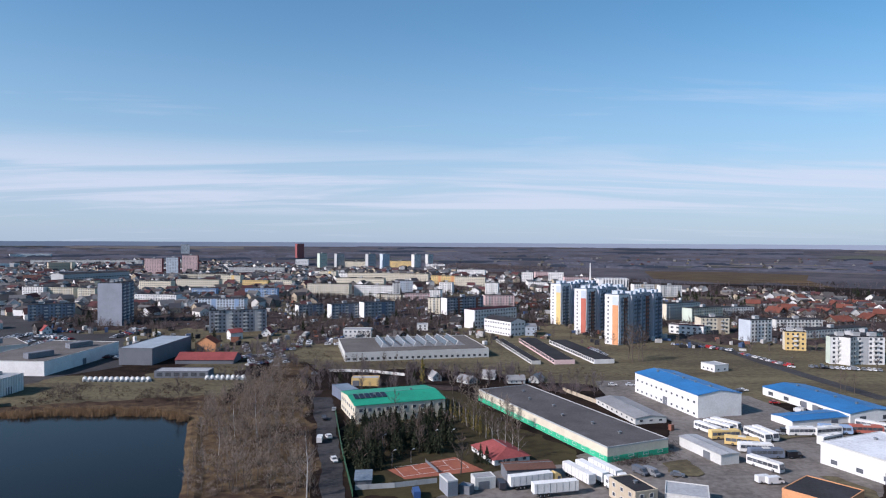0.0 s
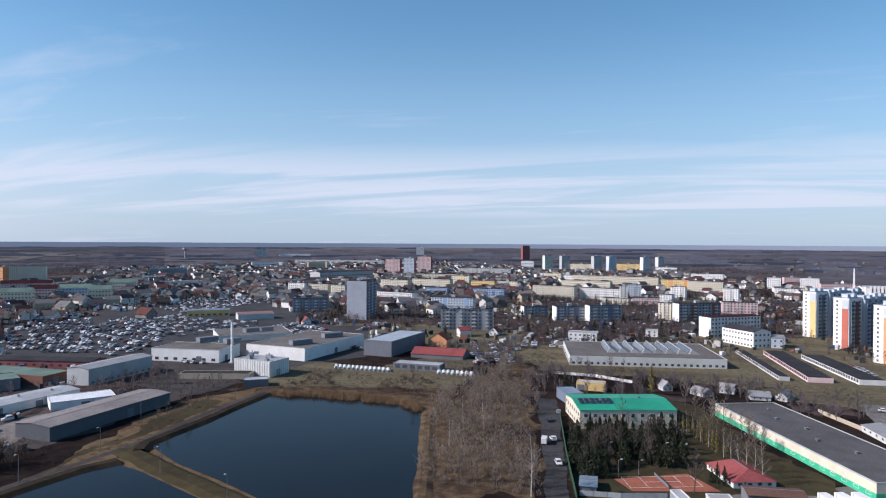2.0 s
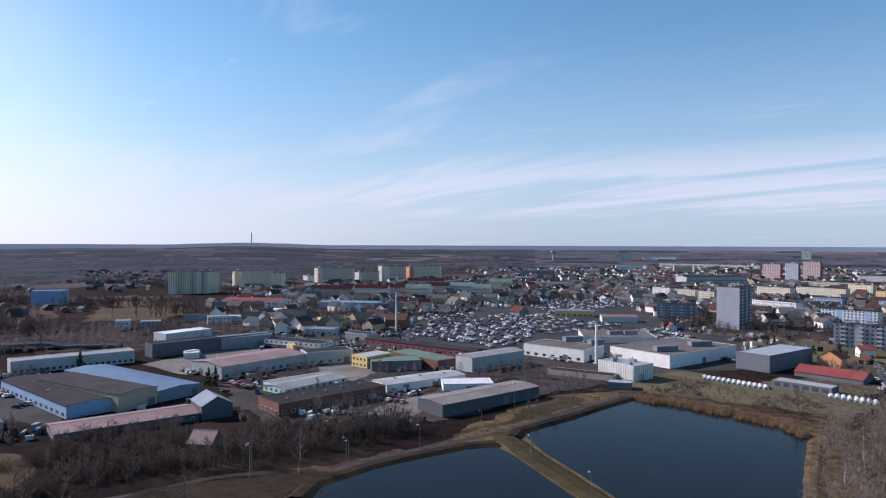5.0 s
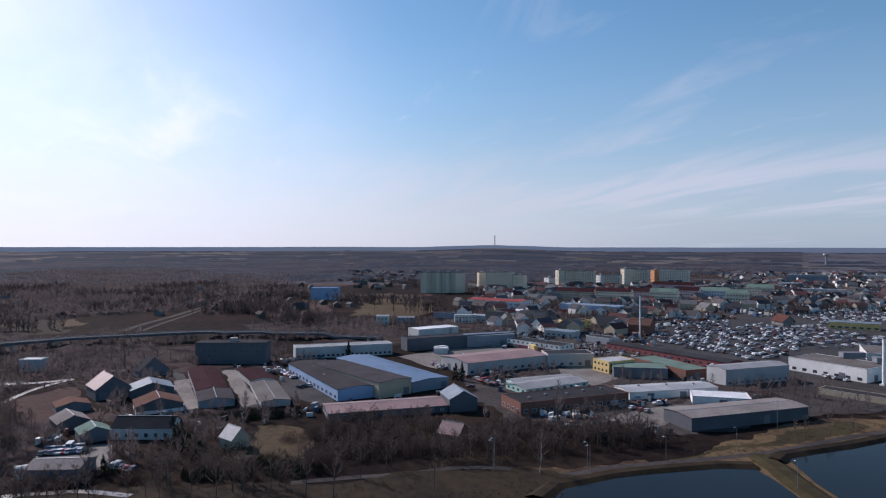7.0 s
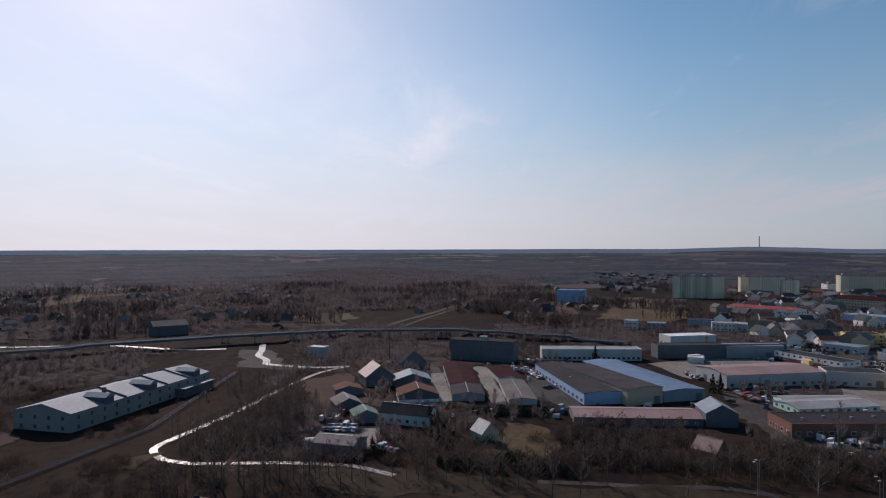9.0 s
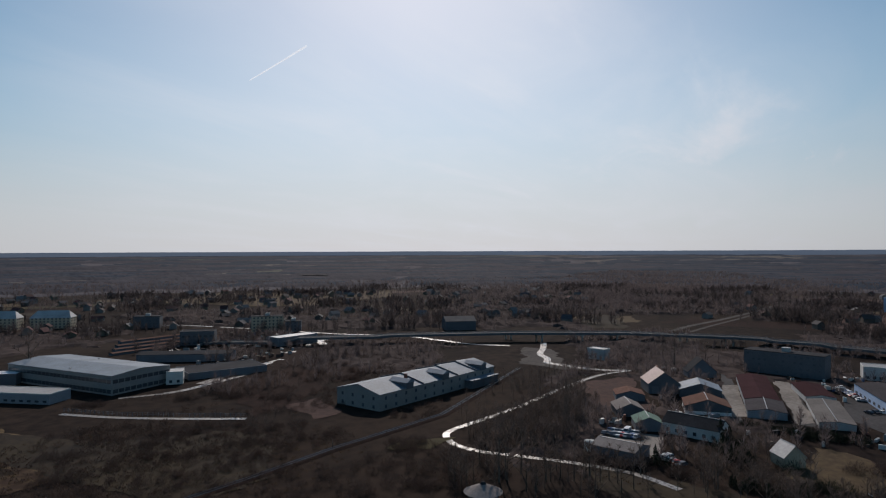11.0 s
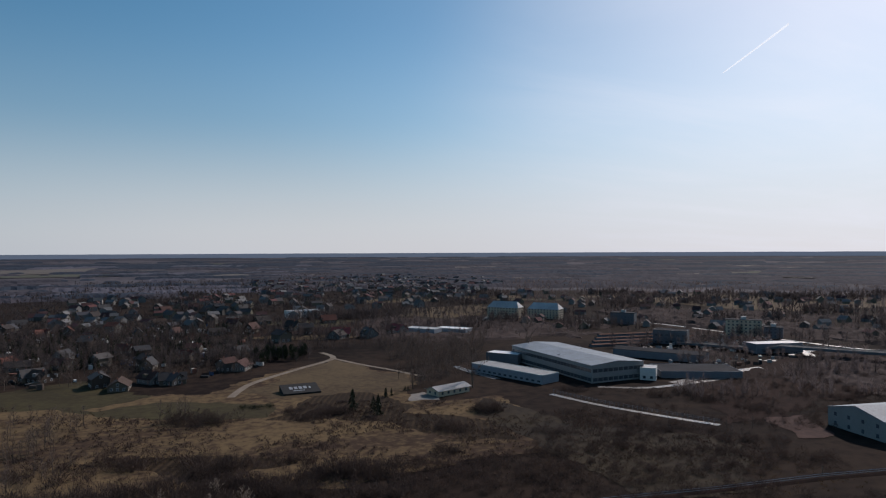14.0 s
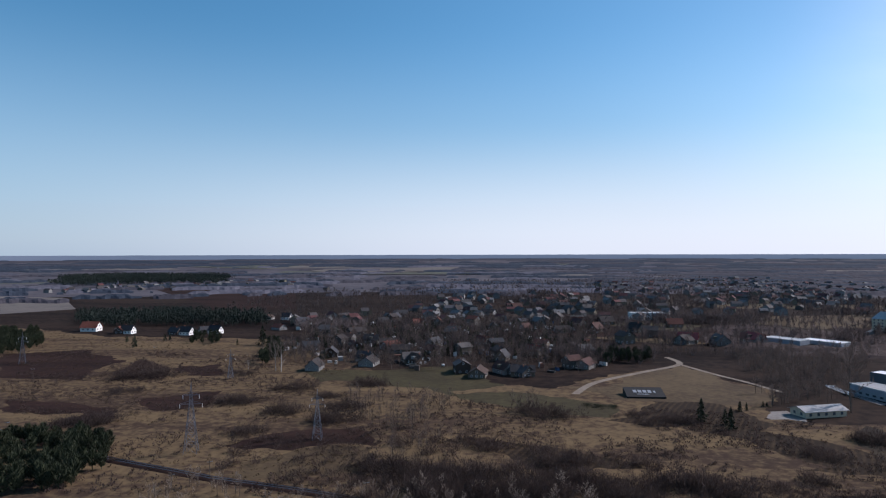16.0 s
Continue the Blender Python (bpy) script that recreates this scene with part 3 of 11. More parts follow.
    for k in range(doors):
        m, length = frames[0 if k % 2 == 0 else 3 if length_ok(W) else 0]
        bm = bmesh.new()
        w, dh = 3.4, min(3.6, h * 0.75)
        add_box(bm, -w / 2, w / 2, -0.08, 0.05, 0.02, dh)
        for i in range(1, 5):
            add_box(bm, -w / 2 + 0.1, w / 2 - 0.1, -0.11, -0.08, dh * i / 5 - 0.03, dh * i / 5 + 0.03)
        part("door", bm, wall_mat("dark"), root, "dark sectional gate", m @ pose(length * (rng.random() - 0.5) * 0.8, 0, 0))
    for k in range(vents):
        bm = bmesh.new()
        vx, vy = (k + 0.5 - vents / 2) * L / max(vents, 1) * 0.9, (rng.random() - 0.5) * W * 0.3
        zb = h + ((1 - abs(vy) / (W / 2)) * W / 2 * math.tan(radians(pitch)) if axis == "x" else 0)
        add_box(bm, vx - 0.4, vx + 0.4, vy - 0.4, vy + 0.4, zb - 0.3, zb + 0.7)
        add_box(bm, vx - 0.55, vx + 0.55, vy - 0.55, vy + 0.55, zb + 0.7, zb + 0.85)
        part("roof_vent", bm, METAL, root)
    return root


def length_ok(w):
    return w > 6


def block(x, y, heading, L, W, h, storeys, wall="cream", label="", accent="", group="", name="apartment_block", balconies=True, end="", step=3.0, huts=1, roof="tar"):
    """A slab of flats: walls, painted ends, flat roof, stair heads, rows of windows and balconies."""
    take_box(x, y, heading, L, W)
    root = thing(name, x, y, heading, label, "building", group)
    dist = math.hypot(x, y)
    fh = h / storeys
    bm = bmesh.new()
    add_box(bm, -L / 2, L / 2, -W / 2, W / 2, 0, h)
    part("wall", bm, wall_mat(wall), root)
    bm = bmesh.new()
    add_box(bm, -L / 2 - 0.15, L / 2 + 0.15, -W / 2 - 0.15, W / 2 + 0.15, h, h + 0.35)
    part("roof", bm, roof_mat(roof), root)
    if end:
        for sgn in (-1, 1):
            bm = bmesh.new()
            a, b = sorted((sgn * L / 2, sgn * (L / 2 + 0.12)))
            add_box(bm, a, b, -W / 2, W / 2, 0.3, h - 0.02)
            part("end_wall", bm, wall_mat(end), root, "painted end wall")
    if accent:
        n = max(int(L / 18), 1)
        for k in range(n):
            for sgn in (-1, 1):
                bm = bmesh.new()
                cx = (k + 0.5 - n / 2) * L / n + 4
                c, d = sorted((sgn * W / 2, sgn * (W / 2 + 0.12)))
                add_box(bm, cx - 2.2, cx + 2.2, c, d, 0.3, h - 0.3)
                part("wall_panel", bm, wall_mat(accent), root, "painted facade strip")
    for k in range(huts):
        bm = bmesh.new()
        cx = (k + 0.5 - huts / 2) * L / huts * 0.9
        add_box(bm, cx - 2, cx + 2, -1.6, 1.6, h + 0.3, h + 2.4)
        add_box(bm, cx - 2.2, cx + 2.2, -1.8, 1.8, h + 2.4, h + 2.55)
        part("stair_head", bm, wall_mat("grey"), root)
    put_windows(root, L, W, h, storeys, step, 1.4, 1.35, sides=(0, 2), sill=0.9)
    if W > 14:
        put_windows(root, L - 0.0, W, h, storeys, step * 1.3, 1.3, 1.4, sides=(1, 3), sill=0.85)
    if balconies and dist < 1000:
        n = max(int(L / 9), 1)
        bm = bmesh.new()
        for k in range(n):
            cx = (k + 0.5 - n / 2) * L / n
            for f in range(1, storeys):
                for sgn in (-1, 1):
                    y0 = sgn * W / 2
                    a, b = sorted((y0, y0 + sgn * 1.1))
                    add_box(bm, cx - 1.5, cx + 1.5, a, b, f * fh - 0.1, f * fh + 0.05)
                    c, d = sorted((y0 + sgn * 1.1, y0 + sgn * 1.02))
                    add_box(bm, cx - 1.5, cx + 1.5, c, d, f * fh + 0.05, f * fh + 1.0)
        tagged(part("loggia_front", bm, wall_mat("pale"), root, "stacked balconies"), kind="stuff")
    return root


def tower(x, y, heading, L, W, h, storeys, stripe="orange", bay="navy", label="", group="", name="apartment_tower"):
    """A tower of flats in four stepped wings: a white end wall with a bright strip, projecting bays, roof plant."""
    take_box(x, y, heading, L, W)
    root = thing(name, x, y, heading, label, "building", group)
    fh, seg = h / storeys, L / 4
    panes, sills = bmesh.new(), bmesh.new()
    for k in range(4):
        x0, x1 = -L / 2 + k * seg, -L / 2 + (k + 1) * seg
        y0, y1 = -W / 2 - 1.5 * (k % 2) - 0.8 * k, W / 2 - 0.8 * k
        top = h + (1.1 if k % 2 == 0 else 0)
        bm = bmesh.new()
        add_box(bm, x0, x1, y0, y1, 0, top)
        part("wing", bm, wall_mat("white" if k == 0 else "cool"), root)
        bm = bmesh.new()
        add_box(bm, x0 - 0.1, x1 + 0.1, y0 - 0.1, y1 + 0.1, top, top + 0.4)
        part("roof", bm, roof_mat("bluegrey"), root)
        for c in (x0 + seg * 0.25, x0 + seg * 0.72):
            bm = bmesh.new()
            add_box(bm, c - 1.5, c + 1.5, y0 + W * 0.2, y0 + W * 0.6, top + 0.4, top + 2.6)
            add_box(bm, c - 1.7, c + 1.7, y0 + W * 0.2 - 0.2, y0 + W * 0.6 + 0.2, top + 2.6, top + 2.8)
            part("lift_house", bm, wall_mat("paleblue"), root)
        for c, w, key in ((x0 + seg * 0.22, seg * 0.2, "steelblue"), (x0 + seg * 0.62, seg * 0.26, bay if k % 2 == 0 else "navy")):
            bm = bmesh.new()
            add_box(bm, c - w / 2, c + w / 2, y0 - 0.7, y0, 0.3, top - fh * 0.8)
            part("facade_bay", bm, wall_mat(key), root, "projecting painted bay")
            for f in range(storeys - 1):
                add_box(panes, c - w * 0.36, c + w * 0.36, y0 - 0.76, y0 - 0.68, f * fh + 0.9, f * fh + 2.2)
        for f in range(storeys):
            for c in (x0 + seg * 0.4, x0 + seg * 0.86):
                add_box(panes, c - 0.75, c + 0.75, y0 - 0.05, y0 + 0.1, f * fh + 0.9, f * fh + 2.2)
                add_box(panes, c - 0.75, c + 0.75, y1 - 0.1, y1 + 0.05, f * fh + 0.9, f * fh + 2.2)
                add_box(sills, c - 0.9, c + 0.9, y0 - 0.2, y0, f * fh + 0.74, f * fh + 0.86)
    bm = bmesh.new()
    add_box(bm, -L / 2 - 0.3, -L / 2, -W / 2 + 0.4, -W * 0.06, 0.2, h * 0.82)
    part("end_strip", bm, wall_mat(stripe), root, "bright painted strip on the end wall")
    bm = bmesh.new()
    add_box(bm, -L / 2 - 0.3, -L / 2, -W / 2 + 0.4, -W * 0.06, h * 0.82, h)
    part("end_cap", bm, wall_mat("paleblue"), root, "pale blue panel over the bright strip")
    for f in range(storeys):
        add_box(panes, -L / 2 - 0.05, -L / 2 + 0.1, W * 0.2, W * 0.2 + 1.2, f * fh + 0.9, f * fh + 2.2)
    tagged(part("glazing", panes, GLASS, root, "dark window panes in even rows"), kind="stuff")
    tagged(part("sills", sills, wall_mat("grey"), root), kind="stuff")
    return root


# ---- plants ----
class Tris:
    """Collects triangles."""

    def __init__(self):
        self.v, self.f = [], []

    def sliver(self, p, q, w):
        n = len(self.v)
        d = (q - p)
        side = d.cross(Vector((random.random() - 0.5, random.random() - 0.5, random.random() - 0.5))).normalized() * w
        self.v += [p - side, p + side, q]
        self.f.append((n, n + 1, n + 2))

    def tube(self, p, q, r0, r1, sides=4):
        n = len(self.v)
        turn = (q - p).to_track_quat("Z", "Y")
        for c, r in ((p, r0), (q, r1)):
            for i in range(sides):
                a = 2 * math.pi * i / sides
                self.v.append(c + turn @ Vector((r * math.cos(a), r * math.sin(a), 0)))
        for i in range(sides):
            j = (i + 1) % sides
            self.f += [(n + i, n + j, n + sides + j), (n + i, n + sides + j, n + sides + i)]

    def arrays(self):
        return np.array([tuple(v) for v in self.v]), np.array(self.f)


def bare_tree(seed, height=10.0, spread=0.32, limbs=11, twigs=18, twig_w=0.05, trunk_r=0.16, up=0.9):
    """A leafless tree: trunk and limbs, and a crown of fine twigs."""
    random.seed(seed)
    wood, fine = Tris(), Tris()
    top = Vector(((random.random() - 0.5) * 0.8, (random.random() - 0.5) * 0.8, height))
    mid = top * 0.5 + Vector(((random.random() - 0.5) * 0.5, (random.random() - 0.5) * 0.5, 0))
    wood.tube(Vector((0, 0, -0.1)), mid, trunk_r, trunk_r * 0.6)
    wood.tube(mid, top, trunk_r * 0.6, 0.015)
    for k in range(limbs):
        h = 0.22 + 0.7 * (k + random.random()) / limbs
        base = (Vector((0, 0, 0)).lerp(mid, h * 2) if h < 0.5 else mid.lerp(top, h * 2 - 1))
        a = k * 2.4 + random.random()
        reach = height * spread * (1.15 - h) * (0.7 + 0.6 * random.random())
        tip = base + Vector((math.cos(a) * reach, math.sin(a) * reach, reach * up * (0.6 + 0.8 * random.random())))
        wood.tube(base, tip, trunk_r * 0.4 * (1.1 - h), 0.012, 3)
        for j in range(twigs):
            s = base.lerp(tip, 0.25 + 0.75 * random.random())
            d = Vector((random.random() - 0.5, random.random() - 0.5, random.random() * 0.9 - 0.15)) * height * 0.17
            fine.sliver(s, s + d + (tip - base) * 0.2, twig_w)
    for j in range(twigs * 2):
        s = mid.lerp(top, random.random())
        d = Vector((random.random() - 0.5, random.random() - 0.5, random.random() * 0.8)) * height * 0.14
        fine.sliver(s, s + d, twig_w)
    return wood.arrays(), fine.arrays()


def shrub(seed, size=2.4, n=70, w=0.045):
    """A dome of fine twigs."""
    random.seed(seed)
    t = Tris()
    for k in range(n):
        a, u, r = random.random() * 6.28, random.random(), random.random() ** 0.45
        out = Vector((math.cos(a) * math.sqrt(1 - u * u), math.sin(a) * math.sqrt(1 - u * u), u))
        p = Vector((out.x * size * 0.62 * r, out.y * size * 0.62 * r, out.z * size * 0.8 * r))
        d = (out * 0.6 + Vector((random.random() - 0.5, random.random() - 0.5, random.random() * 0.7))).normalized() * size * (0.22 + 0.25 * random.random())
        t.sliver(p, p + d, w * (0.6 + random.random()))
    return t.arrays()


def conifer(seed, height=9.0, width=0.34, n=280, column=False):
    random.seed(seed)
    wood, t = Tris(), Tris()
    wood.tube(Vector((0, 0, -0.1)), Vector((0, 0, height * 0.95)), 0.16, 0.02)
    for k in range(n):
        h = random.random() ** 0.8
        a = random.random() * 6.28
        edge = height * width * ((1 - h) ** 0.75 if not column else 0.55 * (1 - h ** 3)) * (0.75 + 0.4 * math.sin(a * 3 + h * 17 + seed))
        r = edge * (0.35 + 0.65 * random.random())
        p = Vector((math.cos(a) * r * 0.45, math.sin(a) * r * 0.45, height * (0.06 + 0.9 * h) + 0.25))
        q = Vector((math.cos(a) * r, math.sin(a) * r, height * (0.04 + 0.9 * h) - 0.12 * height * (1 - h) * (0 if column else 1) + random.random() * 0.5))
        t.sliver(q, p, 0.17 + 0.17 * random.random())
    for k in range(14):
        p = Vector((0, 0, height * 0.85))
        t.sliver(p + Vector((random.random() - 0.5, random.random() - 0.5, 0)) * 0.6, Vector((0, 0, height * (1 + 0.05 * random.random()))), 0.12)
    return wood.arrays(), t.arrays()


def tuft(seed, height=10.0, n=34, pine=False, width=0.13):
    """A far tree: a trunk and a ragged crown; bare crowns fan out from the stem, pine crowns are denser."""
    random.seed(seed)
    t = Tris()
    t.tube(Vector((0, 0, 0)), Vector((0, 0, height * 0.8)), 0.2, 0.05, 3)
    for k in range(n):
        a, h = random.random() * 6.28, random.random()
        r = height * 0.36 * math.sin(math.pi * (0.18 + 0.74 * h)) * (0.3 + 0.7 * random.random() ** 0.6)
        if pine:
            lean = random.random() * 0.9 - 0.45
            p = Vector((math.cos(a + lean) * r * 0.55, math.sin(a + lean) * r * 0.55, height * (0.16 + 0.68 * h)))
        else:
            lean = random.random() * 0.5 - 0.25
            p = Vector((math.cos(a + lean) * r * 0.2, math.sin(a + lean) * r * 0.2, height * (0.1 + 0.6 * h)))
        q = Vector((math.cos(a) * r, math.sin(a) * r, height * (0.3 + 0.7 * h)))
        t.sliver(p, q, width)
    return t.arrays()


TREES = [bare_tree(s, 10, 0.3 + 0.04 * (s % 3), 10 + s % 3, 13, 0.062) for s in range(6)]
SPARSE = [bare_tree(40 + s, 9, 0.22 + 0.03 * s, 9, 13, 0.05, 0.12, 1.2) for s in range(5)]
SHRUBS = [shrub(70 + s) for s in range(5)]
CONIFERS = [conifer(90 + s, 9, 0.3 + 0.035 * s) for s in range(4)]
COLUMNS = [conifer(110 + s, 8, 0.22, column=True) for s in range(3)]
TUFTS = [tuft(130 + s) for s in range(6)]
FAR_TUFTS = [tuft(140 + s, n=13, width=0.33) for s in range(6)]
PINES = [tuft(150 + s, n=30, pine=True, width=0.4) for s in range(6)]
TUSSOCKS = [shrub(190 + s, 0.9, 14, 0.09) for s in range(4)]
ROUND_PINES = [tuft(210 + s, 9.0, 270, True, 0.2) for s in range(4)]


def reed(seed, size=1.9, n=30, w=0.09):
    random.seed(seed)
    t = Tris()
    for k in range(n):
        p = Vector((random.random() - 0.5, random.random() - 0.5, 0)) * size
        t.sliver(p, p + Vector((random.random() * 0.5 - 0.25, random.random() * 0.5 - 0.25, size * (0.6 + 0.5 * random.random()))), w)
    return t.arrays()


REEDS = [reed(170 + s) for s in range(3)]


def ragged(x, y, reach):
    """Shifts a place by noise, so that outlines of woods come out uneven."""
    return x + reach * noise.noise((x / 60, y / 60, 3.3)) + reach * noise.noise((x / 17, y / 17, 5.1)) * 0.5, y + reach * noise.noise((x / 60, y / 60, 9.7)) + reach * noise.noise((x / 17, y / 17, 7.9)) * 0.5


def spots(points, area, seed, clump=0.0):
    """Random places in an outline, one to so many square metres; clump leaves gaps between groups."""
    rng = random.Random(seed)
    xs, ys = [p[0] for p in points], [p[1] for p in points]
    size = (max(xs) - min(xs)) * (max(ys) - min(ys))
    reach = min(45, 0.09 * math.sqrt(size)) if size > 4000 else 0
    out = []
    for k in range(min(int(size / area), 60000)):
        x, y = min(xs) + rng.random() * (max(xs) - min(xs)), min(ys) + rng.random() * (max(ys) - min(ys))
        k = cell(x, y)
        if inside(points, *ragged(x, y, reach)) and not (k and TAKEN[k]) and (not clump or noise.noise((x / 35, y / 35, seed)) + 0.25 * noise.noise((x / 8, y / 8, seed)) > clump - 0.5):
            out.append((x, y))
    return out


def scatter(name, places, shapes, material, label, category, low=0.7, high=1.25, seed=1, squash=1.0):
    """Joins copies of shapes (arrays) at the places into one object of kind stuff."""
    if not places:
        return None
    rng = np.random.RandomState(seed)
    vs, fs, n = [], [], 0
    for i, (x, y) in enumerate(places):
        v, f = shapes[rng.randint(len(shapes))]
        a, s = rng.rand() * 6.283, low + (high - low) * rng.rand()
        c, d = math.cos(a) * s, math.sin(a) * s
        w = np.stack([v[:, 0] * c - v[:, 1] * d + x, v[:, 0] * d + v[:, 1] * c + y, v[:, 2] * s * squash + ground_z(x, y)], 1)
        vs.append(w)
        fs.append(f + n)
        n += len(v)
    ob = new(name, raw_mesh(name, np.concatenate(vs), np.concatenate(fs), material))
    return tagged(ob, label, category, kind="stuff")


def woods(points, area, seed, kind="bare", low=0.7, high=1.25, clump=0.0, label="", material=None, under=0.0):
    places = spots(points, area, seed, clump)
    if kind == "bare":
        scatter("woodland", places, [w for w, t in SPARSE], BARK, label or "grey trunks and limbs of a leafless thicket", "trees", low, high, seed)
        scatter("thicket_twigs", places, [t for w, t in SPARSE], material or TWIG_RED, label or "brown twigs of a leafless thicket", "trees", low, high, seed)
    elif kind == "tall":
        scatter("woodland", places, [w for w, t in TREES], BARK, label or "grey trunks and limbs of leafless trees", "trees", low, high, seed)
        scatter("woodland_twigs", places, [t for w, t in TREES], material or TWIG, label or "fine brown twigs of leafless trees", "trees", low, high, seed)
    elif kind == "shrub":
        scatter("shrubs", places, SHRUBS, material or SHRUB, label or "low reddish brown leafless shrubs", "shrubs", low, high, seed)
    elif kind == "tussock":
        scatter("grass_tussocks", places, TUSSOCKS, material or TUSSOCK, label or "tufts of dry grass", "grass", low, high, seed)
    elif kind == "reed":
        scatter("reeds", places, REEDS, REED, label or "belt of dry tan reeds along the pond", "reeds", low, high, seed)
    elif kind == "conifer":
        scatter("conifer_trunks", places, [w for w, t in CONIFERS], BARK, "trunks of a dense conifer stand", "trees", low, high, seed)
        scatter("conifers", places, [t for w, t in CONIFERS], material or NEEDLE, label or "dense stand of dark green conifers", "trees", low, high, seed)
    elif kind == "roundpine":
        scatter("pines", places, ROUND_PINES, PINE_GREEN, label or "dark green pines with rounded crowns", "trees", low, high, seed)
    elif kind == "far":
        if under:
            canopy(points, 6.5, seed, under * 0.2, under, clump)
        near = [p for p in places if math.hypot(*p) < 620]
        scatter("far_woods", near, TUFTS, material or FAR_WOOD, label or "leafless grey-brown trees", "trees", low, high, seed)
        scatter("far_woods", [p for p in places if math.hypot(*p) >= 620], FAR_TUFTS, material or FAR_WOOD, label or "distant leafless grey-brown woods", "trees", low, high, seed)
    elif kind == "pine":
        scatter("far_pines", places, PINES, material or FAR_PINE, label or "distant dark pine forest", "trees", low, high, seed)


def canopy(points, step, seed, low, high, clump):
    """Far closed woods: a ragged sheet with gaps under the tree tops, coloured as their shade, down to the ground at
    its edges.
    """
    rng = random.Random(seed)
    xs, ys = [p[0] for p in points], [p[1] for p in points]
    nx, ny = int((max(xs) - min(xs)) / step) + 2, int((max(ys) - min(ys)) / step) + 2
    verts, index, spot, full = [], {}, {}, {}
    e = 7
    for i in range(-e, nx + e):
        for j in range(-e, ny + e):
            x, y = min(xs) + (i + rng.random() * 0.7) * step, min(ys) + (j + rng.random() * 0.7) * step
            k = cell(x, y)
            spot[i, j] = x, y
            full[i, j] = inside(points, *ragged(x, y, 6 * step)) and not (k and TAKEN[k]) and noise.noise((x / 160, y / 160, seed)) + 0.35 * noise.noise((x / 40, y / 40, seed)) + 0.25 * noise.noise((x / 15, y / 15, seed)) > clump - 0.45
    for (i, j), (x, y) in spot.items():
        near = sum(full.get((i + u, j + v), False) for u in (-2, 0, 2) for v in (-2, 0, 2)) / 9
        z = ground_z(x, y) + ((low + (high - low) * rng.random() ** 1.5) * 10 * (0.25 + 0.75 * near) if full[i, j] else -1.0)
        index[i, j] = (len(verts), full[i, j])
        verts.append((x, y, z))
    faces = []
    for i in range(-e, nx + e - 1):
        for j in range(-e, ny + e - 1):
            q = [index[i, j], index[i + 1, j], index[i + 1, j + 1], index[i, j + 1]]
            if any(f for _, f in q):
                a, b, c, d = (k for k, _ in q)
                faces += [(a, b, c), (a, c, d)]
    if faces:
        tagged(new("far_forest", raw_mesh("far_forest", verts, faces, SHADED_UNDERWOOD)), "dim shaded underlay of distant leafless brown-grey woods", "trees", kind="stuff")


BUSHES = [shrub(230 + k, 3.0, 62, 0.04) for k in range(5)]
SCRUB = [t for w, t in (bare_tree(250 + k, 6.0, 0.42, 8, 7, 0.045, 0.07, 1.1) for k in range(4))]


def thicket(x, y, rx, ry, h, seed, label="rounded thicket of leafless brown bushes", material=None):
    """One clump of bushes: uneven in height, frayed at its rim, with taller saplings standing out of it."""
    rng = random.Random(seed)
    r = math.hypot(x, y)
    ux, uy = x / r, y / r
    low, mid, tall = [], [], []
    for k in range(max(6, int(rx * ry * 3.14 / (0.7 * h)))):
        a, q = rng.random() * 6.283, rng.random() ** 0.62
        q *= 1.1 + 0.5 * noise.noise((math.cos(a) * 1.6, math.sin(a) * 1.6, seed))
        u, v = math.cos(a) * q * rx, math.sin(a) * q * ry
        bump = 1 - 0.5 * q * q + 0.6 * noise.noise((u / 4, v / 4, seed * 1.7))
        (low if bump < 0.55 else mid if rng.random() < 0.8 else tall).append((x - uy * u + ux * v, y + ux * u + uy * v))
    scatter("thicket", low, BUSHES, material or BUSH, label, "bushes", h / 3.4 * 0.3, h / 3.4 * 0.65, seed)
    scatter("thicket", mid, BUSHES, material or BUSH, label, "bushes", h / 3.4 * 0.6, h / 2.8, seed)
    scatter("thicket", tall, BUSHES if material else SCRUB, material or BUSH, label, "bushes", h / 6 * 0.7, h / 6 * 1.15, seed)


TREE_MESHES = {}


def tree(x, y, height, kind="bare", seed=0, label="", group="", birch=False):
    """One tree as a thing: trunk with limbs, and crown."""
    kinds = {"bare": (TREES, 10.0), "sparse": (SPARSE, 9.0), "conifer": (CONIFERS, 9.0), "column": (COLUMNS, 8.0)}
    shapes, size = kinds[kind]
    k = seed % len(shapes)
    key = (kind, k, birch)
    if key not in TREE_MESHES:
        (wv, wf), (tv, tf) = shapes[k]
        green = kind in ("conifer", "column")
        TREE_MESHES[key] = (raw_mesh("trunk", wv, wf, BIRCH if birch else BARK), raw_mesh("crown", tv, tf, (THUJA if kind == "column" else NEEDLE) if green else TWIG))
    root = thing("conifer" if kind in ("conifer", "column") else "bare_tree", x, y, (seed * 77) % 360, label or ("dark green conifer standing in grass" if kind == "conifer" else "slim yellow-green columnar conifer tree" if kind == "column" else "slender leafless tree with pale bark" if birch else "leafless grey-brown tree on rough ground"), "tree", group)
    s = height / size
    for nm, me in zip(("trunk", "crown"), TREE_MESHES[key]):
        ob = part(nm, me, None, root)
        ob.scale = (s, s, s)
    return root


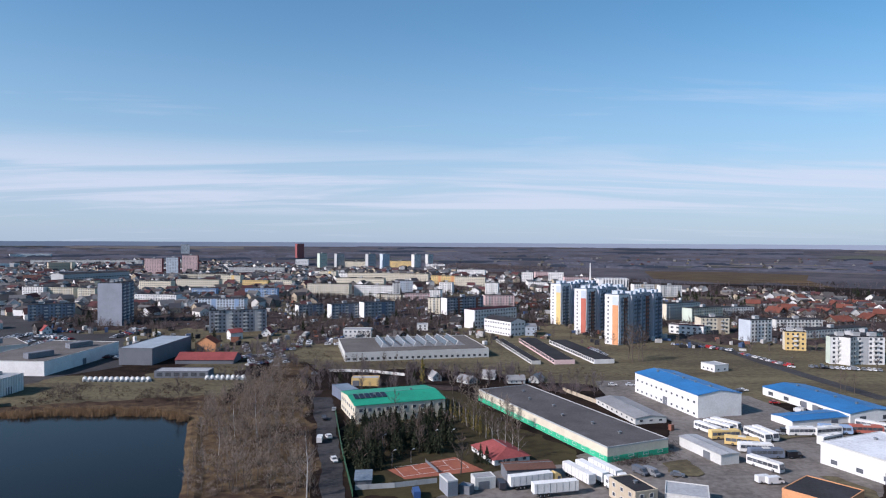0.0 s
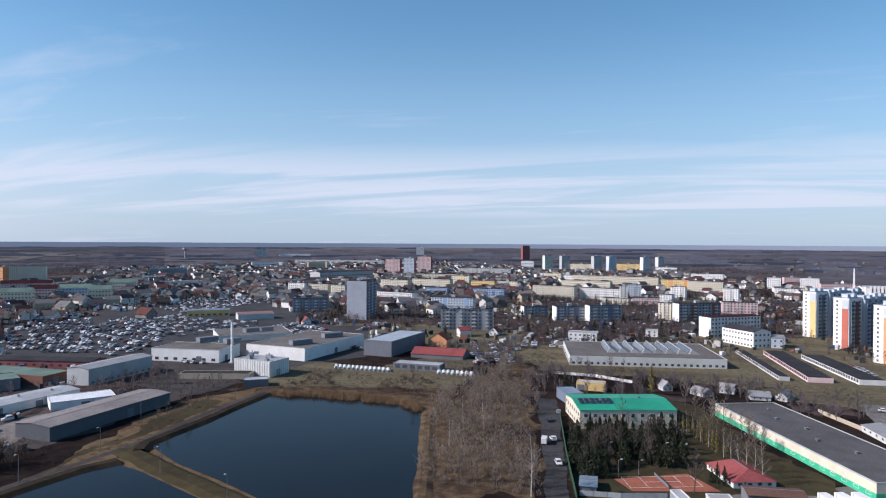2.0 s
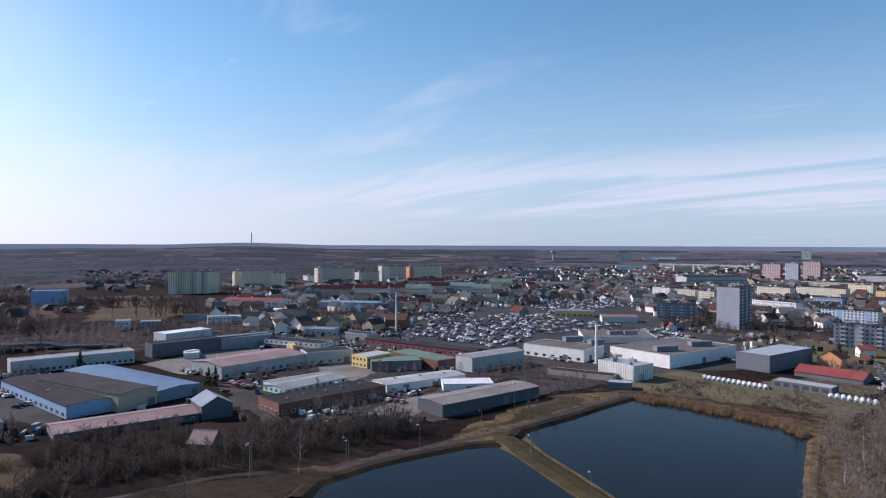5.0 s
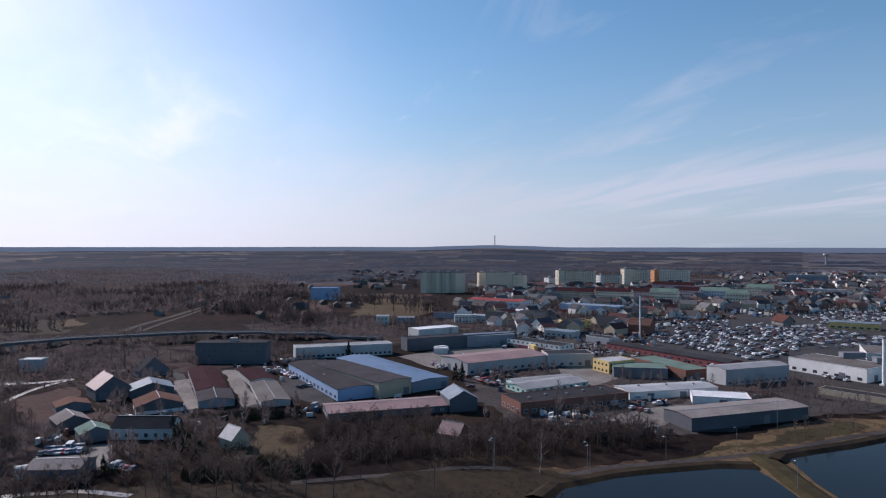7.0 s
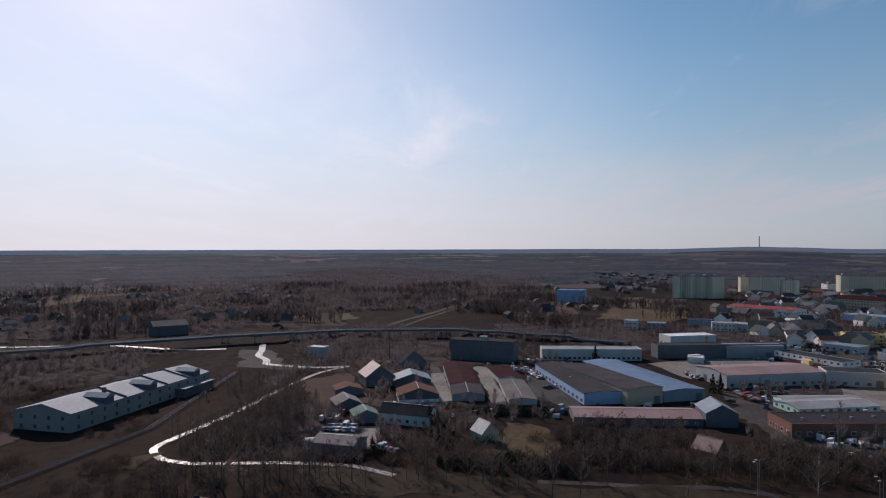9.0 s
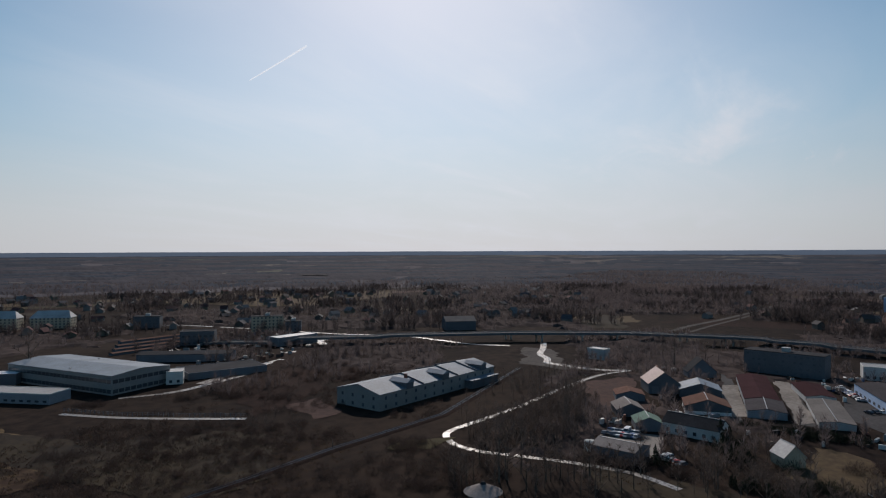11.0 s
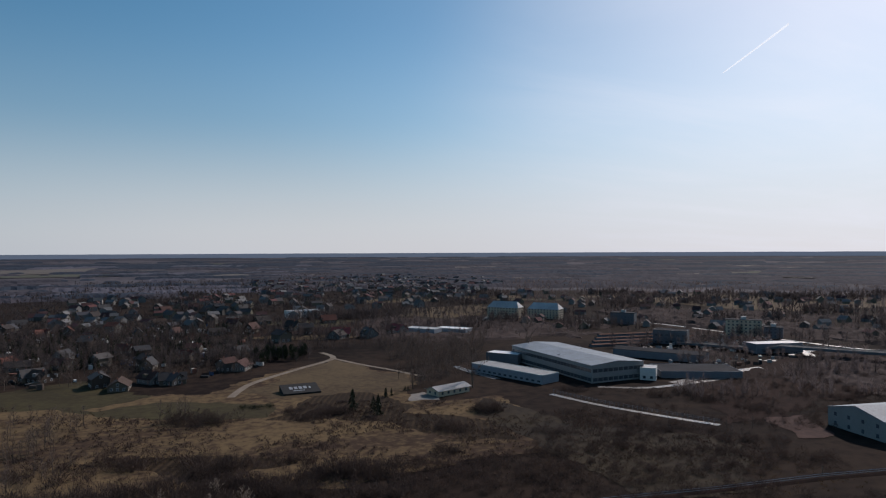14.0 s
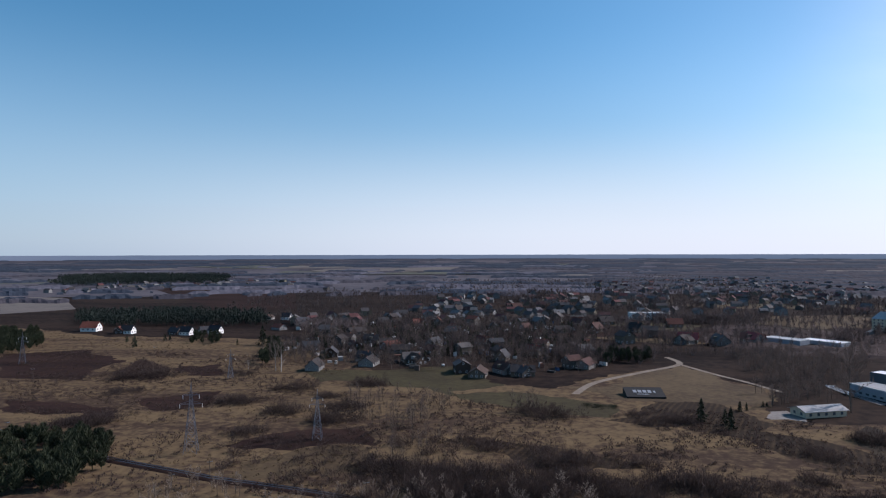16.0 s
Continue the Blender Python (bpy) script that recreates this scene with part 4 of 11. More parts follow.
# ---- vehicles ----
def car_parts(kind="car"):
    bm = bmesh.new()
    if kind == "car":
        L, low, belt, top = 4.3, 0.28, 0.85, 1.45
        add_prism(bm, [(-2.15, low), (2.15, low), (2.18, 0.62), (1.95, 0.78), (1.0, belt), (0.35, top - 0.06), (-1.2, top), (-1.95, belt + 0.05), (-2.15, 0.8)], -0.85, 0.85)
        win = [(0.92, belt + 0.05), (0.3, top - 0.12), (-1.18, top - 0.07), (-1.75, belt + 0.05)]
    else:
        L, low, belt, top = 5.4, 0.3, 1.1, 2.2
        add_prism(bm, [(-2.7, low), (2.7, low), (2.72, 0.9), (2.2, 1.15), (1.6, 2.05), (1.2, top), (-2.65, top), (-2.7, 2.0)], -0.95, 0.95)
        win = [(2.1, 1.2), (1.5, 2.0), (0.6, 2.0), (0.6, 1.2)]
    body = mesh_of("body", bm, CAR)
    half = 0.87 if kind == "car" else 0.97
    bm = bmesh.new()
    for sgn in (-1, 1):
        a, b = sorted((sgn * (half - 0.03), sgn * half))
        add_prism(bm, win, a, b)
    x0, z0, x1, z1 = (1.0, belt + 0.03, 0.4, top - 0.1) if kind == "car" else (2.18, 1.2, 1.62, 2.0)
    f = [bm.verts.new(p) for p in ((x0 + 0.03, -half + 0.15, z0), (x0 + 0.03, half - 0.15, z0), (x1 + 0.03, half - 0.2, z1 + 0.03), (x1 + 0.03, -half + 0.2, z1 + 0.03))]
    bm.faces.new(f)
    if kind == "car":
        f = [bm.verts.new(p) for p in ((-1.97, -0.65, belt + 0.08), (-1.97, 0.65, belt + 0.08), (-1.3, 0.62, top - 0.03), (-1.3, -0.62, top - 0.03))]
        bm.faces.new(f)
    glass = mesh_of("window", bm, GLASS)
    bm = bmesh.new()
    r = 0.32 if kind == "car" else 0.36
    add_rod(bm, (0, -0.1, 0), (0, 0.1, 0), r, sides=8)
    add_rod(bm, (0, -0.115, 0), (0, 0.115, 0), r * 0.55, sides=6, index=1)
    return body, glass, mesh_of("wheel", bm, BLACK, METAL), L, half


CARS = {}


def car(x, y, heading, kind="car", label="parked car on the asphalt", group="parked cars"):
    if kind not in CARS:
        CARS[kind] = car_parts(kind)
    body, glass, wheel, L, half = CARS[kind]
    root = thing("car" if kind == "car" else "van", x, y, heading, label, "car" if kind == "car" else "van", group)
    root.location.z += 0.25
    part("body", body, None, root)
    part("window", glass, None, root)
    for sx in (-0.31, 0.31):
        for sy in (-1, 1):
            part("wheel", wheel, None, root, m=pose(sx * L, sy * (half - 0.1), 0.32 if kind == "car" else 0.36))


def car_row(x0, y0, x1, y1, n, turn=90, jitter=0.25, van=0.1, seed=0, label="parked car in a row on the asphalt"):
    rng = random.Random(seed + int(x0))
    a = math.degrees(math.atan2(y1 - y0, x1 - x0))
    for k in range(n):
        t = (k + 0.5 + (rng.random() - 0.5) * jitter) / n
        car(x0 + (x1 - x0) * t, y0 + (y1 - y0) * t, a + turn + rng.gauss(0, 3) + (180 if rng.random() < 0.4 else 0), "van" if rng.random() < van else "car", label)


def car_field(points, spacing, heading, seed, label, fill=0.8):
    """A far car market: many cars joined in one object of kind stuff."""
    rng = random.Random(seed)
    body, wheel = [], []
    a = radians(heading)
    shell = [(-2.15, 0.3), (2.15, 0.3), (2.15, 0.8), (0.95, 0.9), (0.3, 1.42), (-1.4, 1.45), (-2.1, 0.9)]
    xs, ys = [p[0] for p in points], [p[1] for p in points]
    cx, cy, R = sum(xs) / len(xs), sum(ys) / len(ys), max(max(xs) - min(xs), max(ys) - min(ys))
    vs, fs, gv, gf = [], [], [], []
    n = int(R / 2.6)
    for i in range(-n, n):
        for j in range(-n, n):
            u, v = i * spacing, j * 2.75
            if i % 3 == 2:
                continue
            x, y = cx + u * math.cos(a) - v * math.sin(a), cy + u * math.sin(a) + v * math.cos(a)
            if not inside(points, x, y) or rng.random() > fill:
                continue
            t = a + rng.gauss(0, 0.06) + (math.pi if rng.random() < 0.5 else 0)
            big = 1.0 if rng.random() < 0.8 else 1.35
            k = len(vs)
            for yy in (-0.85, 0.85):
                for px, pz in shell:
                    vs.append((x + px * math.cos(t) - yy * math.sin(t), y + px * math.sin(t) + yy * math.cos(t), 0.3 + pz * big))
            m = len(shell)
            for q in range(m):
                r = (q + 1) % m
                fs += [(k + q, k + r, k + m + r), (k + q, k + m + r, k + m + q)]
            for q in range(1, m - 1):
                fs += [(k, k + q, k + q + 1), (k + m, k + m + q + 1, k + m + q)]
            g = len(gv)
            for px, pz, yy in ((0.92, 0.95, -0.88), (0.32, 1.36, -0.88), (-1.35, 1.38, -0.88), (-1.9, 0.95, -0.88), (0.92, 0.95, 0.88), (0.32, 1.36, 0.88), (-1.35, 1.38, 0.88), (-1.9, 0.95, 0.88), (1.0, 0.92, -0.7), (1.0, 0.92, 0.7), (0.38, 1.4, 0.7), (0.38, 1.4, -0.7)):
                gv.append((x + px * math.cos(t) - yy * math.sin(t), y + px * math.sin(t) + yy * math.cos(t), 0.3 + pz * big))
            for q in (0, 4, 8):
                gf += [(g + q, g + q + 1, g + q + 2), (g + q, g + q + 2, g + q + 3)]
    ob = tagged(new("parked_cars", raw_mesh("parked_cars", vs, fs, CAR_LOT)), label, "cars", kind="stuff")
    tagged(part("glazing", raw_mesh("glazing", gv, gf, GLASS), None, ob), kind="stuff")


VEHICLE = {}


def bus(x, y, heading, paint="white", L=11.5, label="white coach parked in the yard", group="parked coaches", h=3.2):
    root = thing("coach", x, y, heading, label, "bus", group)
    root.location.z += 0.25
    bm = bmesh.new()
    add_prism(bm, [(-L / 2, 0.35), (L / 2, 0.35), (L / 2 + 0.1, 1.2), (L / 2 - 0.25, h - 0.2), (L / 2 - 0.6, h), (-L / 2 + 0.2, h), (-L / 2, h - 0.25)], -1.25, 1.25)
    part("body", bm, wall_mat(paint), root)
    n = int(L / 1.9)
    w = (L - 0.9) / n
    if ("pane", round(w, 2)) not in VEHICLE:
        bm = bmesh.new()
        add_box(bm, 0, w - 0.12, -0.02, 0.03, 0, 1.1)
        VEHICLE["pane", round(w, 2)] = mesh_of("window", bm, GLASS)
    for sgn in (-1, 1):
        for k in range(n):
            part("window", VEHICLE["pane", round(w, 2)], None, root, m=pose(-L / 2 + 0.4 + k * w, sgn * 1.25, 1.45))
    bm = bmesh.new()
    bm.faces.new([bm.verts.new(p) for p in ((L / 2 + 0.1, -1.1, 1.3), (L / 2 + 0.1, 1.1, 1.3), (L / 2 - 0.2, 1.1, h - 0.35), (L / 2 - 0.2, -1.1, h - 0.35))])
    part("windscreen", bm, GLASS, root)
    bm = bmesh.new()
    add_box(bm, -1.2, 1.2, -0.8, 0.8, h, h + 0.22)
    part("roof_unit", bm, wall_mat("pale"), root)
    wheel_set(root, (L * 0.3, -L * 0.27), 1.15, 0.48)


def wheel_set(root, xs, half, r):
    key = round(r, 2)
    if key not in VEHICLE:
        bm = bmesh.new()
        add_rod(bm, (0, -0.14, 0), (0, 0.14, 0), r, sides=8)
        add_rod(bm, (0, -0.15, 0), (0, 0.15, 0), r * 0.5, sides=6, index=1)
        VEHICLE[key] = mesh_of("wheel", bm, BLACK, METAL)
    for wx in xs:
        for s in (-1, 1):
            part("wheel", VEHICLE[key], None, root, m=pose(wx, s * half, r))


def truck(x, y, heading, box="white", cab="white", L=13.4, label="white semi-trailer lorry in the yard", with_cab=True):
    root = thing("lorry", x, y, heading, label, "truck", "parked lorries")
    root.location.z += 0.25
    bm = bmesh.new()
    add_box(bm, -L / 2, L / 2, -1.27, 1.27, 1.15, 3.95)
    part("trailer_box", bm, wall_mat(box), root)
    bm = bmesh.new()
    for k in range(7):
        for s in (-1, 1):
            a, b = sorted((s * 1.27, s * 1.31))
            c = -L / 2 + (k + 0.5) * L / 7
            add_box(bm, c - 0.06, c + 0.06, a, b, 1.2, 3.9)
    add_box(bm, -L / 2, L / 2, -0.5, 0.5, 0.75, 1.15)
    part("trailer_frame", bm, METAL, root)
    if with_cab:
        bm = bmesh.new()
        c = L / 2 + 0.7
        add_prism(bm, [(c, 0.5), (c + 2.2, 0.5), (c + 2.3, 1.6), (c + 2.0, 3.1), (c + 0.6, 3.7), (c, 3.6)], -1.22, 1.22)
        cabin = part("cab", bm, wall_mat(cab), root)
        bm = bmesh.new()
        bm.faces.new([bm.verts.new(p) for p in ((c + 2.3, -1.1, 1.75), (c + 2.3, 1.1, 1.75), (c + 2.05, 1.1, 2.9), (c + 2.05, -1.1, 2.9))])
        for s in (-1, 1):
            bm.faces.new([bm.verts.new(p) for p in ((c + 0.9, s * 1.24, 1.8), (c + 1.9, s * 1.24, 1.8), (c + 1.8, s * 1.24, 2.7), (c + 0.9, s * 1.24, 2.7))])
        part("windscreen", bm, GLASS, cabin)
        bm = bmesh.new()
        add_box(bm, L / 2 - 2.5, c + 0.1, -0.45, 0.45, 0.6, 1.0)
        part("chassis", bm, BLACK, root)
        wheel_set(root, (c + 1.3, L / 2 - 1.4), 1.1, 0.5)
    wheel_set(root, (-L * 0.36, -L * 0.27, -L * 0.18), 1.1, 0.5)


# ---- houses ----
HOUSES = []


def house(kind, L, W, h, pitch, dormer):
    root = new("house")
    bm = bmesh.new()
    rise = W / 2 * math.tan(radians(pitch))
    add_box(bm, -L / 2, L / 2, -W / 2, W / 2, 0, h)
    g = bmesh.new()
    add_prism(g, [(-W / 2, 0), (W / 2, 0), (0, rise)], -L / 2, L / 2)
    g.transform(pose(0, 0, h, 0, 0, 90))
    me = bpy.data.meshes.new("tmp")
    g.to_mesh(me)
    g.free()
    bm.from_mesh(me)
    bpy.data.meshes.remove(me)
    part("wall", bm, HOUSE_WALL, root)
    bm = bmesh.new()
    e = 0.6
    low = -e * math.tan(radians(pitch))
    for s in (-1, 1):
        q = [(-L / 2 - e, s * (W / 2 + e), low), (L / 2 + e, s * (W / 2 + e), low), (L / 2 + e, 0, rise), (-L / 2 - e, 0, rise)]
        top = [bm.verts.new((a, b, c + h + 0.2)) for a, b, c in q]
        bot = [bm.verts.new((a, b, c + h + 0.03)) for a, b, c in q]
        bm.faces.new(top)
        bm.faces.new(bot[::-1])
        for i in range(4):
            j = (i + 1) % 4
            bm.faces.new((top[i], bot[i], bot[j], top[j]))
    part("roof", bm, HOUSE_ROOF, root)
    bm = bmesh.new()
    add_box(bm, L * 0.2, L * 0.2 + 0.7, -0.9, -0.3, h + rise * 0.6, h + rise + 0.9)
    part("chimney", bm, wall_mat("brick"), root)
    if dormer:
        bm = bmesh.new()
        add_box(bm, -1.3, 1.3, -W / 2 + 0.3, 0, h + 0.2, h + rise * 0.62)
        part("dormer", bm, HOUSE_WALL, root)
    for m, length in side_frames(L, W):
        n = 3 if length > 9 else 2
        for k in range(n):
            part("window", window_mesh(1.3, 1.4), None, root, m=m @ pose((k - (n - 1) / 2) * length / n * 0.9, 0, 0.9 if h > 2 else 0.6))
    for s in (0, 180):
        part("window", window_mesh(1.3, 1.4), None, root, m=pose(0, 0, 0, 0, 0, s) @ pose(L / 2, 0, 0, 0, 0, 90) @ pose(0, 0, h + 0.3))
    bm = bmesh.new()
    add_box(bm, -0.5, 0.5, -0.08, 0.04, 0, 2.1)
    part("door", bm, wall_mat("brown") if "brown" in WALLS else wall_mat("brick"), root, m=pose(L * 0.33, -W / 2, 0))
    return tagged(root, "detached family house with a pitched tile roof", "house", "houses of the suburb")


def put_house(x, y, heading, size=1.0, label="", roof="", wall="", pick=None):
    if not HOUSES:
        for args in (("a", 12, 9, 3.2, 40, True), ("b", 10, 9, 5.6, 30, False), ("c", 14, 10, 3.0, 32, False), ("d", 11, 8, 3.4, 45, False)):
            HOUSES.append(house(*args))
    k = (int(abs(x) * 7 + abs(y) * 3) if pick is None else pick) % len(HOUSES)
    ob = copy_thing(HOUSES[k], pose(x, y, ground_z(x, y), 0, 0, heading))
    ob.scale = (size, size, size)
    if label:
        ob["label"] = label
    for c in ob.children:
        if roof and c.name.startswith("roof") or wall and c.name.startswith("wall"):
            c.data = c.data.copy()
            c.data.materials[0] = roof_mat(roof) if c.name.startswith("roof") else wall_mat(wall)
    return ob


def drop_house_masters():
    for h in HOUSES:
        for o in (*h.children_recursive, h):
            bpy.data.objects.remove(o)


def far_houses(points, area, seed, label, clump=0.0, size=1.0, plaster=None):
    """Far settlement: walls and roofs of many small houses, joined."""
    rng = random.Random(seed)
    wv, wf, rv, rf = [], [], [], []
    for x, y in spots(points, area, seed, clump):
        L, W, h = (8 + 6 * rng.random()) * size, (7 + 3 * rng.random()) * size, (3 + 3 * rng.random()) * size
        rise, a = W * (0.25 + 0.2 * rng.random()), rng.random() * 3.14
        z = ground_z(x, y)
        k = len(wv)
        c, s = math.cos(a), math.sin(a)
        for zz in (0, h):
            for px, py in ((-L / 2, -W / 2), (L / 2, -W / 2), (L / 2, W / 2), (-L / 2, W / 2)):
                wv.append((x + px * c - py * s, y + px * s + py * c, z + zz))
        for px in (-L / 2, L / 2):
            wv.append((x + px * c, y + px * s, z + h + rise))
        for q in range(4):
            r = (q + 1) % 4
            wf += [(k + q, k + r, k + 4 + r), (k + q, k + 4 + r, k + 4 + q)]
        wf += [(k + 4, k + 7, k + 8), (k + 5, k + 9, k + 6)]
        k = len(rv)
        for px in (-L / 2 - 0.5, L / 2 + 0.5):
            for py, zz in ((-W / 2 - 0.5, h - 0.2), (0, h + rise + 0.15), (W / 2 + 0.5, h - 0.2)):
                rv.append((x + px * c - py * s, y + px * s + py * c, z + zz))
        rf += [(k, k + 3, k + 4), (k, k + 4, k + 1), (k + 1, k + 4, k + 5), (k + 1, k + 5, k + 2)]
    if wv:
        ob = tagged(new("far_houses", raw_mesh("far_houses", wv, wf, plaster or SHADED_WALL)), label, "houses", kind="stuff")
        tagged(part("roofs", raw_mesh("roofs", rv, rf, FAR_ROOF), None, ob), kind="stuff")


# one plaster twice: dimmed for the shaded suburb, bright for the sunlit town
SHADED_WALL = mat("house_plaster_shaded", (0.95, 0.95, 0.95), (0.85, 0.84, 0.82), rough=0.85, bump=0, island=True, palette=[(0.166, 0.163, 0.157), (0.148, 0.138, 0.106), (0.208, 0.205, 0.201), (0.09, 0.084, 0.078)])
SUNLIT_WALL = mat("house_plaster_sunlit", (0.95, 0.95, 0.95), (0.85, 0.84, 0.82), rough=0.85, bump=0, island=True, palette=[(0.72, 0.7, 0.66), (0.45, 0.38, 0.28), (0.78, 0.77, 0.75), (0.22, 0.2, 0.18)])
FAR_ROOF = mat("far_house_roof", (0.95, 0.95, 0.95), (0.7, 0.7, 0.7), rough=0.9, spec=0.1, bump=0, island=True, palette=[(0.11, 0.05, 0.05), (0.09, 0.08, 0.08), (0.11, 0.1, 0.095), (0.18, 0.177, 0.175), (0.075, 0.04, 0.04), (0.08, 0.08, 0.09), (0.143, 0.138, 0.135)])


# ---- posts, lines, bridges ----
def lamp_post(x, y, heading, h=9.0, label="grey steel street lamp with a curved arm"):
    root = thing("street_lamp", x, y, heading, label, "street lamp", "street lamps")
    bm = bmesh.new()
    add_rod(bm, (0, 0, -0.1), (0, 0, h), 0.11, 0.06)
    part("pole", bm, METAL, root)
    bm = bmesh.new()
    add_rod(bm, (0, 0, h), (0.9, 0, h + 0.35), 0.05, 0.04)
    part("arm", bm, METAL, root)
    bm = bmesh.new()
    add_box(bm, 0.8, 1.6, -0.16, 0.16, h + 0.28, h + 0.45, taper=0.04)
    part("lamp_head", bm, FRAME, root)


def pole(x, y, h, r=0.14, label="wooden overhead line pole", name="utility_pole"):
    root = thing(name, x, y, 30, label, "pole")
    bm = bmesh.new()
    add_rod(bm, (0, 0, -0.1), (0, 0, h), r, r * 0.65)
    part("pole", bm, BARK if name == "utility_pole" else METAL, root)
    bm = bmesh.new()
    add_box(bm, -0.9, 0.9, -0.06, 0.06, h - 0.7, h - 0.55)
    for k in (-0.8, 0, 0.8):
        add_rod(bm, (k, 0, h - 0.55), (k, 0, h - 0.3), 0.05)
    part("crossarm", bm, METAL, root)


def chimney(x, y, h, r, label, color="white"):
    root = thing("chimney", x, y, 0, label, "chimney")
    bm = bmesh.new()
    add_rod(bm, (0, 0, -0.2), (0, 0, h), r, r * 0.8, sides=12)
    part("shaft", bm, wall_mat(color), root)
    bm = bmesh.new()
    add_rod(bm, (0, 0, h - 0.6), (0, 0, h), r * 0.95, r * 0.95, sides=12)
    part("rim", bm, METAL, root)
    bm = bmesh.new()
    add_box(bm, -r * 1.6, r * 1.6, -r * 1.6, r * 1.6, 0, 0.8)
    part("plinth", bm, CONCRETE, root)


def pylon(x, y, heading, h=24.0, label="lattice steel power pylon in the meadow"):
    root = thing("pylon", x, y, heading, label, "pylon", "power pylons")
    s = h / 24
    legs = [(-2.2, -2.2), (2.2, -2.2), (2.2, 2.2), (-2.2, 2.2)]
    for lx, ly in legs:
        bm = bmesh.new()
        add_rod(bm, (lx * s, ly * s, -0.1), (lx * 0.28 * s, ly * 0.28 * s, 16 * s), 0.11, 0.08, 4)
        add_rod(bm, (lx * 0.28 * s, ly * 0.28 * s, 16 * s), (0, 0, h), 0.08, 0.05, 4)
        part("leg", bm, LATTICE, root)
    bm = bmesh.new()
    zs = [0, 3.4, 6.6, 9.4, 11.8, 14, 16, 18, 20]
    for a, b in zip(zs, zs[1:]):
        fa, fb = ((1 - 0.72 * z / 16) if z <= 16 else 0.28 * (24 - z) / 8 for z in (a, b))
        for i in range(4):
            (x0, y0), (x1, y1) = legs[i], legs[(i + 1) % 4]
            add_rod(bm, (x0 * fa * s, y0 * fa * s, a * s), (x1 * fb * s, y1 * fb * s, b * s), 0.05, sides=3)
            add_rod(bm, (x1 * fa * s, y1 * fa * s, a * s), (x0 * fb * s, y0 * fb * s, b * s), 0.05, sides=3)
            add_rod(bm, (x0 * fb * s, y0 * fb * s, b * s), (x1 * fb * s, y1 * fb * s, b * s), 0.05, sides=3)
    part("bracing", bm, LATTICE, root)
    for z, w in ((16.5, 3.6), (19.5, 2.6)):
        for sgn in (-1, 1):
            bm = bmesh.new()
            for o in (-0.5, 0.5):
                add_rod(bm, (0, o * s, z * s), (sgn * w * s, 0, z * s), 0.07, 0.05, 3)
            add_rod(bm, (0, 0, (z + 1.2) * s), (sgn * w * s, 0, z * s), 0.06, 0.05, 3)
            arm = part("crossarm", bm, LATTICE, root)
            bm = bmesh.new()
            add_rod(bm, (sgn * w * s, 0, z * s), (sgn * w * s, 0, (z - 1.3) * s), 0.1, sides=5)
            part("insulator", bm, FRAME, arm)


def railway(points, label="single railway track on dark ballast"):
    line = spline(points, 20)
    rows, bal = bmesh.new(), bmesh.new()
    prev = None
    root = tagged(new("railway"), label, "railway", kind="structure")
    sv, sf = [], []
    for i, p in enumerate(line):
        d = (line[min(i + 1, len(line) - 1)] - line[max(i - 1, 0)]).normalized()
        n = Vector((-d.y, d.x, 0))
        row = [bal.verts.new((p.x + n.x * o, p.y + n.y * o, z)) for o, z in ((2.8, 0.05), (1.7, 0.55), (-1.7, 0.55), (-2.8, 0.05))]
        if prev:
            for k in range(3):
                bal.faces.new((prev[k], prev[k + 1], row[k + 1], row[k]))
        prev = row
    part("ballast", bal, LAND["heath"], root)
    for s in (-0.75, 0.75):
        bm = bmesh.new()
        for a, b in zip(line, line[1:]):
            d = (b - a).normalized()
            n = Vector((-d.y, d.x, 0)) * s
            add_rod(bm, (a.x + n.x, a.y + n.y, 0.72), (b.x + n.x, b.y + n.y, 0.72), 0.09, sides=4)
        part("rail", bm, RAIL, root, "steel rail shining in the sun")
    bm = bmesh.new()
    for a, b in zip(line, line[1:]):
        d = (b - a)
        n = int(d.length / 1.2)
        for k in range(n):
            c = a.lerp(b, k / n)
            t = d.normalized()
            q = Vector((-t.y, t.x, 0)) * 1.3
            w = t * 0.13
            vs = [bm.verts.new((c + u + e).to_tuple()[:2] + (0.62,)) for u, e in ((q, w), (-q, w), (-q, -w), (q, -w))]
            bm.faces.new(vs)
    tagged(part("sleepers", bm, SLEEPER, root), kind="stuff")


RAIL = mat("rail_steel", (0.45, 0.43, 0.41), rough=0.28, metal=0.9, bump=0)
SLEEPER = mat("old_sleeper_wood", (0.07, 0.055, 0.045), (0.035, 0.028, 0.024), rough=0.95, scale=0.5, fine=4, bump=0.1)


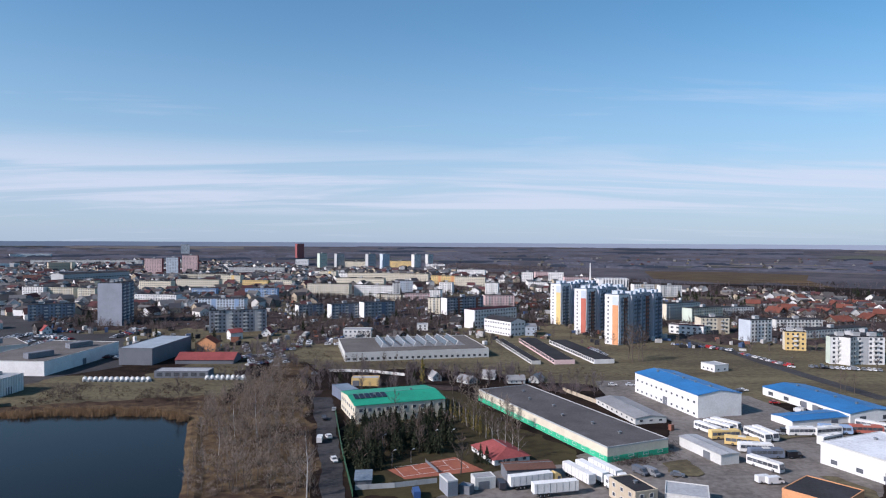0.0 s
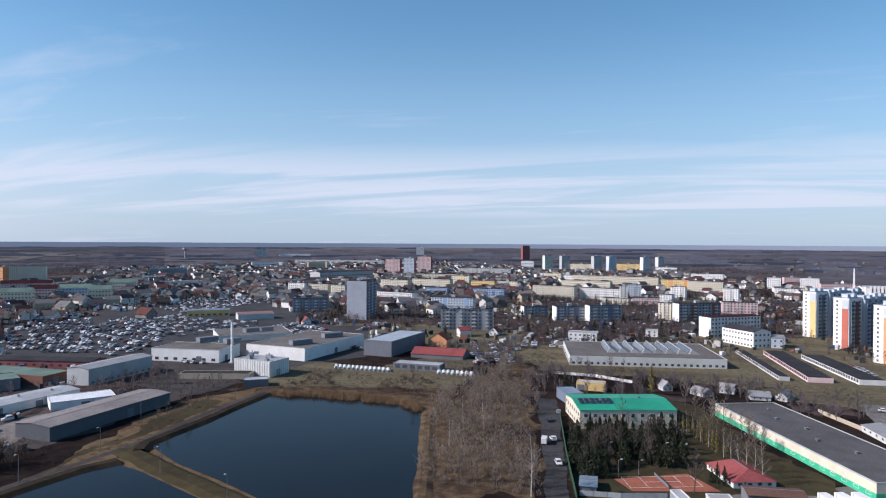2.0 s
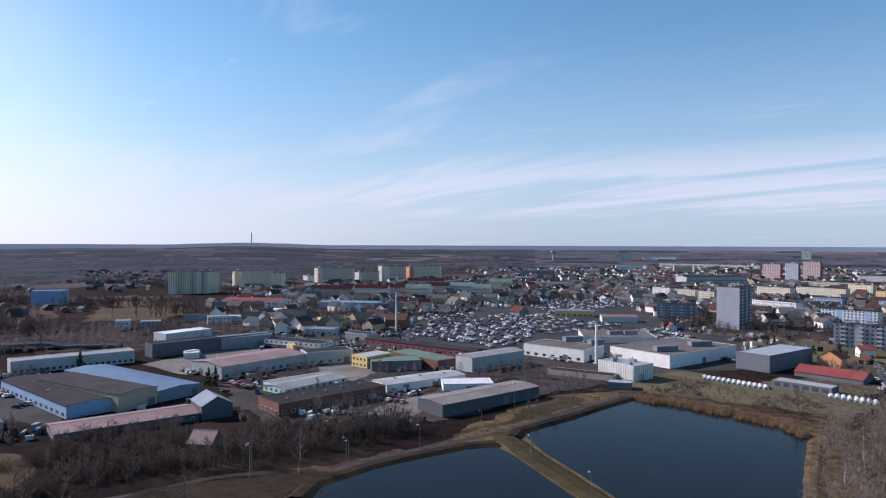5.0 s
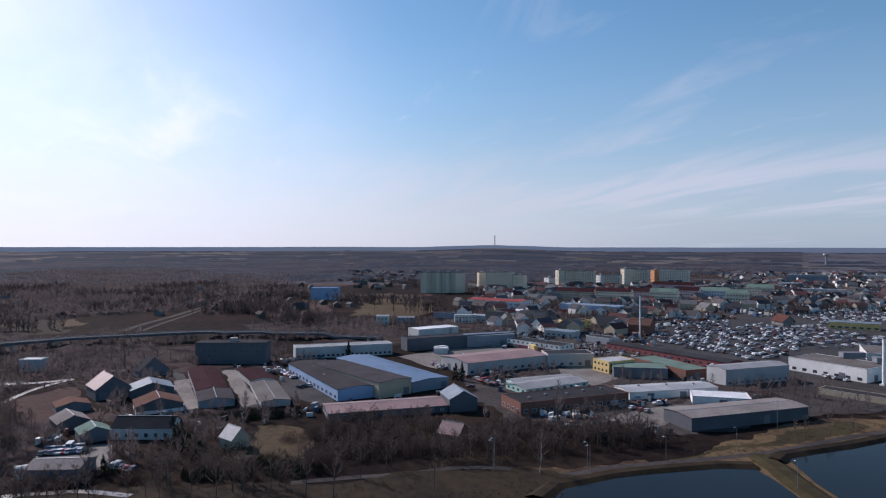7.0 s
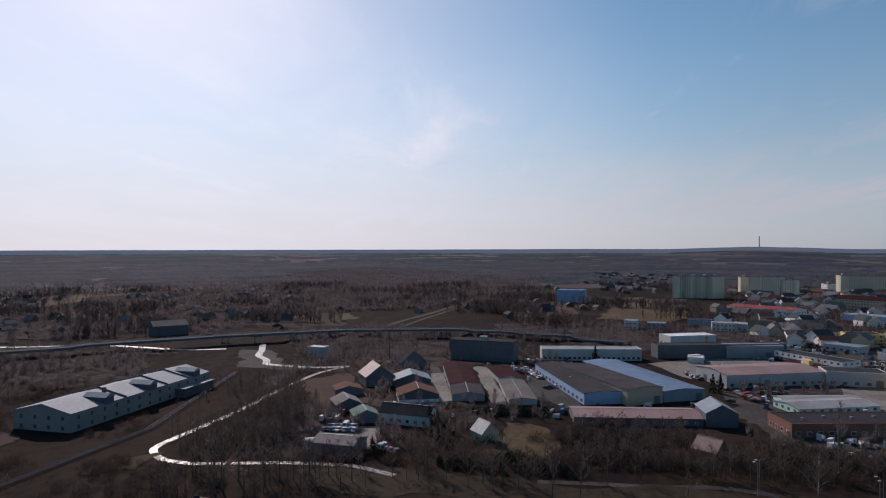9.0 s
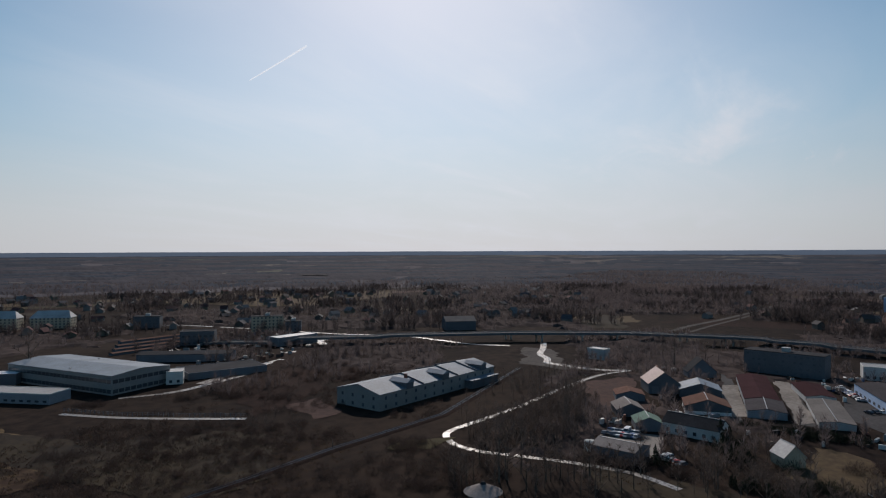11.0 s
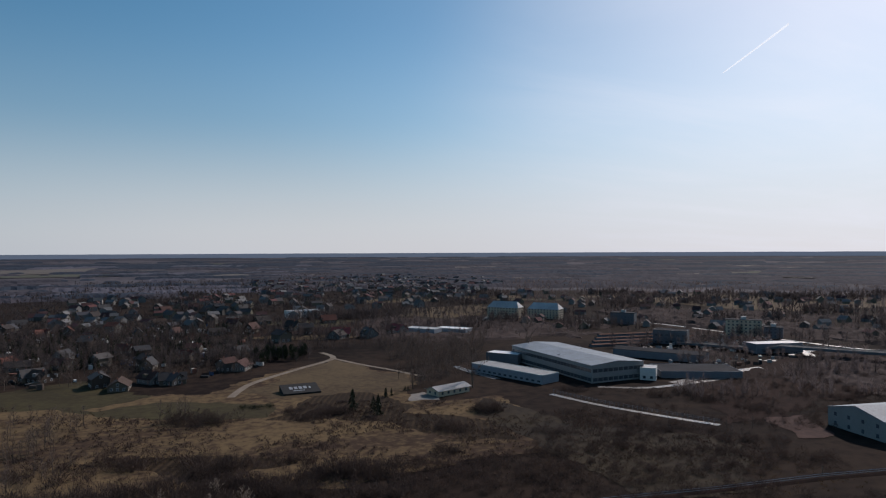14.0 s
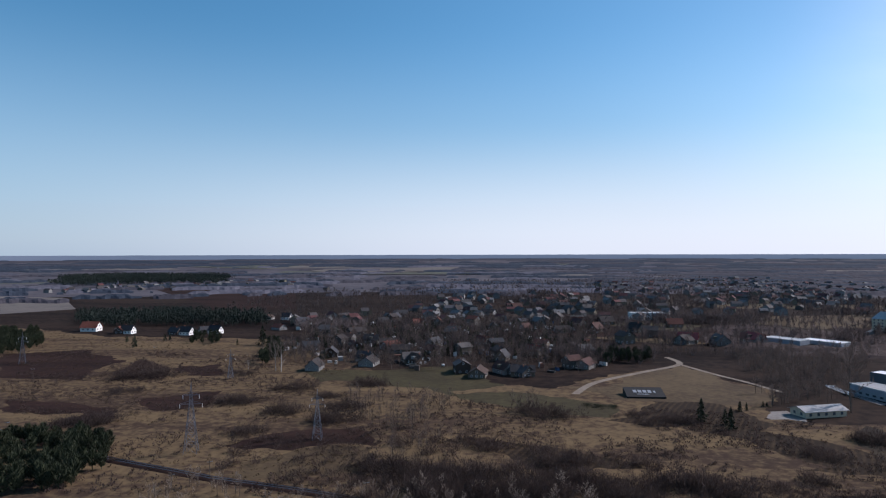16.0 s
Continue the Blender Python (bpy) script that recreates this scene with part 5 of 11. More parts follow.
def viaduct(points, width, z, label, piers):
    """A road bridge: deck, parapets with rail posts, paired piers."""
    root = tagged(new("viaduct"), label, "bridge", kind="structure")
    line = spline(points, 6)

    def ribbon(o0, o1, z0, z1, material, name):
        bm = bmesh.new()
        rows = []
        for i, p in enumerate(line):
            d = (line[min(i + 1, len(line) - 1)] - line[max(i - 1, 0)]).normalized()
            n = Vector((-d.y, d.x, 0))
            rows.append([bm.verts.new((p.x + n.x * o, p.y + n.y * o, zz + z[min(i * len(z) // len(line), len(z) - 1)])) for o, zz in ((o0, z0), (o0, z1), (o1, z1), (o1, z0))])
        for a, b in zip(rows, rows[1:]):
            for k in range(4):
                bm.faces.new((a[k], a[(k + 1) % 4], b[(k + 1) % 4], b[k]))
        bm.faces.new(rows[0])
        bm.faces.new(rows[-1][::-1])
        part(name, bm, material, root)

    # the deck sides' shade is in their colour, darker than the concrete piers
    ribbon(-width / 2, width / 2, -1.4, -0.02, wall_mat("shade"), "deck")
    ribbon(-width / 2 + 1.2, width / 2 - 1.2, 0, 0.06, LAND["asphalt"], "carriageway")
    for s in (-1, 1):
        a, b = sorted((s * width / 2, s * (width / 2 - 0.3)))
        ribbon(a, b, 0, 0.4, wall_mat("ash"), "parapet")
        ribbon(a + 0.12, b - 0.12, 0.9, 0.98, LATTICE, "handrail")
    for px, py, hh in piers:
        for o in (-2.6, 2.6):
            bm = bmesh.new()
            add_rod(bm, (px + o * 0.3, py + o, -0.2), (px + o * 0.3, py + o, hh), 0.7, sides=10)
            part("pier", bm, CONCRETE, root)
        bm = bmesh.new()
        add_box(bm, px - 1.1, px + 1.1, py - 4, py + 4, hh, hh + 0.9)
        part("pier_cap", bm, CONCRETE, root)


def fence(points, h=1.8, label="grey panel fence", name="fence", key="grey", step=3.0):
    root = tagged(new(name), label, "fence")
    line = spline(points, 1)
    post = bmesh.new()
    add_box(post, -0.06, 0.06, -0.06, 0.06, 0, h + 0.1)
    post = mesh_of("post", post, METAL)
    panels = {}
    for a, b in zip(line, line[1:]):
        d = b - a
        n = max(int(d.length / step), 1)
        ang = math.degrees(math.atan2(d.y, d.x))
        w = d.length / n
        if round(w, 3) not in panels:
            bm = bmesh.new()
            add_box(bm, 0.06, w - 0.06, -0.03, 0.03, 0.1, h)
            panels[round(w, 3)] = mesh_of("panel", bm, wall_mat(key))
        for k in range(n):
            c = a.lerp(b, k / n)
            part("post", post, None, root, m=pose(c.x, c.y, 0, 0, 0, ang))
            part("panel", panels[round(w, 3)], None, root, m=pose(c.x, c.y, 0, 0, 0, ang))


def post_fence(points, h=1.2, label="low dark post and rail fence", step=2.2):
    root = tagged(new("fence"), label, "fence")
    post = bmesh.new()
    add_box(post, -0.1, 0.1, -0.1, 0.1, 0, h + 0.1)
    post = mesh_of("post", post, wall_mat("dark"))
    line = [Vector((x, y, 0)) for x, y in points]
    for a, b in zip(line, line[1:]):
        d = b - a
        ang = math.degrees(math.atan2(d.y, d.x))
        n = max(int(d.length / step), 1)
        for k in range(n):
            c = a.lerp(b, k / n)
            part("post", post, None, root, m=pose(c.x, c.y, 0, 0, 0, ang))
        for z in (h * 0.45, h * 0.9):
            bm = bmesh.new()
            add_box(bm, 0, d.length, -0.03, 0.03, z, z + 0.1)
            part("rail", bm, wall_mat("dark"), root, m=pose(a.x, a.y, 0, 0, 0, ang))


def roof_box(x, y, z, heading, L, W, h, label="dark louvred plant box on the flat roof"):
    root = thing("roof_plant", x, y, heading, label, "roof plant", "roof plant boxes", z=z)
    bm = bmesh.new()
    add_box(bm, -L / 2, L / 2, -W / 2, W / 2, 0.0, h)
    part("casing", bm, wall_mat("dark"), root)
    bm = bmesh.new()
    for k in range(5):
        add_box(bm, -L / 2 - 0.05, L / 2 + 0.05, -W / 2 - 0.06, W / 2 + 0.06, h * (0.1 + 0.18 * k), h * (0.16 + 0.18 * k))
    part("louvres", bm, wall_mat("slate"), root)


def saw_factory(x, y, heading, L, W, h, label):
    """A factory hall with a row of sawtooth skylights."""
    root = hall(x, y, heading, L, W, h, wall="pale", roof="dun", name="sawtooth_factory", label=label, windows=(1, 3.4, 1.6, 1.3, (0, 1, 3)))
    n = 8
    for k in range(n):
        cx = -L * 0.2 + k * L * 0.62 / n
        w = L * 0.62 / n
        bm = bmesh.new()
        add_prism(bm, [(cx - w * 0.45, h), (cx + w * 0.5, h), (cx - w * 0.2, h + 3.2)], -W * 0.22, W * 0.36)
        tooth = part("sawtooth", bm, roof_mat("light"), root, "sloping sawtooth roof bay")
        bm = bmesh.new()
        vs = [bm.verts.new(p) for p in ((cx - w * 0.46 - 0.03, -W * 0.2, h + 0.3), (cx - w * 0.46 - 0.03, W * 0.34, h + 0.3), (cx - w * 0.23 - 0.03, W * 0.34, h + 2.8), (cx - w * 0.23 - 0.03, -W * 0.2, h + 2.8))]
        bm.faces.new(vs)
        part("skylight", bm, GLASS, tooth)


def tent(x, y, heading, L=9.0, r=2.6, label="white barrel-shaped fabric shelter"):
    root = thing("barrel_tent", x, y, heading, label, "tent", "white shelters in a row")
    bm = bmesh.new()
    add_prism(bm, [(r * math.cos(math.pi * k / 10), r * 1.15 * math.sin(math.pi * k / 10)) for k in range(11)], -L / 2, L / 2)
    part("cover", bm, wall_mat("pale"), root)
    # solid dark panels on both ends stand for the shaded inside
    bm = bmesh.new()
    for s in (-L / 2 - 0.03, L / 2 - 0.01):
        add_box(bm, -0.42 * r, 0.42 * r, s, s + 0.04, 0, 0.6 * r)
    part("opening", bm, wall_mat("dark"), root, "dark panel painted as the unlit inside")


def church(x, y, heading, h=16.0):
    root = thing("church", x, y, heading, "white modern church with slatted walls and a tall thin spire", "church")
    bm = bmesh.new()
    add_box(bm, -22, 22, -15, 15, 0, h)
    part("nave", bm, wall_mat("white"), root)
    for k in range(9):
        bm = bmesh.new()
        add_box(bm, -18 + k * 4.4, -15.6 + k * 4.4, -15.5, -15, 3, h + 2)
        part("fin", bm, wall_mat("white"), root)
        bm = bmesh.new()
        add_box(bm, -15.4 + k * 4.4, -13.8 + k * 4.4, -15.2, -15, 4, h - 1)
        part("window", bm, GLASS, root)
    bm = bmesh.new()
    add_box(bm, -22.4, 22.4, -15.4, 15.4, h, h + 1)
    part("roof", bm, roof_mat("light"), root)
    bm = bmesh.new()
    add_box(bm, -35, -32, -2, 2, 0, h * 2.5, taper=1.0)
    part("spire", bm, wall_mat("white"), root)


def water_tower(x, y, h=34.0):
    root = thing("water_tower", x, y, 0, "grey concrete water tower with a wide head", "water tower")
    bm = bmesh.new()
    add_rod(bm, (0, 0, -1), (0, 0, h * 0.75), 3.2, 2.8, sides=12)
    part("shaft", bm, CONCRETE, root)
    bm = bmesh.new()
    add_rod(bm, (0, 0, h * 0.72), (0, 0, h * 0.86), 3, 10, sides=16)
    add_rod(bm, (0, 0, h * 0.86), (0, 0, h), 10, 8.5, sides=16)
    part("tank", bm, CONCRETE, root)


def solar_panels(x, y, z, heading, n, label):
    root = thing("solar_panels", x, y, heading, label, "solar panels", z=z)
    for k in range(n):
        bm = bmesh.new()
        add_box(bm, -0.95, 0.95, -2.6, 2.6, 0.25, 0.33)
        p = part("panel", bm, mat("solar_cell", (0.015, 0.02, 0.035), rough=0.25, bump=0), root, m=pose((k - (n - 1) / 2) * 2.3, 0, 0.1, 8, 0, 0))
        bm = bmesh.new()
        for s in (-1.0, 0.95):
            add_box(bm, s, s + 0.05, -2.6, 2.6, 0.24, 0.36)
        part("rail", bm, METAL, p)


def court_lines(x, y, heading, L, W):
    root = thing("court_net", x, y, heading, "white lines and a net on the clay tennis court", "tennis net", z=0.2)
    bm = bmesh.new()
    for a, b, c, d in ((-L / 2, L / 2, -W / 2, -W / 2 + 0.12), (-L / 2, L / 2, W / 2 - 0.12, W / 2), (-L / 2, -L / 2 + 0.12, -W / 2, W / 2), (L / 2 - 0.12, L / 2, -W / 2, W / 2), (-L / 4, -L / 4 + 0.1, -W / 2, W / 2), (L / 4, L / 4 + 0.1, -W / 2, W / 2), (-L / 4, L / 4, -0.05, 0.05)):
        add_box(bm, a, b, c, d, 0, 0.02)
    part("line", bm, wall_mat("white"), root)
    bm = bmesh.new()
    add_box(bm, -0.04, 0.04, -W / 2 - 0.8, W / 2 + 0.8, 0.05, 0.95)
    part("net", bm, wall_mat("dark"), root)
    for s in (-1, 1):
        bm = bmesh.new()
        add_rod(bm, (0, s * (W / 2 + 0.9), 0), (0, s * (W / 2 + 0.9), 1.1), 0.06)
        part("post", bm, METAL, root)


def far_fields(seed, n):
    """Distant fields, each a long strip on the rising plain."""
    rng = random.Random(seed)
    for k in range(n):
        az, r = radians(-40 + 262 * (k + rng.random()) / n), 1700 + 2700 * rng.random()
        w, d, t = 120 + 260 * rng.random(), 60 + 130 * rng.random(), rng.gauss(0, 0.35)
        x, y = -r * math.sin(az), r * math.cos(az)
        c, s = math.cos(az + t), math.sin(az + t)
        pts = [(x + u * c - v * s, y + u * s + v * c) for u, v in ((-w, -d), (w, -d), (w * 0.9, d), (-w * 1.1, d))]
        patch("far_field", pts, ("farfield", "fargreen", "farfield")[k % 3], "distant winter field in a haze-paled colour", "field")


def contrail(az, el, az2, el2, width, label):
    """A far vapour trail high in the sky, its sunlit white put in as glow."""
    bm = bmesh.new()
    n = 14
    ends = []
    for k in range(n + 1):
        a, e = radians(az + (az2 - az) * k / n), radians(el + (el2 - el) * k / n)
        d = Vector((-math.sin(a) * math.cos(e), math.cos(a) * math.cos(e), math.sin(e))) * 4300
        w = width * (0.5 + 0.7 * (k / n) ** 0.7) * (0.85 + 0.3 * random.random())
        ends.append([bm.verts.new(d + Vector((0, 0, EYE + s * w))) for s in (-1, 1)])
    for p, q in zip(ends, ends[1:]):
        bm.faces.new((p[0], q[0], q[1], p[1]))
    m = bpy.data.materials.new("vapour")
    m.use_nodes = True
    s = m.node_tree.nodes["Principled BSDF"]
    s.inputs["Base Color"].default_value = (1, 1, 1, 1)
    # emission replaces the sunlight scattered in the trail
    s.inputs["Emission Color"].default_value, s.inputs["Emission Strength"].default_value = (1, 1, 1, 1), 1.0
    tagged(new("contrail", mesh_of("contrail", bm, m)), label, "contrail", kind="structure")


def far_plain():
    """The far plain beyond the town: a wide ring of mixed fields and scrub, haze mixed into its colour."""
    radii = [1250, 1500, 1800, 2100, 2300] + [2300 + 125 * i for i in range(1, 27)]
    n = 240
    verts = []
    for r in radii:
        for i in range(n):
            a = 2 * math.pi * i / n
            q = r * (1 + 0.07 * noise.noise((math.cos(a) * 6, math.sin(a) * 6, 2.2))) if r < 1300 else r
            x, y = -q * math.sin(a), q * math.cos(a)
            verts.append((x, y, ground_z(x, y) + (0.06 if r < 2300 else 0.8)))
    faces = []
    for k in range(len(radii) - 1):
        for i in range(n):
            p, q = k * n + i, k * n + (i + 1) % n
            faces += [(p, p + n, q), (q, p + n, q + n)]
    tagged(new("far_plain", raw_mesh("far_plain", verts, faces, LAND["plain"])), "far plain of winter fields and scrub, tinted grey-blue with haze", "ground", kind="structure")


def long_factory(x, y, heading, L, W, h):
    """A long gabled factory with raised cross walls over the roof, dormers on one slope, a chimney and a lean-to."""
    root = hall(x, y, heading, L, W, h, wall="ash", roof="bluegrey", pitch=13, name="factory", label="long grey factory with a pitched metal roof and dormers", windows=(2, 6.5, 1.3, 1.5, (0, 1, 3)))
    t, rise = math.tan(radians(13)), W / 2 * math.tan(radians(13))
    # cross walls, dormers and lean-to carry shade in their dark plaster
    for k in (-0.17, 0.13, 0.31):
        bm = bmesh.new()
        add_prism(bm, [(-W / 2 - 0.4, 0), (W / 2 + 0.4, 0), (W / 2 + 0.4, 0.7), (0, rise + 0.8), (-W / 2 - 0.4, 0.7)], -0.25, 0.25)
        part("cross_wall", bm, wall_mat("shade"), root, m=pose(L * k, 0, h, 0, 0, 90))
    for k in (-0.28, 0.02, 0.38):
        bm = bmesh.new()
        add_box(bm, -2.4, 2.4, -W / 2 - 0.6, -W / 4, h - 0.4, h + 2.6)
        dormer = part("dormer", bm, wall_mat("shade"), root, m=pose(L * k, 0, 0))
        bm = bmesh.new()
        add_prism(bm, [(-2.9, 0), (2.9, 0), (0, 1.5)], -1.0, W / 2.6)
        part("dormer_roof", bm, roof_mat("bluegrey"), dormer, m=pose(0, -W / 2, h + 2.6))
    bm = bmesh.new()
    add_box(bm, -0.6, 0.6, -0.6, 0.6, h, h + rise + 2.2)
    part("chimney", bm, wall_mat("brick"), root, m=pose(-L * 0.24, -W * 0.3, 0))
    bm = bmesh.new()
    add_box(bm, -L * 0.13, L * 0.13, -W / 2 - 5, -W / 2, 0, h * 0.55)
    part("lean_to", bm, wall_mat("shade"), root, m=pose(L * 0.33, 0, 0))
    bm = bmesh.new()
    add_box(bm, -L * 0.135, L * 0.135, -W / 2 - 5.4, -W / 2, h * 0.55, h * 0.55 + 0.3)
    part("lean_to_roof", bm, roof_mat("bluegrey"), root, m=pose(L * 0.33, 0, 0))


def ground_banner(x, y, heading):
    """A dark banner stretched over a low sloping frame, with pale bars for its writing."""
    root = thing("ground_banner", x, y, heading, "black-green banner on a low sloping frame with pale lettering bars", "banner")
    bm = bmesh.new()
    add_prism(bm, [(-6, 0), (6, 0), (6, 3.4), (-6, 1.0)], -9.5, 9.5)
    part("frame", bm, BLACK, root, m=pose(0, 0, 0, 0, 0, 90))
    slope = math.degrees(math.atan2(2.4, 12))
    for k, (u, v, w, d) in enumerate(((-4.6, 0.6, 1.7, 3.2), (-2.2, 0.6, 1.7, 3.2), (0.2, 0.6, 1.7, 3.2), (2.6, 0.6, 1.7, 3.2), (5.0, 0.3, 0.9, 2.4), (-1.2, -3.0, 6, 0.7))):
        bm = bmesh.new()
        add_box(bm, u - w / 2, u + w / 2, v - d / 2, v + d / 2, 0, 0.06)
        part("bar", bm, wall_mat("slate"), root, m=pose(0, 0, 2.24, slope, 0, 0))


# the blue-grey cast of these three is distance haze, painted in
HAZY_WOODS = mat("hazed_belt_of_bare_woods", (0.07, 0.064, 0.074), (0.042, 0.04, 0.048), rough=1, scale=0.006, fine=0.05, bump=0.3, spec=0.03)
HAZY_FOREST = mat("hazed_belt_of_dark_forest", (0.042, 0.051, 0.068), (0.027, 0.034, 0.046), rough=1, scale=0.006, fine=0.05, bump=0.3, spec=0.03)
HAZY_SCRUB = mat("hazed_belt_of_scrub", (0.112, 0.108, 0.128), (0.07, 0.069, 0.085), rough=1, scale=0.006, fine=0.05, bump=0.3, spec=0.03)


def wood_belts(az0, az1, r0, r1, cover, seed, choice, tall=6.5, thick=1.0, label="distant belt of leafless woods tinted with haze"):
    """Long belts of woods, haze-tinted, lying one behind the other over a sector of the plain, broken by gaps."""
    r, k = r0, 0
    while r < r1:
        step = r * 0.042
        verts, faces, last = [], [], None
        n = int((az1 - az0) / 0.2)
        for i in range(n + 1):
            az = az0 + (az1 - az0) * i / n
            a = radians(az)
            wave = noise.noise((az / 5.5, seed + k * 3.7, 0.5)) + 0.5 * noise.noise((az / 1.4, seed + k * 3.7, 4.5))
            if wave < 0.55 - 1.1 * cover or i in (0, n):
                last = None
                continue
            fade = min(1.0, (wave - 0.55 + 1.1 * cover) * 5, i / 9, (n - i) / 9)
            q = r + step * 0.9 * noise.noise((az / 3, seed, k * 1.3)) + step * 0.25 * noise.noise((az * 2, seed, k))
            depth = step * thick * (0.45 + 0.55 * fade)
            row = []
            for f, up in ((0, 0), (0.3, 0.65), (0.6, 1.0), (1.0, 0.9)):
                d = q + depth * f
                x, y = -d * math.sin(a), d * math.cos(a)
                z = ground_z(x, y)
                top = tall * (72 - z) / 72 * up * (0.4 + 0.6 * fade) * (0.85 + 0.25 * noise.noise((az * 9, k, f * 7)) + 0.2 * noise.noise((az * 1.7, k, f)))
                row.append(len(verts))
                verts.append((x, y, z + top + (0.9 if d > 2200 else 0)))
            if last:
                for u in range(3):
                    faces += [(last[u], row[u], row[u + 1]), (last[u], row[u + 1], last[u + 1])]
            last = row
        if faces:
            tagged(new("far_forest", raw_mesh("far_forest", verts, faces, choice[k % len(choice)])), label, "trees", kind="stuff")
        r += step
        k += 1


def haze_ring():
    """The last strip under the sky: an added ring that glows in the pale blue-grey of haze, all round."""
    m = bpy.data.materials.new("haze_glow")
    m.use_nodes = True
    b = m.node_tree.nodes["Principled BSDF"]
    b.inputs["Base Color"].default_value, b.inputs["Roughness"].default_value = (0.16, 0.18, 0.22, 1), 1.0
    # emission stands for the bright haze over the last land
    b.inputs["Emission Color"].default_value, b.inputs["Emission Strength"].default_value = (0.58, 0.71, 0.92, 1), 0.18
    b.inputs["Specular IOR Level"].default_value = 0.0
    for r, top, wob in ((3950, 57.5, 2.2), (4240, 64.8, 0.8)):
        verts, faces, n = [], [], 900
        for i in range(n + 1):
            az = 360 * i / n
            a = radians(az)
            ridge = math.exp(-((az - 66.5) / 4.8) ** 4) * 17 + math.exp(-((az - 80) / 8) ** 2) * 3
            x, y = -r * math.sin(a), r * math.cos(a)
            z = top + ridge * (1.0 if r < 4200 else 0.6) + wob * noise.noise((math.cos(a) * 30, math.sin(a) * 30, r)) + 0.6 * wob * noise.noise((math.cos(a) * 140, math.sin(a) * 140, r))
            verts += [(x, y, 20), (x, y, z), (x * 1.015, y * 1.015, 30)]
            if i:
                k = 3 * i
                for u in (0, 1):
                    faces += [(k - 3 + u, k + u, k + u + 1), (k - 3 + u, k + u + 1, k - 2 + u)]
        tagged(new("backdrop", raw_mesh("backdrop", verts, faces, m)), "glowing haze-blue ring that closes the distance below the sky", "backdrop", kind="structure")


def boiler_house(x, y, heading, L, W, h):
    """A box of ribbed white sheet with a railed roof, ducts and a tank."""
    root = hall(x, y, heading, L, W, h, wall="pale", roof="light", name="boiler_house", label="white ribbed boiler house with ducts on its roof", doors=1)
    for m, length in side_frames(L, W):
        n = int(length / 1.6)
        for k in range(n):
            bm = bmesh.new()
            add_box(bm, -0.28, 0.28, -0.16, 0.0, 0.3, h + 0.3)
            part("rib", bm, wall_mat("white"), root, m=m @ pose((k + 0.5 - n / 2) * length / n, 0, 0))
    for u, v, a, b, c in ((-0.25, 0.2, 3.0, 2.4, 2.0), (0.2, -0.1, 2.2, 4.0, 1.6), (0.05, 0.3, 1.6, 1.6, 2.6), (-0.3, -0.3, 2.4, 2.0, 1.2)):
        bm = bmesh.new()
        add_box(bm, -a / 2, a / 2, -b / 2, b / 2, 0, c, taper=0.1)
        add_rod(bm, (0, 0, c), (0, 0, c + 1.0), 0.3, sides=8)
        part("duct", bm, METAL, root, m=pose(u * L, v * W, h + 0.12))


def kiosk(x, y, r, h):
    """A round garden pavilion: posts, a low wall, a pale cone of a roof with a dark cap."""
    root = thing("pavilion", x, y, 0, "round garden pavilion with a pale conical roof", "pavilion")
    bm = bmesh.new()
    add_rod(bm, (0, 0, 0), (0, 0, h * 0.45), r * 0.8, r * 0.8, sides=14)
    part("wall", bm, wall_mat("dark"), root)
    for k in range(10):
        bm = bmesh.new()
        a = k * math.pi / 5
        add_rod(bm, (r * 0.86 * math.cos(a), r * 0.86 * math.sin(a), 0), (r * 0.86 * math.cos(a), r * 0.86 * math.sin(a), h), 0.12)
        part("post", bm, BARK, root)
    bm = bmesh.new()
    add_rod(bm, (0, 0, h), (0, 0, h + r * 0.42), r * 1.1, 0.9, sides=18)
    part("roof", bm, roof_mat("ash"), root)
    bm = bmesh.new()
    add_rod(bm, (0, 0, h + r * 0.42), (0, 0, h + r * 0.42 + 0.7), 0.95, 0.5, sides=12)
    part("cap", bm, roof_mat("tar"), root)


JUNK = mat("yard_goods", (0.95, 0.95, 0.95), (0.7, 0.7, 0.7), rough=0.6, bump=0, island=True, palette=[(0.75, 0.75, 0.73), (0.04, 0.04, 0.045), (0.3, 0.3, 0.3), (0.6, 0.58, 0.54), (0.09, 0.07, 0.06), (0.28, 0.12, 0.08), (0.07, 0.11, 0.2), (0.45, 0.44, 0.42), (0.03, 0.03, 0.03), (0.16, 0.13, 0.1)])


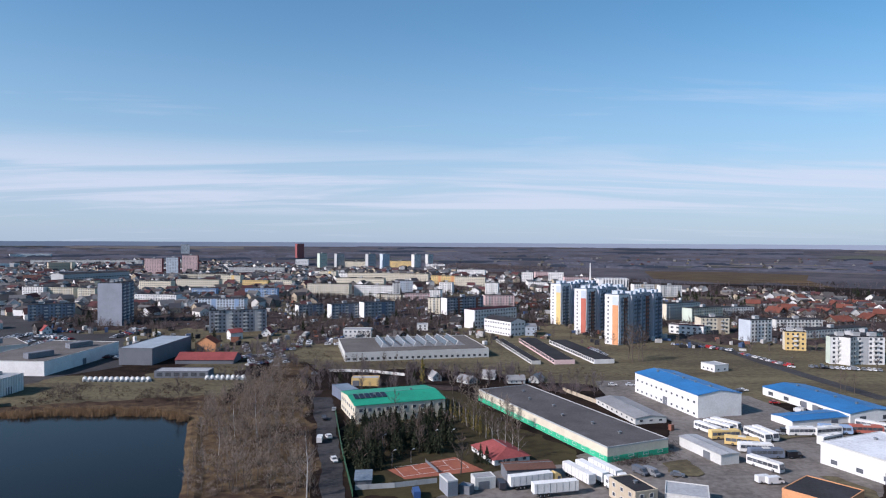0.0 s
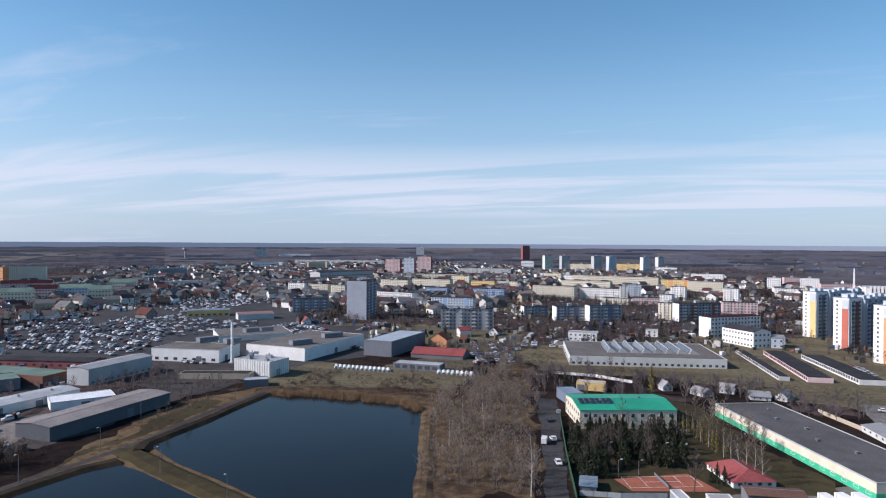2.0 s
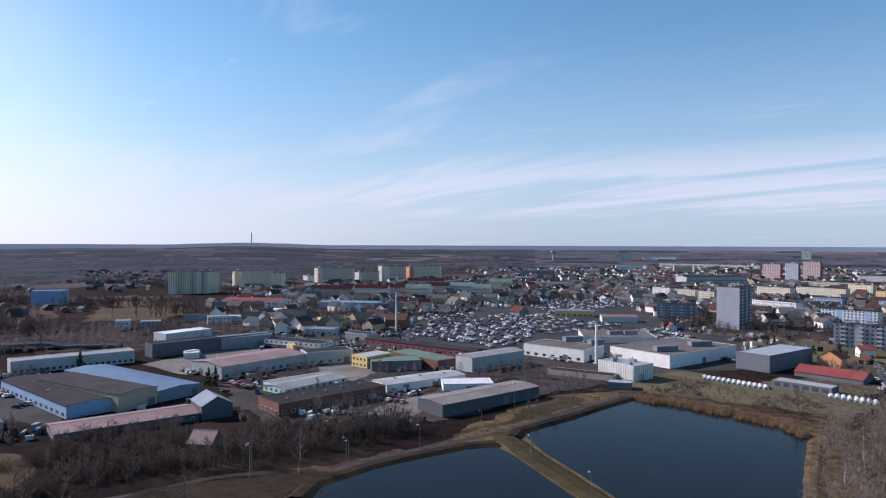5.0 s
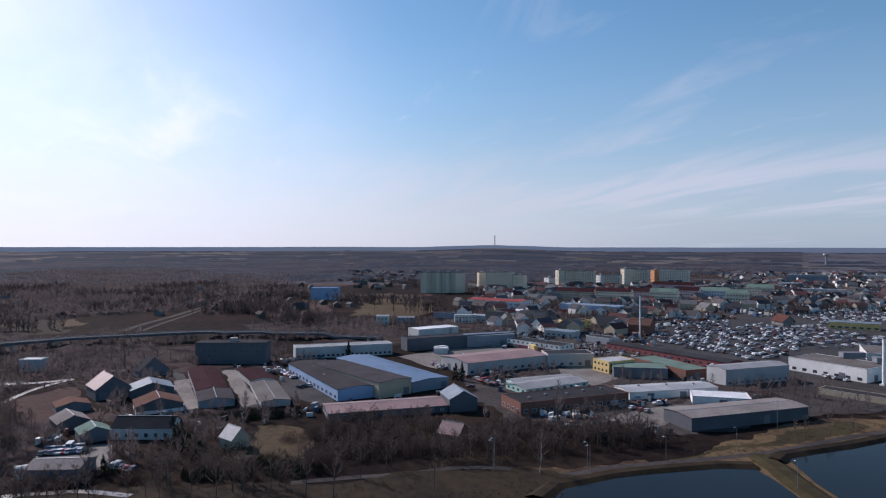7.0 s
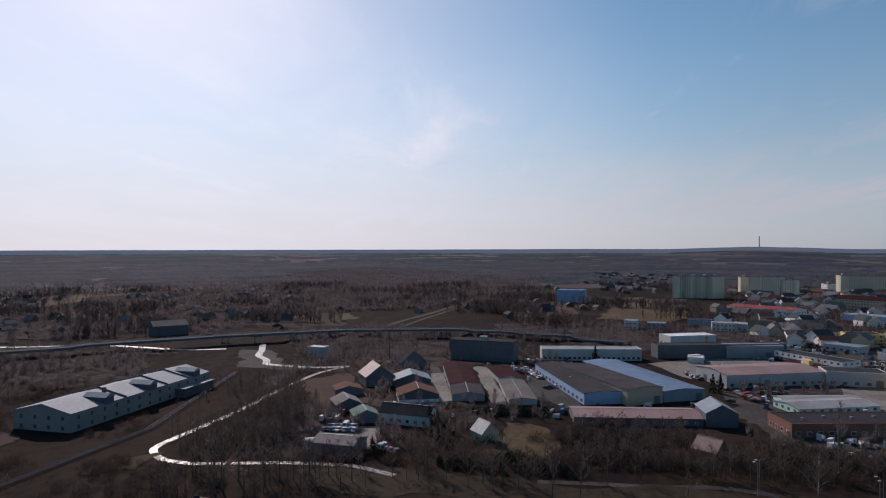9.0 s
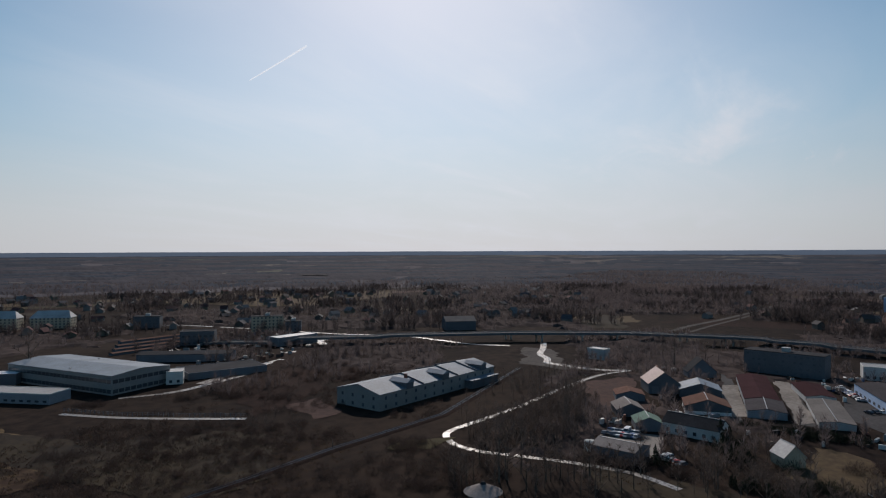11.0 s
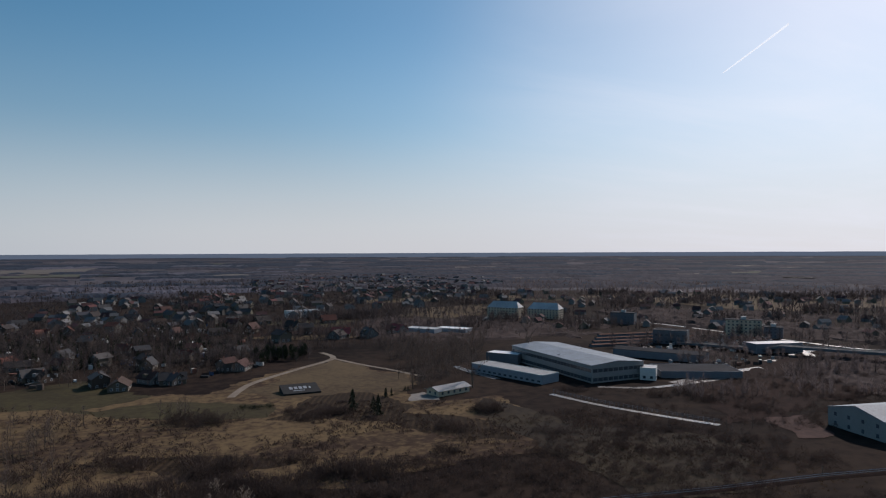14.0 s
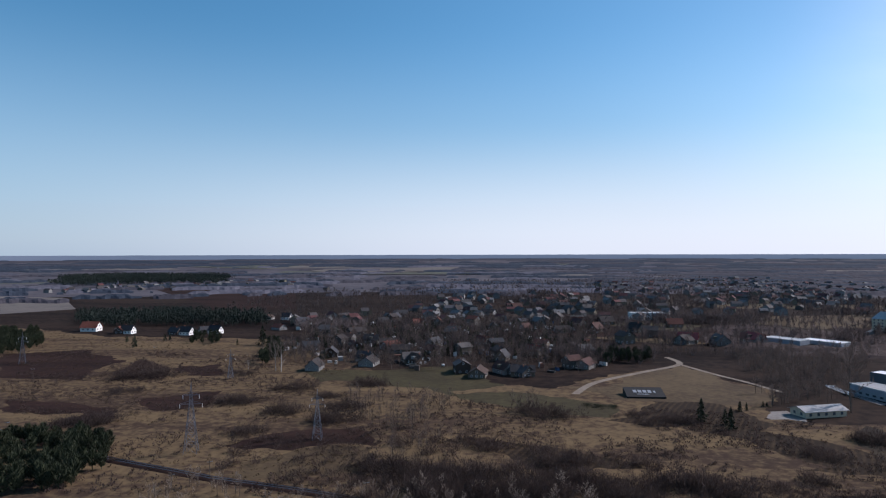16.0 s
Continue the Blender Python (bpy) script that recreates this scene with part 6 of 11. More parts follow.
def yard_goods(points, area, seed, label="crates, skips and small sheds standing in the yards", size=1.0):
    """Small goods in the yards: crates, skips, stacks and lean-to sheds, joined."""
    rng = random.Random(seed)
    v, f = [], []
    for x, y in spots(points, area, seed, 0.35):
        L, W, h = size * (1.0 + 3.4 * rng.random() ** 2), size * (0.8 + 1.6 * rng.random()), size * (0.7 + 1.9 * rng.random())
        a, lean, k = rng.random() * 3.14, 0.75 + 0.25 * rng.random(), len(v)
        c, d = math.cos(a), math.sin(a)
        for px, py, pz in ((-L, -W, 0), (L, -W, 0), (L, W, 0), (-L, W, 0), (-L, -W, h), (L, -W, h), (L, W, h * lean), (-L, W, h * lean)):
            v.append((x + px / 2 * c - py / 2 * d, y + px / 2 * d + py / 2 * c, pz + 0.2))
        for q in ((4, 5, 6, 7), (0, 1, 5, 4), (1, 2, 6, 5), (2, 3, 7, 6), (3, 0, 4, 7)):
            f += [(k + q[0], k + q[1], k + q[2]), (k + q[0], k + q[2], k + q[3])]
    if v:
        tagged(new("yard_goods", raw_mesh("yard_goods", v, f, JUNK)), label, "yard goods", kind="stuff")


def sector(az0, az1, r0, r1):
    """The outline of a piece of a ring round the middle of the place."""
    turn = [radians(az0 + (az1 - az0) * k / 8) for k in range(9)]
    return [(-r0 * math.sin(a), r0 * math.cos(a)) for a in turn] + [(-r1 * math.sin(a), r1 * math.cos(a)) for a in turn[::-1]]


def groves(az0, az1, r0, r1, n, seed, low, high, material, label):
    """Separate groves of tall bare trees standing in the open land."""
    rng = random.Random(seed)
    for k in range(n):
        az, r = radians(az0 + (az1 - az0) * rng.random()), r0 + (r1 - r0) * rng.random()
        w, d = 18 + 34 * rng.random(), 10 + 16 * rng.random()
        places = []
        for q in range(int(w * d / 16)):
            u, v = rng.gauss(0, 0.5) * w, rng.gauss(0, 0.5) * d
            x, y = -r * math.sin(az) + math.cos(az) * u - math.sin(az) * v, r * math.cos(az) + math.sin(az) * u + math.cos(az) * v
            c = cell(x, y)
            if not (c and TAKEN[c]):
                places.append((x, y))
        scatter("grove", places, TUFTS if r < 700 else FAR_TUFTS, material, label, "trees", low, high, seed + k)


def open_fields(az0, az1, r0, r1, n, seed, kinds):
    """Small fields and clearings strewn over a sector."""
    rng = random.Random(seed)
    for k in range(n):
        az, r = radians(az0 + (az1 - az0) * (k + rng.random()) / n), r0 + (r1 - r0) * rng.random()
        w, d, t = 30 + 60 * rng.random(), 12 + 26 * rng.random(), rng.gauss(0, 0.3)
        x, y = -r * math.sin(az), r * math.cos(az)
        c, q = math.cos(az + t), math.sin(az + t)
        patch("clearing", [(x + u * c - v * q, y + u * q + v * c) for u, v in ((-w, -d), (w * 0.8, -d * 1.1), (w, d), (-w * 0.9, d * 0.9))], kinds[k % len(kinds)], "small dry clearing among the woods", "field", lift=0.045 + 0.0006 * k)


# ---- the place ----
patch('town_lawn', [(-300.7, 388.7), (-215.7, 431.9), (-88.9, 394.4), (-7.5, 378.7), (87.7, 322.9), (203, 273.1), (553.8, 747.3), (257.8, 953.2), (-77.2, 1075.5), (-413.6, 999.4), (-612.3, 791.8)], 'town', 'worn pale winter lawn of the town', 'grass')
patch('works_ground', [(-355.9, 127.6), (-679.7, 243.8), (-582.5, 374.7), (-736.4, 556), (-857.8, 761.2), (-558.7, 1003.7), (-196.8, 354.1), (-217.1, 243.2), (-205.3, 176.5), (-217.5, 140), (-243.6, 113.1)], 'works', 'trodden pale ground of the works', 'ground')

# ponds and the land round them
patch('shore_grass', [(-199.6, 285.8), (-210.7, 343.9), (-157.5, 349.4), (-140.8, 395.3), (-112.7, 392.9), (-102.5, 311.4), (-109.6, 289.7), (-128.5, 285.4), (-158.6, 285.6), (-185.5, 275.6)], 'town', 'tan dry grass above the pond', 'grass')
patch('lakeside_grass', [(-194.1, 90.1), (-187, 145.9), (-209, 234.1), (-193.9, 282.9), (-111.3, 305), (-74.6, 260.7), (-50.1, 145.2), (-87.3, 91.7), (-143.8, 78.7)], 'meadow', 'dry olive grass round the ponds', 'grass')
pond('pond', [(-172.1, 183.6), (-172.8, 200.1), (-173.2, 217.2), (-175.5, 241.4), (-176.9, 263), (-161.8, 267.7), (-147.5, 269.8), (-133.7, 271.2), (-119.1, 270.1), (-104.2, 263.5), (-99.9, 260.2), (-90.4, 232.7), (-83.3, 213.5), (-75.6, 192.3), (-69.3, 173.6), (-57, 139), (-76, 142.5), (-104.3, 154.4), (-118.9, 160.7), (-131.3, 165.6), (-151.6, 172.7)], 'dark blue rectangular pond with still water')
pond('pond', [(-167, 164.8), (-157.7, 162.9), (-150.1, 160.2), (-132.7, 153.8), (-114.5, 147.5), (-92, 128), (-113, 92), (-150, 84), (-165, 90), (-172.8, 98.5), (-173.3, 106.7), (-175, 119), (-174.6, 130), (-173.2, 142.8), (-171.5, 157)], 'smaller dark pond beyond a grassy dyke')
bank([(-177.5, 177.5), (-169, 174.5), (-151, 166.6), (-132, 159.6), (-111, 151.5), (-88, 139)], 4.2, 1.0, 'green', 'grassy dyke between the two ponds')
bank([(-97.6, 261), (-88.2, 233.3), (-81.2, 214.2), (-73.4, 193), (-67.2, 174.2), (-57.2, 146)], 2.2, 0.8, 'meadow', 'dry grass bank along the pond')
bank([(-180.2, 265), (-179, 241), (-176.6, 217), (-176.2, 200), (-175.6, 184.5), (-171.2, 177)], 3.2, 1.3, 'olive', 'dark earth bank along the pond')
bank([(-170.2, 167.2), (-174.9, 157), (-176.6, 142.8), (-178, 130), (-178.4, 119), (-176.8, 106.5), (-176, 97), (-168, 87)], 3.0, 1.2, 'olive', 'dark earth bank along the small pond')
road('lakeside_path', [(-186, 276), (-184.6, 229), (-181.8, 204), (-180, 183), (-180.4, 169.3), (-181.6, 155.8), (-183.2, 139), (-184.8, 121), (-183.3, 108), (-186.2, 97.3), (-195.4, 89), (-200.7, 74.6), (-200.5, 59.4), (-203.2, 38.8), (-204.3, 22.5)], 3.2, 'works', 'worn grey path along the ponds')
patch('verge', [(-186, 186), (-188, 215), (-191, 250), (-199, 250), (-198, 215), (-193, 186), (-189, 150), (-186, 150)], 'green', 'olive grass verge beside the path', 'grass')
patch('thicket_ground', [(-98.8, 259.5), (-98.2, 296.1), (-95.3, 421.4), (-74.4, 358.2), (-55.1, 275.4), (-34.8, 184.6), (-68, 180.6)], 'meadow', 'brown thicket floor', 'ground')

# works and yards east of the pond
patch('yard', [(79.5, 342.6), (101.2, 346.2), (144.8, 310.8), (151, 267.7), (180.5, 268.2), (125.9, 186.6), (35.6, 181.9), (-2, 185), (19.8, 209.8), (82.1, 242.8), (93.1, 266.6), (75.2, 304.4)], 'yard', 'grey concrete yard with parked coaches and lorries', 'yard')
patch('garden_ground', [(-41.6, 275.7), (-22.1, 307.3), (6, 323.6), (29.8, 254.8), (49.7, 219.9), (19.8, 209.8), (-2, 185), (-24.3, 184.7)], 'green', 'worn ground round the courts and sheds', 'ground')
patch('lane', [(-59.7, 304), (-50.6, 304.2), (-27.1, 184.7), (-33.4, 184.6)], 'asphalt', 'worn asphalt lane with parked vans', 'road')
patch('meadow_strip', [(-98.2, 440.7), (-71.3, 371.1), (-11.3, 372.6), (78.2, 347.1), (118.3, 348.1), (155, 418.6), (87.9, 390.7), (27.1, 389.1)], 'town', 'long strip of dry grass', 'grass')
patch('lawn', [(131.6, 437.3), (170.2, 459.8), (180.3, 410.2), (185.8, 359.7), (149.3, 339.4), (128.2, 338.9), (118.3, 348.1)], 'town', 'green-brown lawn by the towers', 'grass')
road('street', [(205.1, 305), (200.4, 337.5), (194.2, 393.5), (190.6, 449.5), (180.4, 477.5), (175.2, 516.5)], 9, 'asphalt', 'grey asphalt street with parked cars')
hall(109, 297, -76, 49.2, 20.8, 9.4, wall='white', roof='blue', pitch=9, axis='x', name='white_hall', label='long white two-storey hall with a blue metal roof', windows=(2, 4, 1.6, 1.1, (0, 3)), doors=1, vents=5)
hall(169.4, 291.7, -77.5, 51, 23.3, 3.8, wall='white', roof='blue', pitch=7, axis='x', name='white_hall', label='low white hall with a bright blue roof', windows=(1, 9, 3, 1.6, (0, 1)), doors=3, vents=4)
hall(148.9, 266.7, 16, 28.5, 11.1, 2.5, wall='white', roof='blue', pitch=6, axis='x', name='annex', label='low white annex with a blue roof', doors=1)
hall(144.9, 206.2, -66.3, 34.8, 30.1, 6.9, wall='white', roof='white', name='white_warehouse', label='large white warehouse with a pale flat roof', windows=(1, 7, 2.4, 1.6, (0, 3)), vents=4, doors=2)
hall(46.9, 262.4, -66, 92.3, 25.6, 4.9, wall='cream', roof='felt', name='long_workshop', label='very long workshop with a black tar roof and green-white walls', stripe='vivid', windows=(1, 5, 2.2, 1.0, (0, 1)), vents=6)
hall(90.6, 224.5, -73.6, 21.6, 7, 3.4, wall='pale', roof='light', pitch=5, axis='x', name='metal_shed', label='pale corrugated metal shed', doors=1)
hall(79.2, 279.3, -77.1, 34.7, 13.7, 2.3, wall='pale', roof='grey', pitch=8, axis='x', name='low_workshop', label='low grey workshop with patched roofs', windows=(1, 4, 1.6, 1.0, (0, 1)))
hall(154.2, 374, -68.5, 10.5, 9.9, 3.7, wall='white', roof='light', name='white_kiosk', label='small white flat-roofed building on a lawn', windows=(1, 3, 1.2, 0.9, (0, 1)))
hall(52.9, 182.4, -70.2, 12.2, 7.2, 5.2, wall='tan', roof='tar', name='yard_office', label='tan office building with a dark flat roof', windows=(2, 3, 1.3, 1.2, (0, 1, 3)), vents=1)
hall(105.4, 182.1, -140.3, 16.4, 15, 3.8, wall='orange', roof='tar', name='workshop', label='orange-brown workshop with a dark flat roof', windows=(1, 4, 1.5, 1, (0, 3)))
hall(67.9, 182.4, -19.9, 11.4, 10.2, 3.5, wall='pale', roof='light', name='low_store', label='low store with a pale patched roof')
hall(-21.2, 278.1, 20.3, 37.8, 27, 7.3, wall='cream', roof='green', pitch=6, axis='x', name='school_building', label='cream building with a bright green metal roof', windows=(2, 3.4, 1.6, 1.5, (0, 1, 2, 3)), vents=2)
hall(19.5, 222.1, -67.3, 17.3, 13, 1.8, wall='white', roof='red', pitch=20, hip=0.6, axis='x', name='clubhouse', label='white clubhouse with a red hipped roof', windows=(1, 3, 1.4, 1.2, (0, 1, 2, 3)))
hall(26.3, 202, 9.1, 15.1, 7.3, 3.6, wall='dark', roof='brown', pitch=10, axis='x', name='store_shed', label='dark store shed with a brown sheet roof')
hall(1.9, 189.1, -67.6, 6.4, 3.1, 4.2, wall='slate', roof='light', name='container_shed', label='blue-grey metal container shed')
hall(12.1, 193.6, 15.6, 6.3, 4.2, 3.2, wall='pale', roof='grey', name='container_shed', label='pale corrugated container shed', doors=1)
hall(-23.4, 196.6, 5.7, 4.7, 8.5, 2.2, wall='dark', roof='bluegrey', pitch=6, name='garden_shed', label='small dark shed with a blue-grey roof')
hall(7, 189, -30.9, 3.6, 2.9, 2.1, wall='dark', roof='bluegrey', name='garden_shed', label='small dark blue shed')
hall(-44.9, 304.7, 28.2, 7.7, 15, 4.5, wall='navy', roof='bluegrey', name='dark_shed', label='dark blue-grey shed behind the green-roofed building')
hall(-38.5, 331.2, 1.4, 13.6, 6.1, 3.7, wall='yellow', roof='light', name='workshop', label='small workshop with yellow front', doors=1)
put_house(12.6, 338, 133, 0.62, roof='grey', wall='pale', label='small grey gabled shed by the meadow')
put_house(37.5, 338.6, 6, 0.62, roof='grey', wall='pale', label='small grey gabled shed by the meadow')
put_house(48.4, 340.7, 59, 0.62, roof='grey', wall='pale', label='small grey gabled shed by the meadow')
put_house(-4, 343.8, 112, 0.62, roof='grey', wall='pale', label='small grey gabled shed by the meadow')
put_house(24.7, 347.6, 165, 0.62, roof='grey', wall='pale', label='small grey gabled shed by the meadow')
patch('tennis_court', [(-17, 207.4), (-11.2, 199.2), (13.4, 207.4), (4.2, 220.2)], 'clay', 'orange clay tennis court with white lines', 'court')
truck(25.9, 193.1, 17.7, label='white and grey semi-trailer lorry in the yard', cab='yellow')
truck(32.1, 187.1, 13.7, label='white semi-trailer parked in the yard', with_cab=False)
truck(41.2, 198.6, -66, with_cab=False, label='grey box trailer in the yard')
truck(45.6, 200.4, -66, label='white lorry with a red stripe in the yard', cab='white')
truck(50.0, 202.2, -66, label='white lorry in the yard')
bus(100.7, 250, -66.3, paint='white', label='white coach parked in the yard')
bus(105.9, 252.9, -56.2, paint='white', label='white coach parked in the yard')
bus(110.1, 256, -53.4, paint='white', label='white coach parked in the yard')
bus(103.9, 242.4, 7.4, paint='yellow', label='white and yellow coach parked in the yard')
bus(106.3, 233.6, -21.4, paint='yellow', label='yellow coach parked in the yard')
bus(107.9, 226.7, -5.4, paint='white', label='white coach parked in the yard')
bus(108.5, 220.8, 0.9, paint='navy', label='dark blue coach parked in the yard')
bus(102.9, 209.9, -59.1, paint='white', label='white coach with blue stripes in the yard')
bus(115.9, 242.6, -76.3, paint='white', label='white minibus in the yard')
bus(119.5, 243.9, -77, paint='white', label='white minibus in the yard')
bus(134.9, 246.8, 1, paint='white', label='white coach parked in the yard')
bus(144.6, 247.4, 13.2, paint='white', label='white double-deck coach in the yard')
bus(148.9, 249.8, -13.1, paint='blue', label='blue and white coach in the yard')
bus(160.6, 249.6, -6.6, paint='red', label='red coach parked in the yard')
bus(166.3, 254.7, -42.5, paint='white', label='white coach parked in the yard')
bus(139.5, 237, 27.2, paint='white', label='white coach parked in the yard')
car(61.6, 204.7, -60, 'van', label='vehicle parked in the works yard')
car(64.8, 203.7, -60, 'van', label='vehicle parked in the works yard')
car(72.5, 202.7, -20, 'car', label='vehicle parked in the works yard')
car(96.9, 197.8, 10, 'van', label='vehicle parked in the works yard')
car(99.4, 196.8, 10, 'van', label='vehicle parked in the works yard')
car(127, 248.2, -40, 'car', label='vehicle parked in the works yard')
car(130.3, 248.3, 0, 'van', label='vehicle parked in the works yard')
car(143.5, 318.5, 0, 'car', label='vehicle parked in the works yard')
car(146.1, 320.1, 0, 'car', label='vehicle parked in the works yard')
car(148.9, 295.6, 0, 'car', label='vehicle parked in the works yard')
car(85.5, 330.9, 0, 'car', label='vehicle parked in the works yard')
car(94.3, 331.1, 0, 'car', label='vehicle parked in the works yard')
car(118.1, 220.9, 10, 'van', label='vehicle parked in the works yard')
car(-7.3, 185.8, 100, 'van', label='white van parked beside the lane')
car(-43.8, 236.2, 95, 'van', label='white van parked beside the lane')
car(-45.9, 279.7, 95, 'car', label='white van parked beside the lane')
car(-68.4, 355, 10, 'car', label='white van parked beside the lane')
car(17.2, 192.7, 100, 'van', label='white van parked beside the lane')
solar_panels(-29.7, 270.7, 8.4, 20.3, 6, 'dark solar panels on the green metal roof')
court_lines(-3.3, 209.6, 22.8, 22, 9)

# town north of the meadow: factory, garages, towers of flats
saw_factory(-21.2, 432.5, 12.6, 89.3, 60.3, 5.2, 'long pale factory with a sawtooth skylight roof')
hall(-64.1, 499.3, 1.9, 20.8, 12, 5.9, wall='white', roof='grey', name='works_office', label='white two-storey works office', windows=(2, 3, 1.4, 1.2, (0, 1, 3)))
hall(-16.6, 539.6, 2.1, 9, 10, 4.7, wall='white', roof='light', name='white_villa', label='small white flat-roofed building among trees', windows=(2, 3, 1.3, 1.2, (0, 1, 3)))
hall(48.2, 432.7, -81.1, 89.2, 5.5, 2.2, wall='pale', roof='tar', parapet=0, name='garage_row', label='long row of garages with dark roofs', windows=(1, 3, 2.3, 1.9, (0, 2)))
hall(66.6, 433.2, -82.9, 88.4, 12.4, 2.7, wall='pink', roof='tar', parapet=0, name='garage_row', label='long row of pinkish garages with dark roofs', windows=(1, 3, 2.3, 1.9, (0, 2)))
hall(89, 430.6, -79.6, 78.7, 12.7, 2.7, wall='white', roof='tar', parapet=0, name='garage_row', label='row of white garages with dark roofs', windows=(1, 3, 2.3, 1.9, (0, 2)))
hall(48.6, 519.8, 35.5, 14.8, 31.7, 11, wall='white', roof='tar', pitch=18, axis='y', name='white_house_block', label='white three-storey house with a dark roof', windows=(3, 3, 1.4, 1.3, (0, 1, 3)))
hall(67.8, 515.6, 2, 8.8, 14, 7, wall='paleblue', roof='grey', pitch=12, name='side_house', label='pale blue-grey side building', windows=(2, 3, 1.3, 1.2, (0, 1)))
block(41.2, 565.6, 38.3, 48.3, 13, 15.5, 5, wall='white', label='white four-storey block with a red-brown roof', roof='maroon', huts=0)
tower(118.0, 599.0, 44, 52, 11.3, 34.2, 12, stripe='yellow', bay='navy', label='white and pale blue stepped tower of flats with a yellow strip')
tower(128.1, 540.6, 44, 54, 11.3, 34.2, 12, stripe='red', bay='brick', label='white and pale blue stepped tower of flats with a red strip')
tower(139.0, 485.1, 44, 55, 11.3, 34.2, 12, stripe='orange', bay='brick', label='white and pale blue stepped tower of flats with an orange strip')
block(247.6, 396.2, -3.7, 31.2, 5.3, 16.4, 6, wall='white', end='green', accent='grey', label='four-storey block with pale green end walls', huts=3)
block(255, 407, 35.8, 44.7, 12, 16.5, 6, wall='pale', accent='green', label='grey-green block of flats with balconies', huts=2)
block(237.9, 446.5, -14.4, 13.1, 5.6, 12.5, 4, wall='yellow', end='cream', label='yellow five-storey block of flats', huts=2)
block(303.3, 516.4, 20.4, 64.6, 12, 6.2, 2, wall='pale', label='low pale block of flats')
block(230.7, 487.4, 16.8, 19, 12, 16, 6, wall='white', end='paleblue', label='white block of flats with pale blue end')
block(299.9, 561.7, 2.1, 40.4, 12, 7.9, 3, wall='pale', label='grey-white block of flats')
block(216.5, 531.1, 2, 23, 12, 12.5, 4, wall='cream', accent='tan', label='cream five-storey block of flats')
block(224.7, 629.3, 29.2, 45.5, 12, 15.1, 5, wall='pale', end='cream', label='pale long block of flats')
block(238.2, 605.7, 29.7, 41.3, 11, 13.2, 5, wall='cream', end='green', label='cream block of flats')
block(291.5, 659.9, 16.3, 37.7, 11, 8.5, 3, wall='white', label='white block of flats')
block(289.1, 943.1, 3.6, 38.6, 12, 13.3, 5, wall='white', accent='tan', label='white block of flats near the church')
block(304.3, 887.8, 3.4, 29.4, 12, 15.2, 5, wall='white', label='white block of flats near the church')
hall(194.6, 525.1, -31, 26.2, 12, 6.7, wall='white', roof='maroon', name='shop_row', label='white shop building with a dark roof', windows=(2, 4, 2, 1.4, (0, 1)))
church(261.3, 1020.5, -4.4)
block(-147.5, 861.2, -12.6, 57, 12, 16.7, 6, wall='cream', label='cream block of flats in the town')
block(-85.6, 860.9, -12.6, 58.2, 12, 15.1, 5, wall='white', label='white block of flats in the town')
block(-133, 1074, -11.8, 79.5, 12, 12.3, 4, wall='cream', label='cream block of flats in the town')
block(-222.7, 1288.8, -10.9, 34.1, 12, 13.8, 5, wall='cream', label='cream block of flats in the town', accent='yellow')
block(-162.8, 1210.4, -11.3, 55.1, 12, 13.9, 5, wall='white', label='white block of flats in the town')
block(-97.9, 1185.1, -11.4, 149, 12, 15.3, 5, wall='cream', label='cream block of flats in the town')
block(13.1, 1110.1, -11.7, 66, 12, 15.2, 5, wall='yellow', label='yellow block of flats in the town', accent='orange')
block(44, 1062.6, -11.9, 49, 12, 16.2, 6, wall='cream', label='cream block of flats in the town')
block(-51.4, 930.9, 3.6, 17.7, 12, 17.1, 6, wall='paleblue', label='paleblue block of flats in the town')
block(5.1, 925.3, -12.4, 18.4, 12, 15.5, 5, wall='white', label='white block of flats in the town')
block(-8.9, 842.4, -12.7, 14.2, 12, 10.9, 4, wall='white', label='white block of flats in the town')
block(-65.1, 810.4, -12.8, 31.4, 12, 7.4, 3, wall='cream', label='cream block of flats in the town')
block(-31.4, 812.2, 3.2, 31, 12, 8.7, 3, wall='pink', label='pink block of flats in the town')
# slate and steelblue fronts below hold the shade of their side; ends stay white
block(-129, 637.7, 28.5, 24.1, 12, 10.7, 4, wall='slate', label='block of flats with a shade-dark slate front in the town', accent='navy', end='white')
block(-92.7, 622.5, 28.4, 29.2, 12, 13.3, 5, wall='steelblue', label='block of flats with a shade-dark steelblue front in the town', end='white', accent='navy')
block(-62, 623.8, 28.4, 30.8, 12, 15.2, 5, wall='slate', label='block of flats with a shade-dark slate front in the town', end='white', accent='navy')
block(-7.4, 665.5, -13.4, 12.2, 12, 15.7, 6, wall='cream', label='cream block of flats in the town')
block(19.5, 657.5, 28.5, 41.7, 12, 17, 6, wall='slate', label='block of flats with a shade-dark slate front in the town', accent='brick', end='white')
block(61.8, 729.9, 2.8, 32.7, 12, 13.4, 5, wall='pink', label='pink block of flats in the town')
block(66.1, 886, -12.6, 17, 12, 17.6, 6, wall='white', label='white block of flats in the town')
block(-241.2, 1833.6, -8.8, 60.6, 12, 16.1, 6, wall='cream', label='cream block of flats in the town')
block(-118.3, 1849.2, -8.8, 63.7, 12, 17.7, 6, wall='yellow', label='yellow block of flats in the town')
block(-20.1, 1773.9, -9.1, 51.2, 12, 12.2, 4, wall='white', label='white block of flats in the town')
block(153.2, 1197.8, -11.4, 20, 12, 17.9, 6, wall='white', label='white block of flats in the town')
block(190.1, 1272.6, 4.9, 27.2, 12, 15.6, 5, wall='pink', label='pink block of flats in the town')
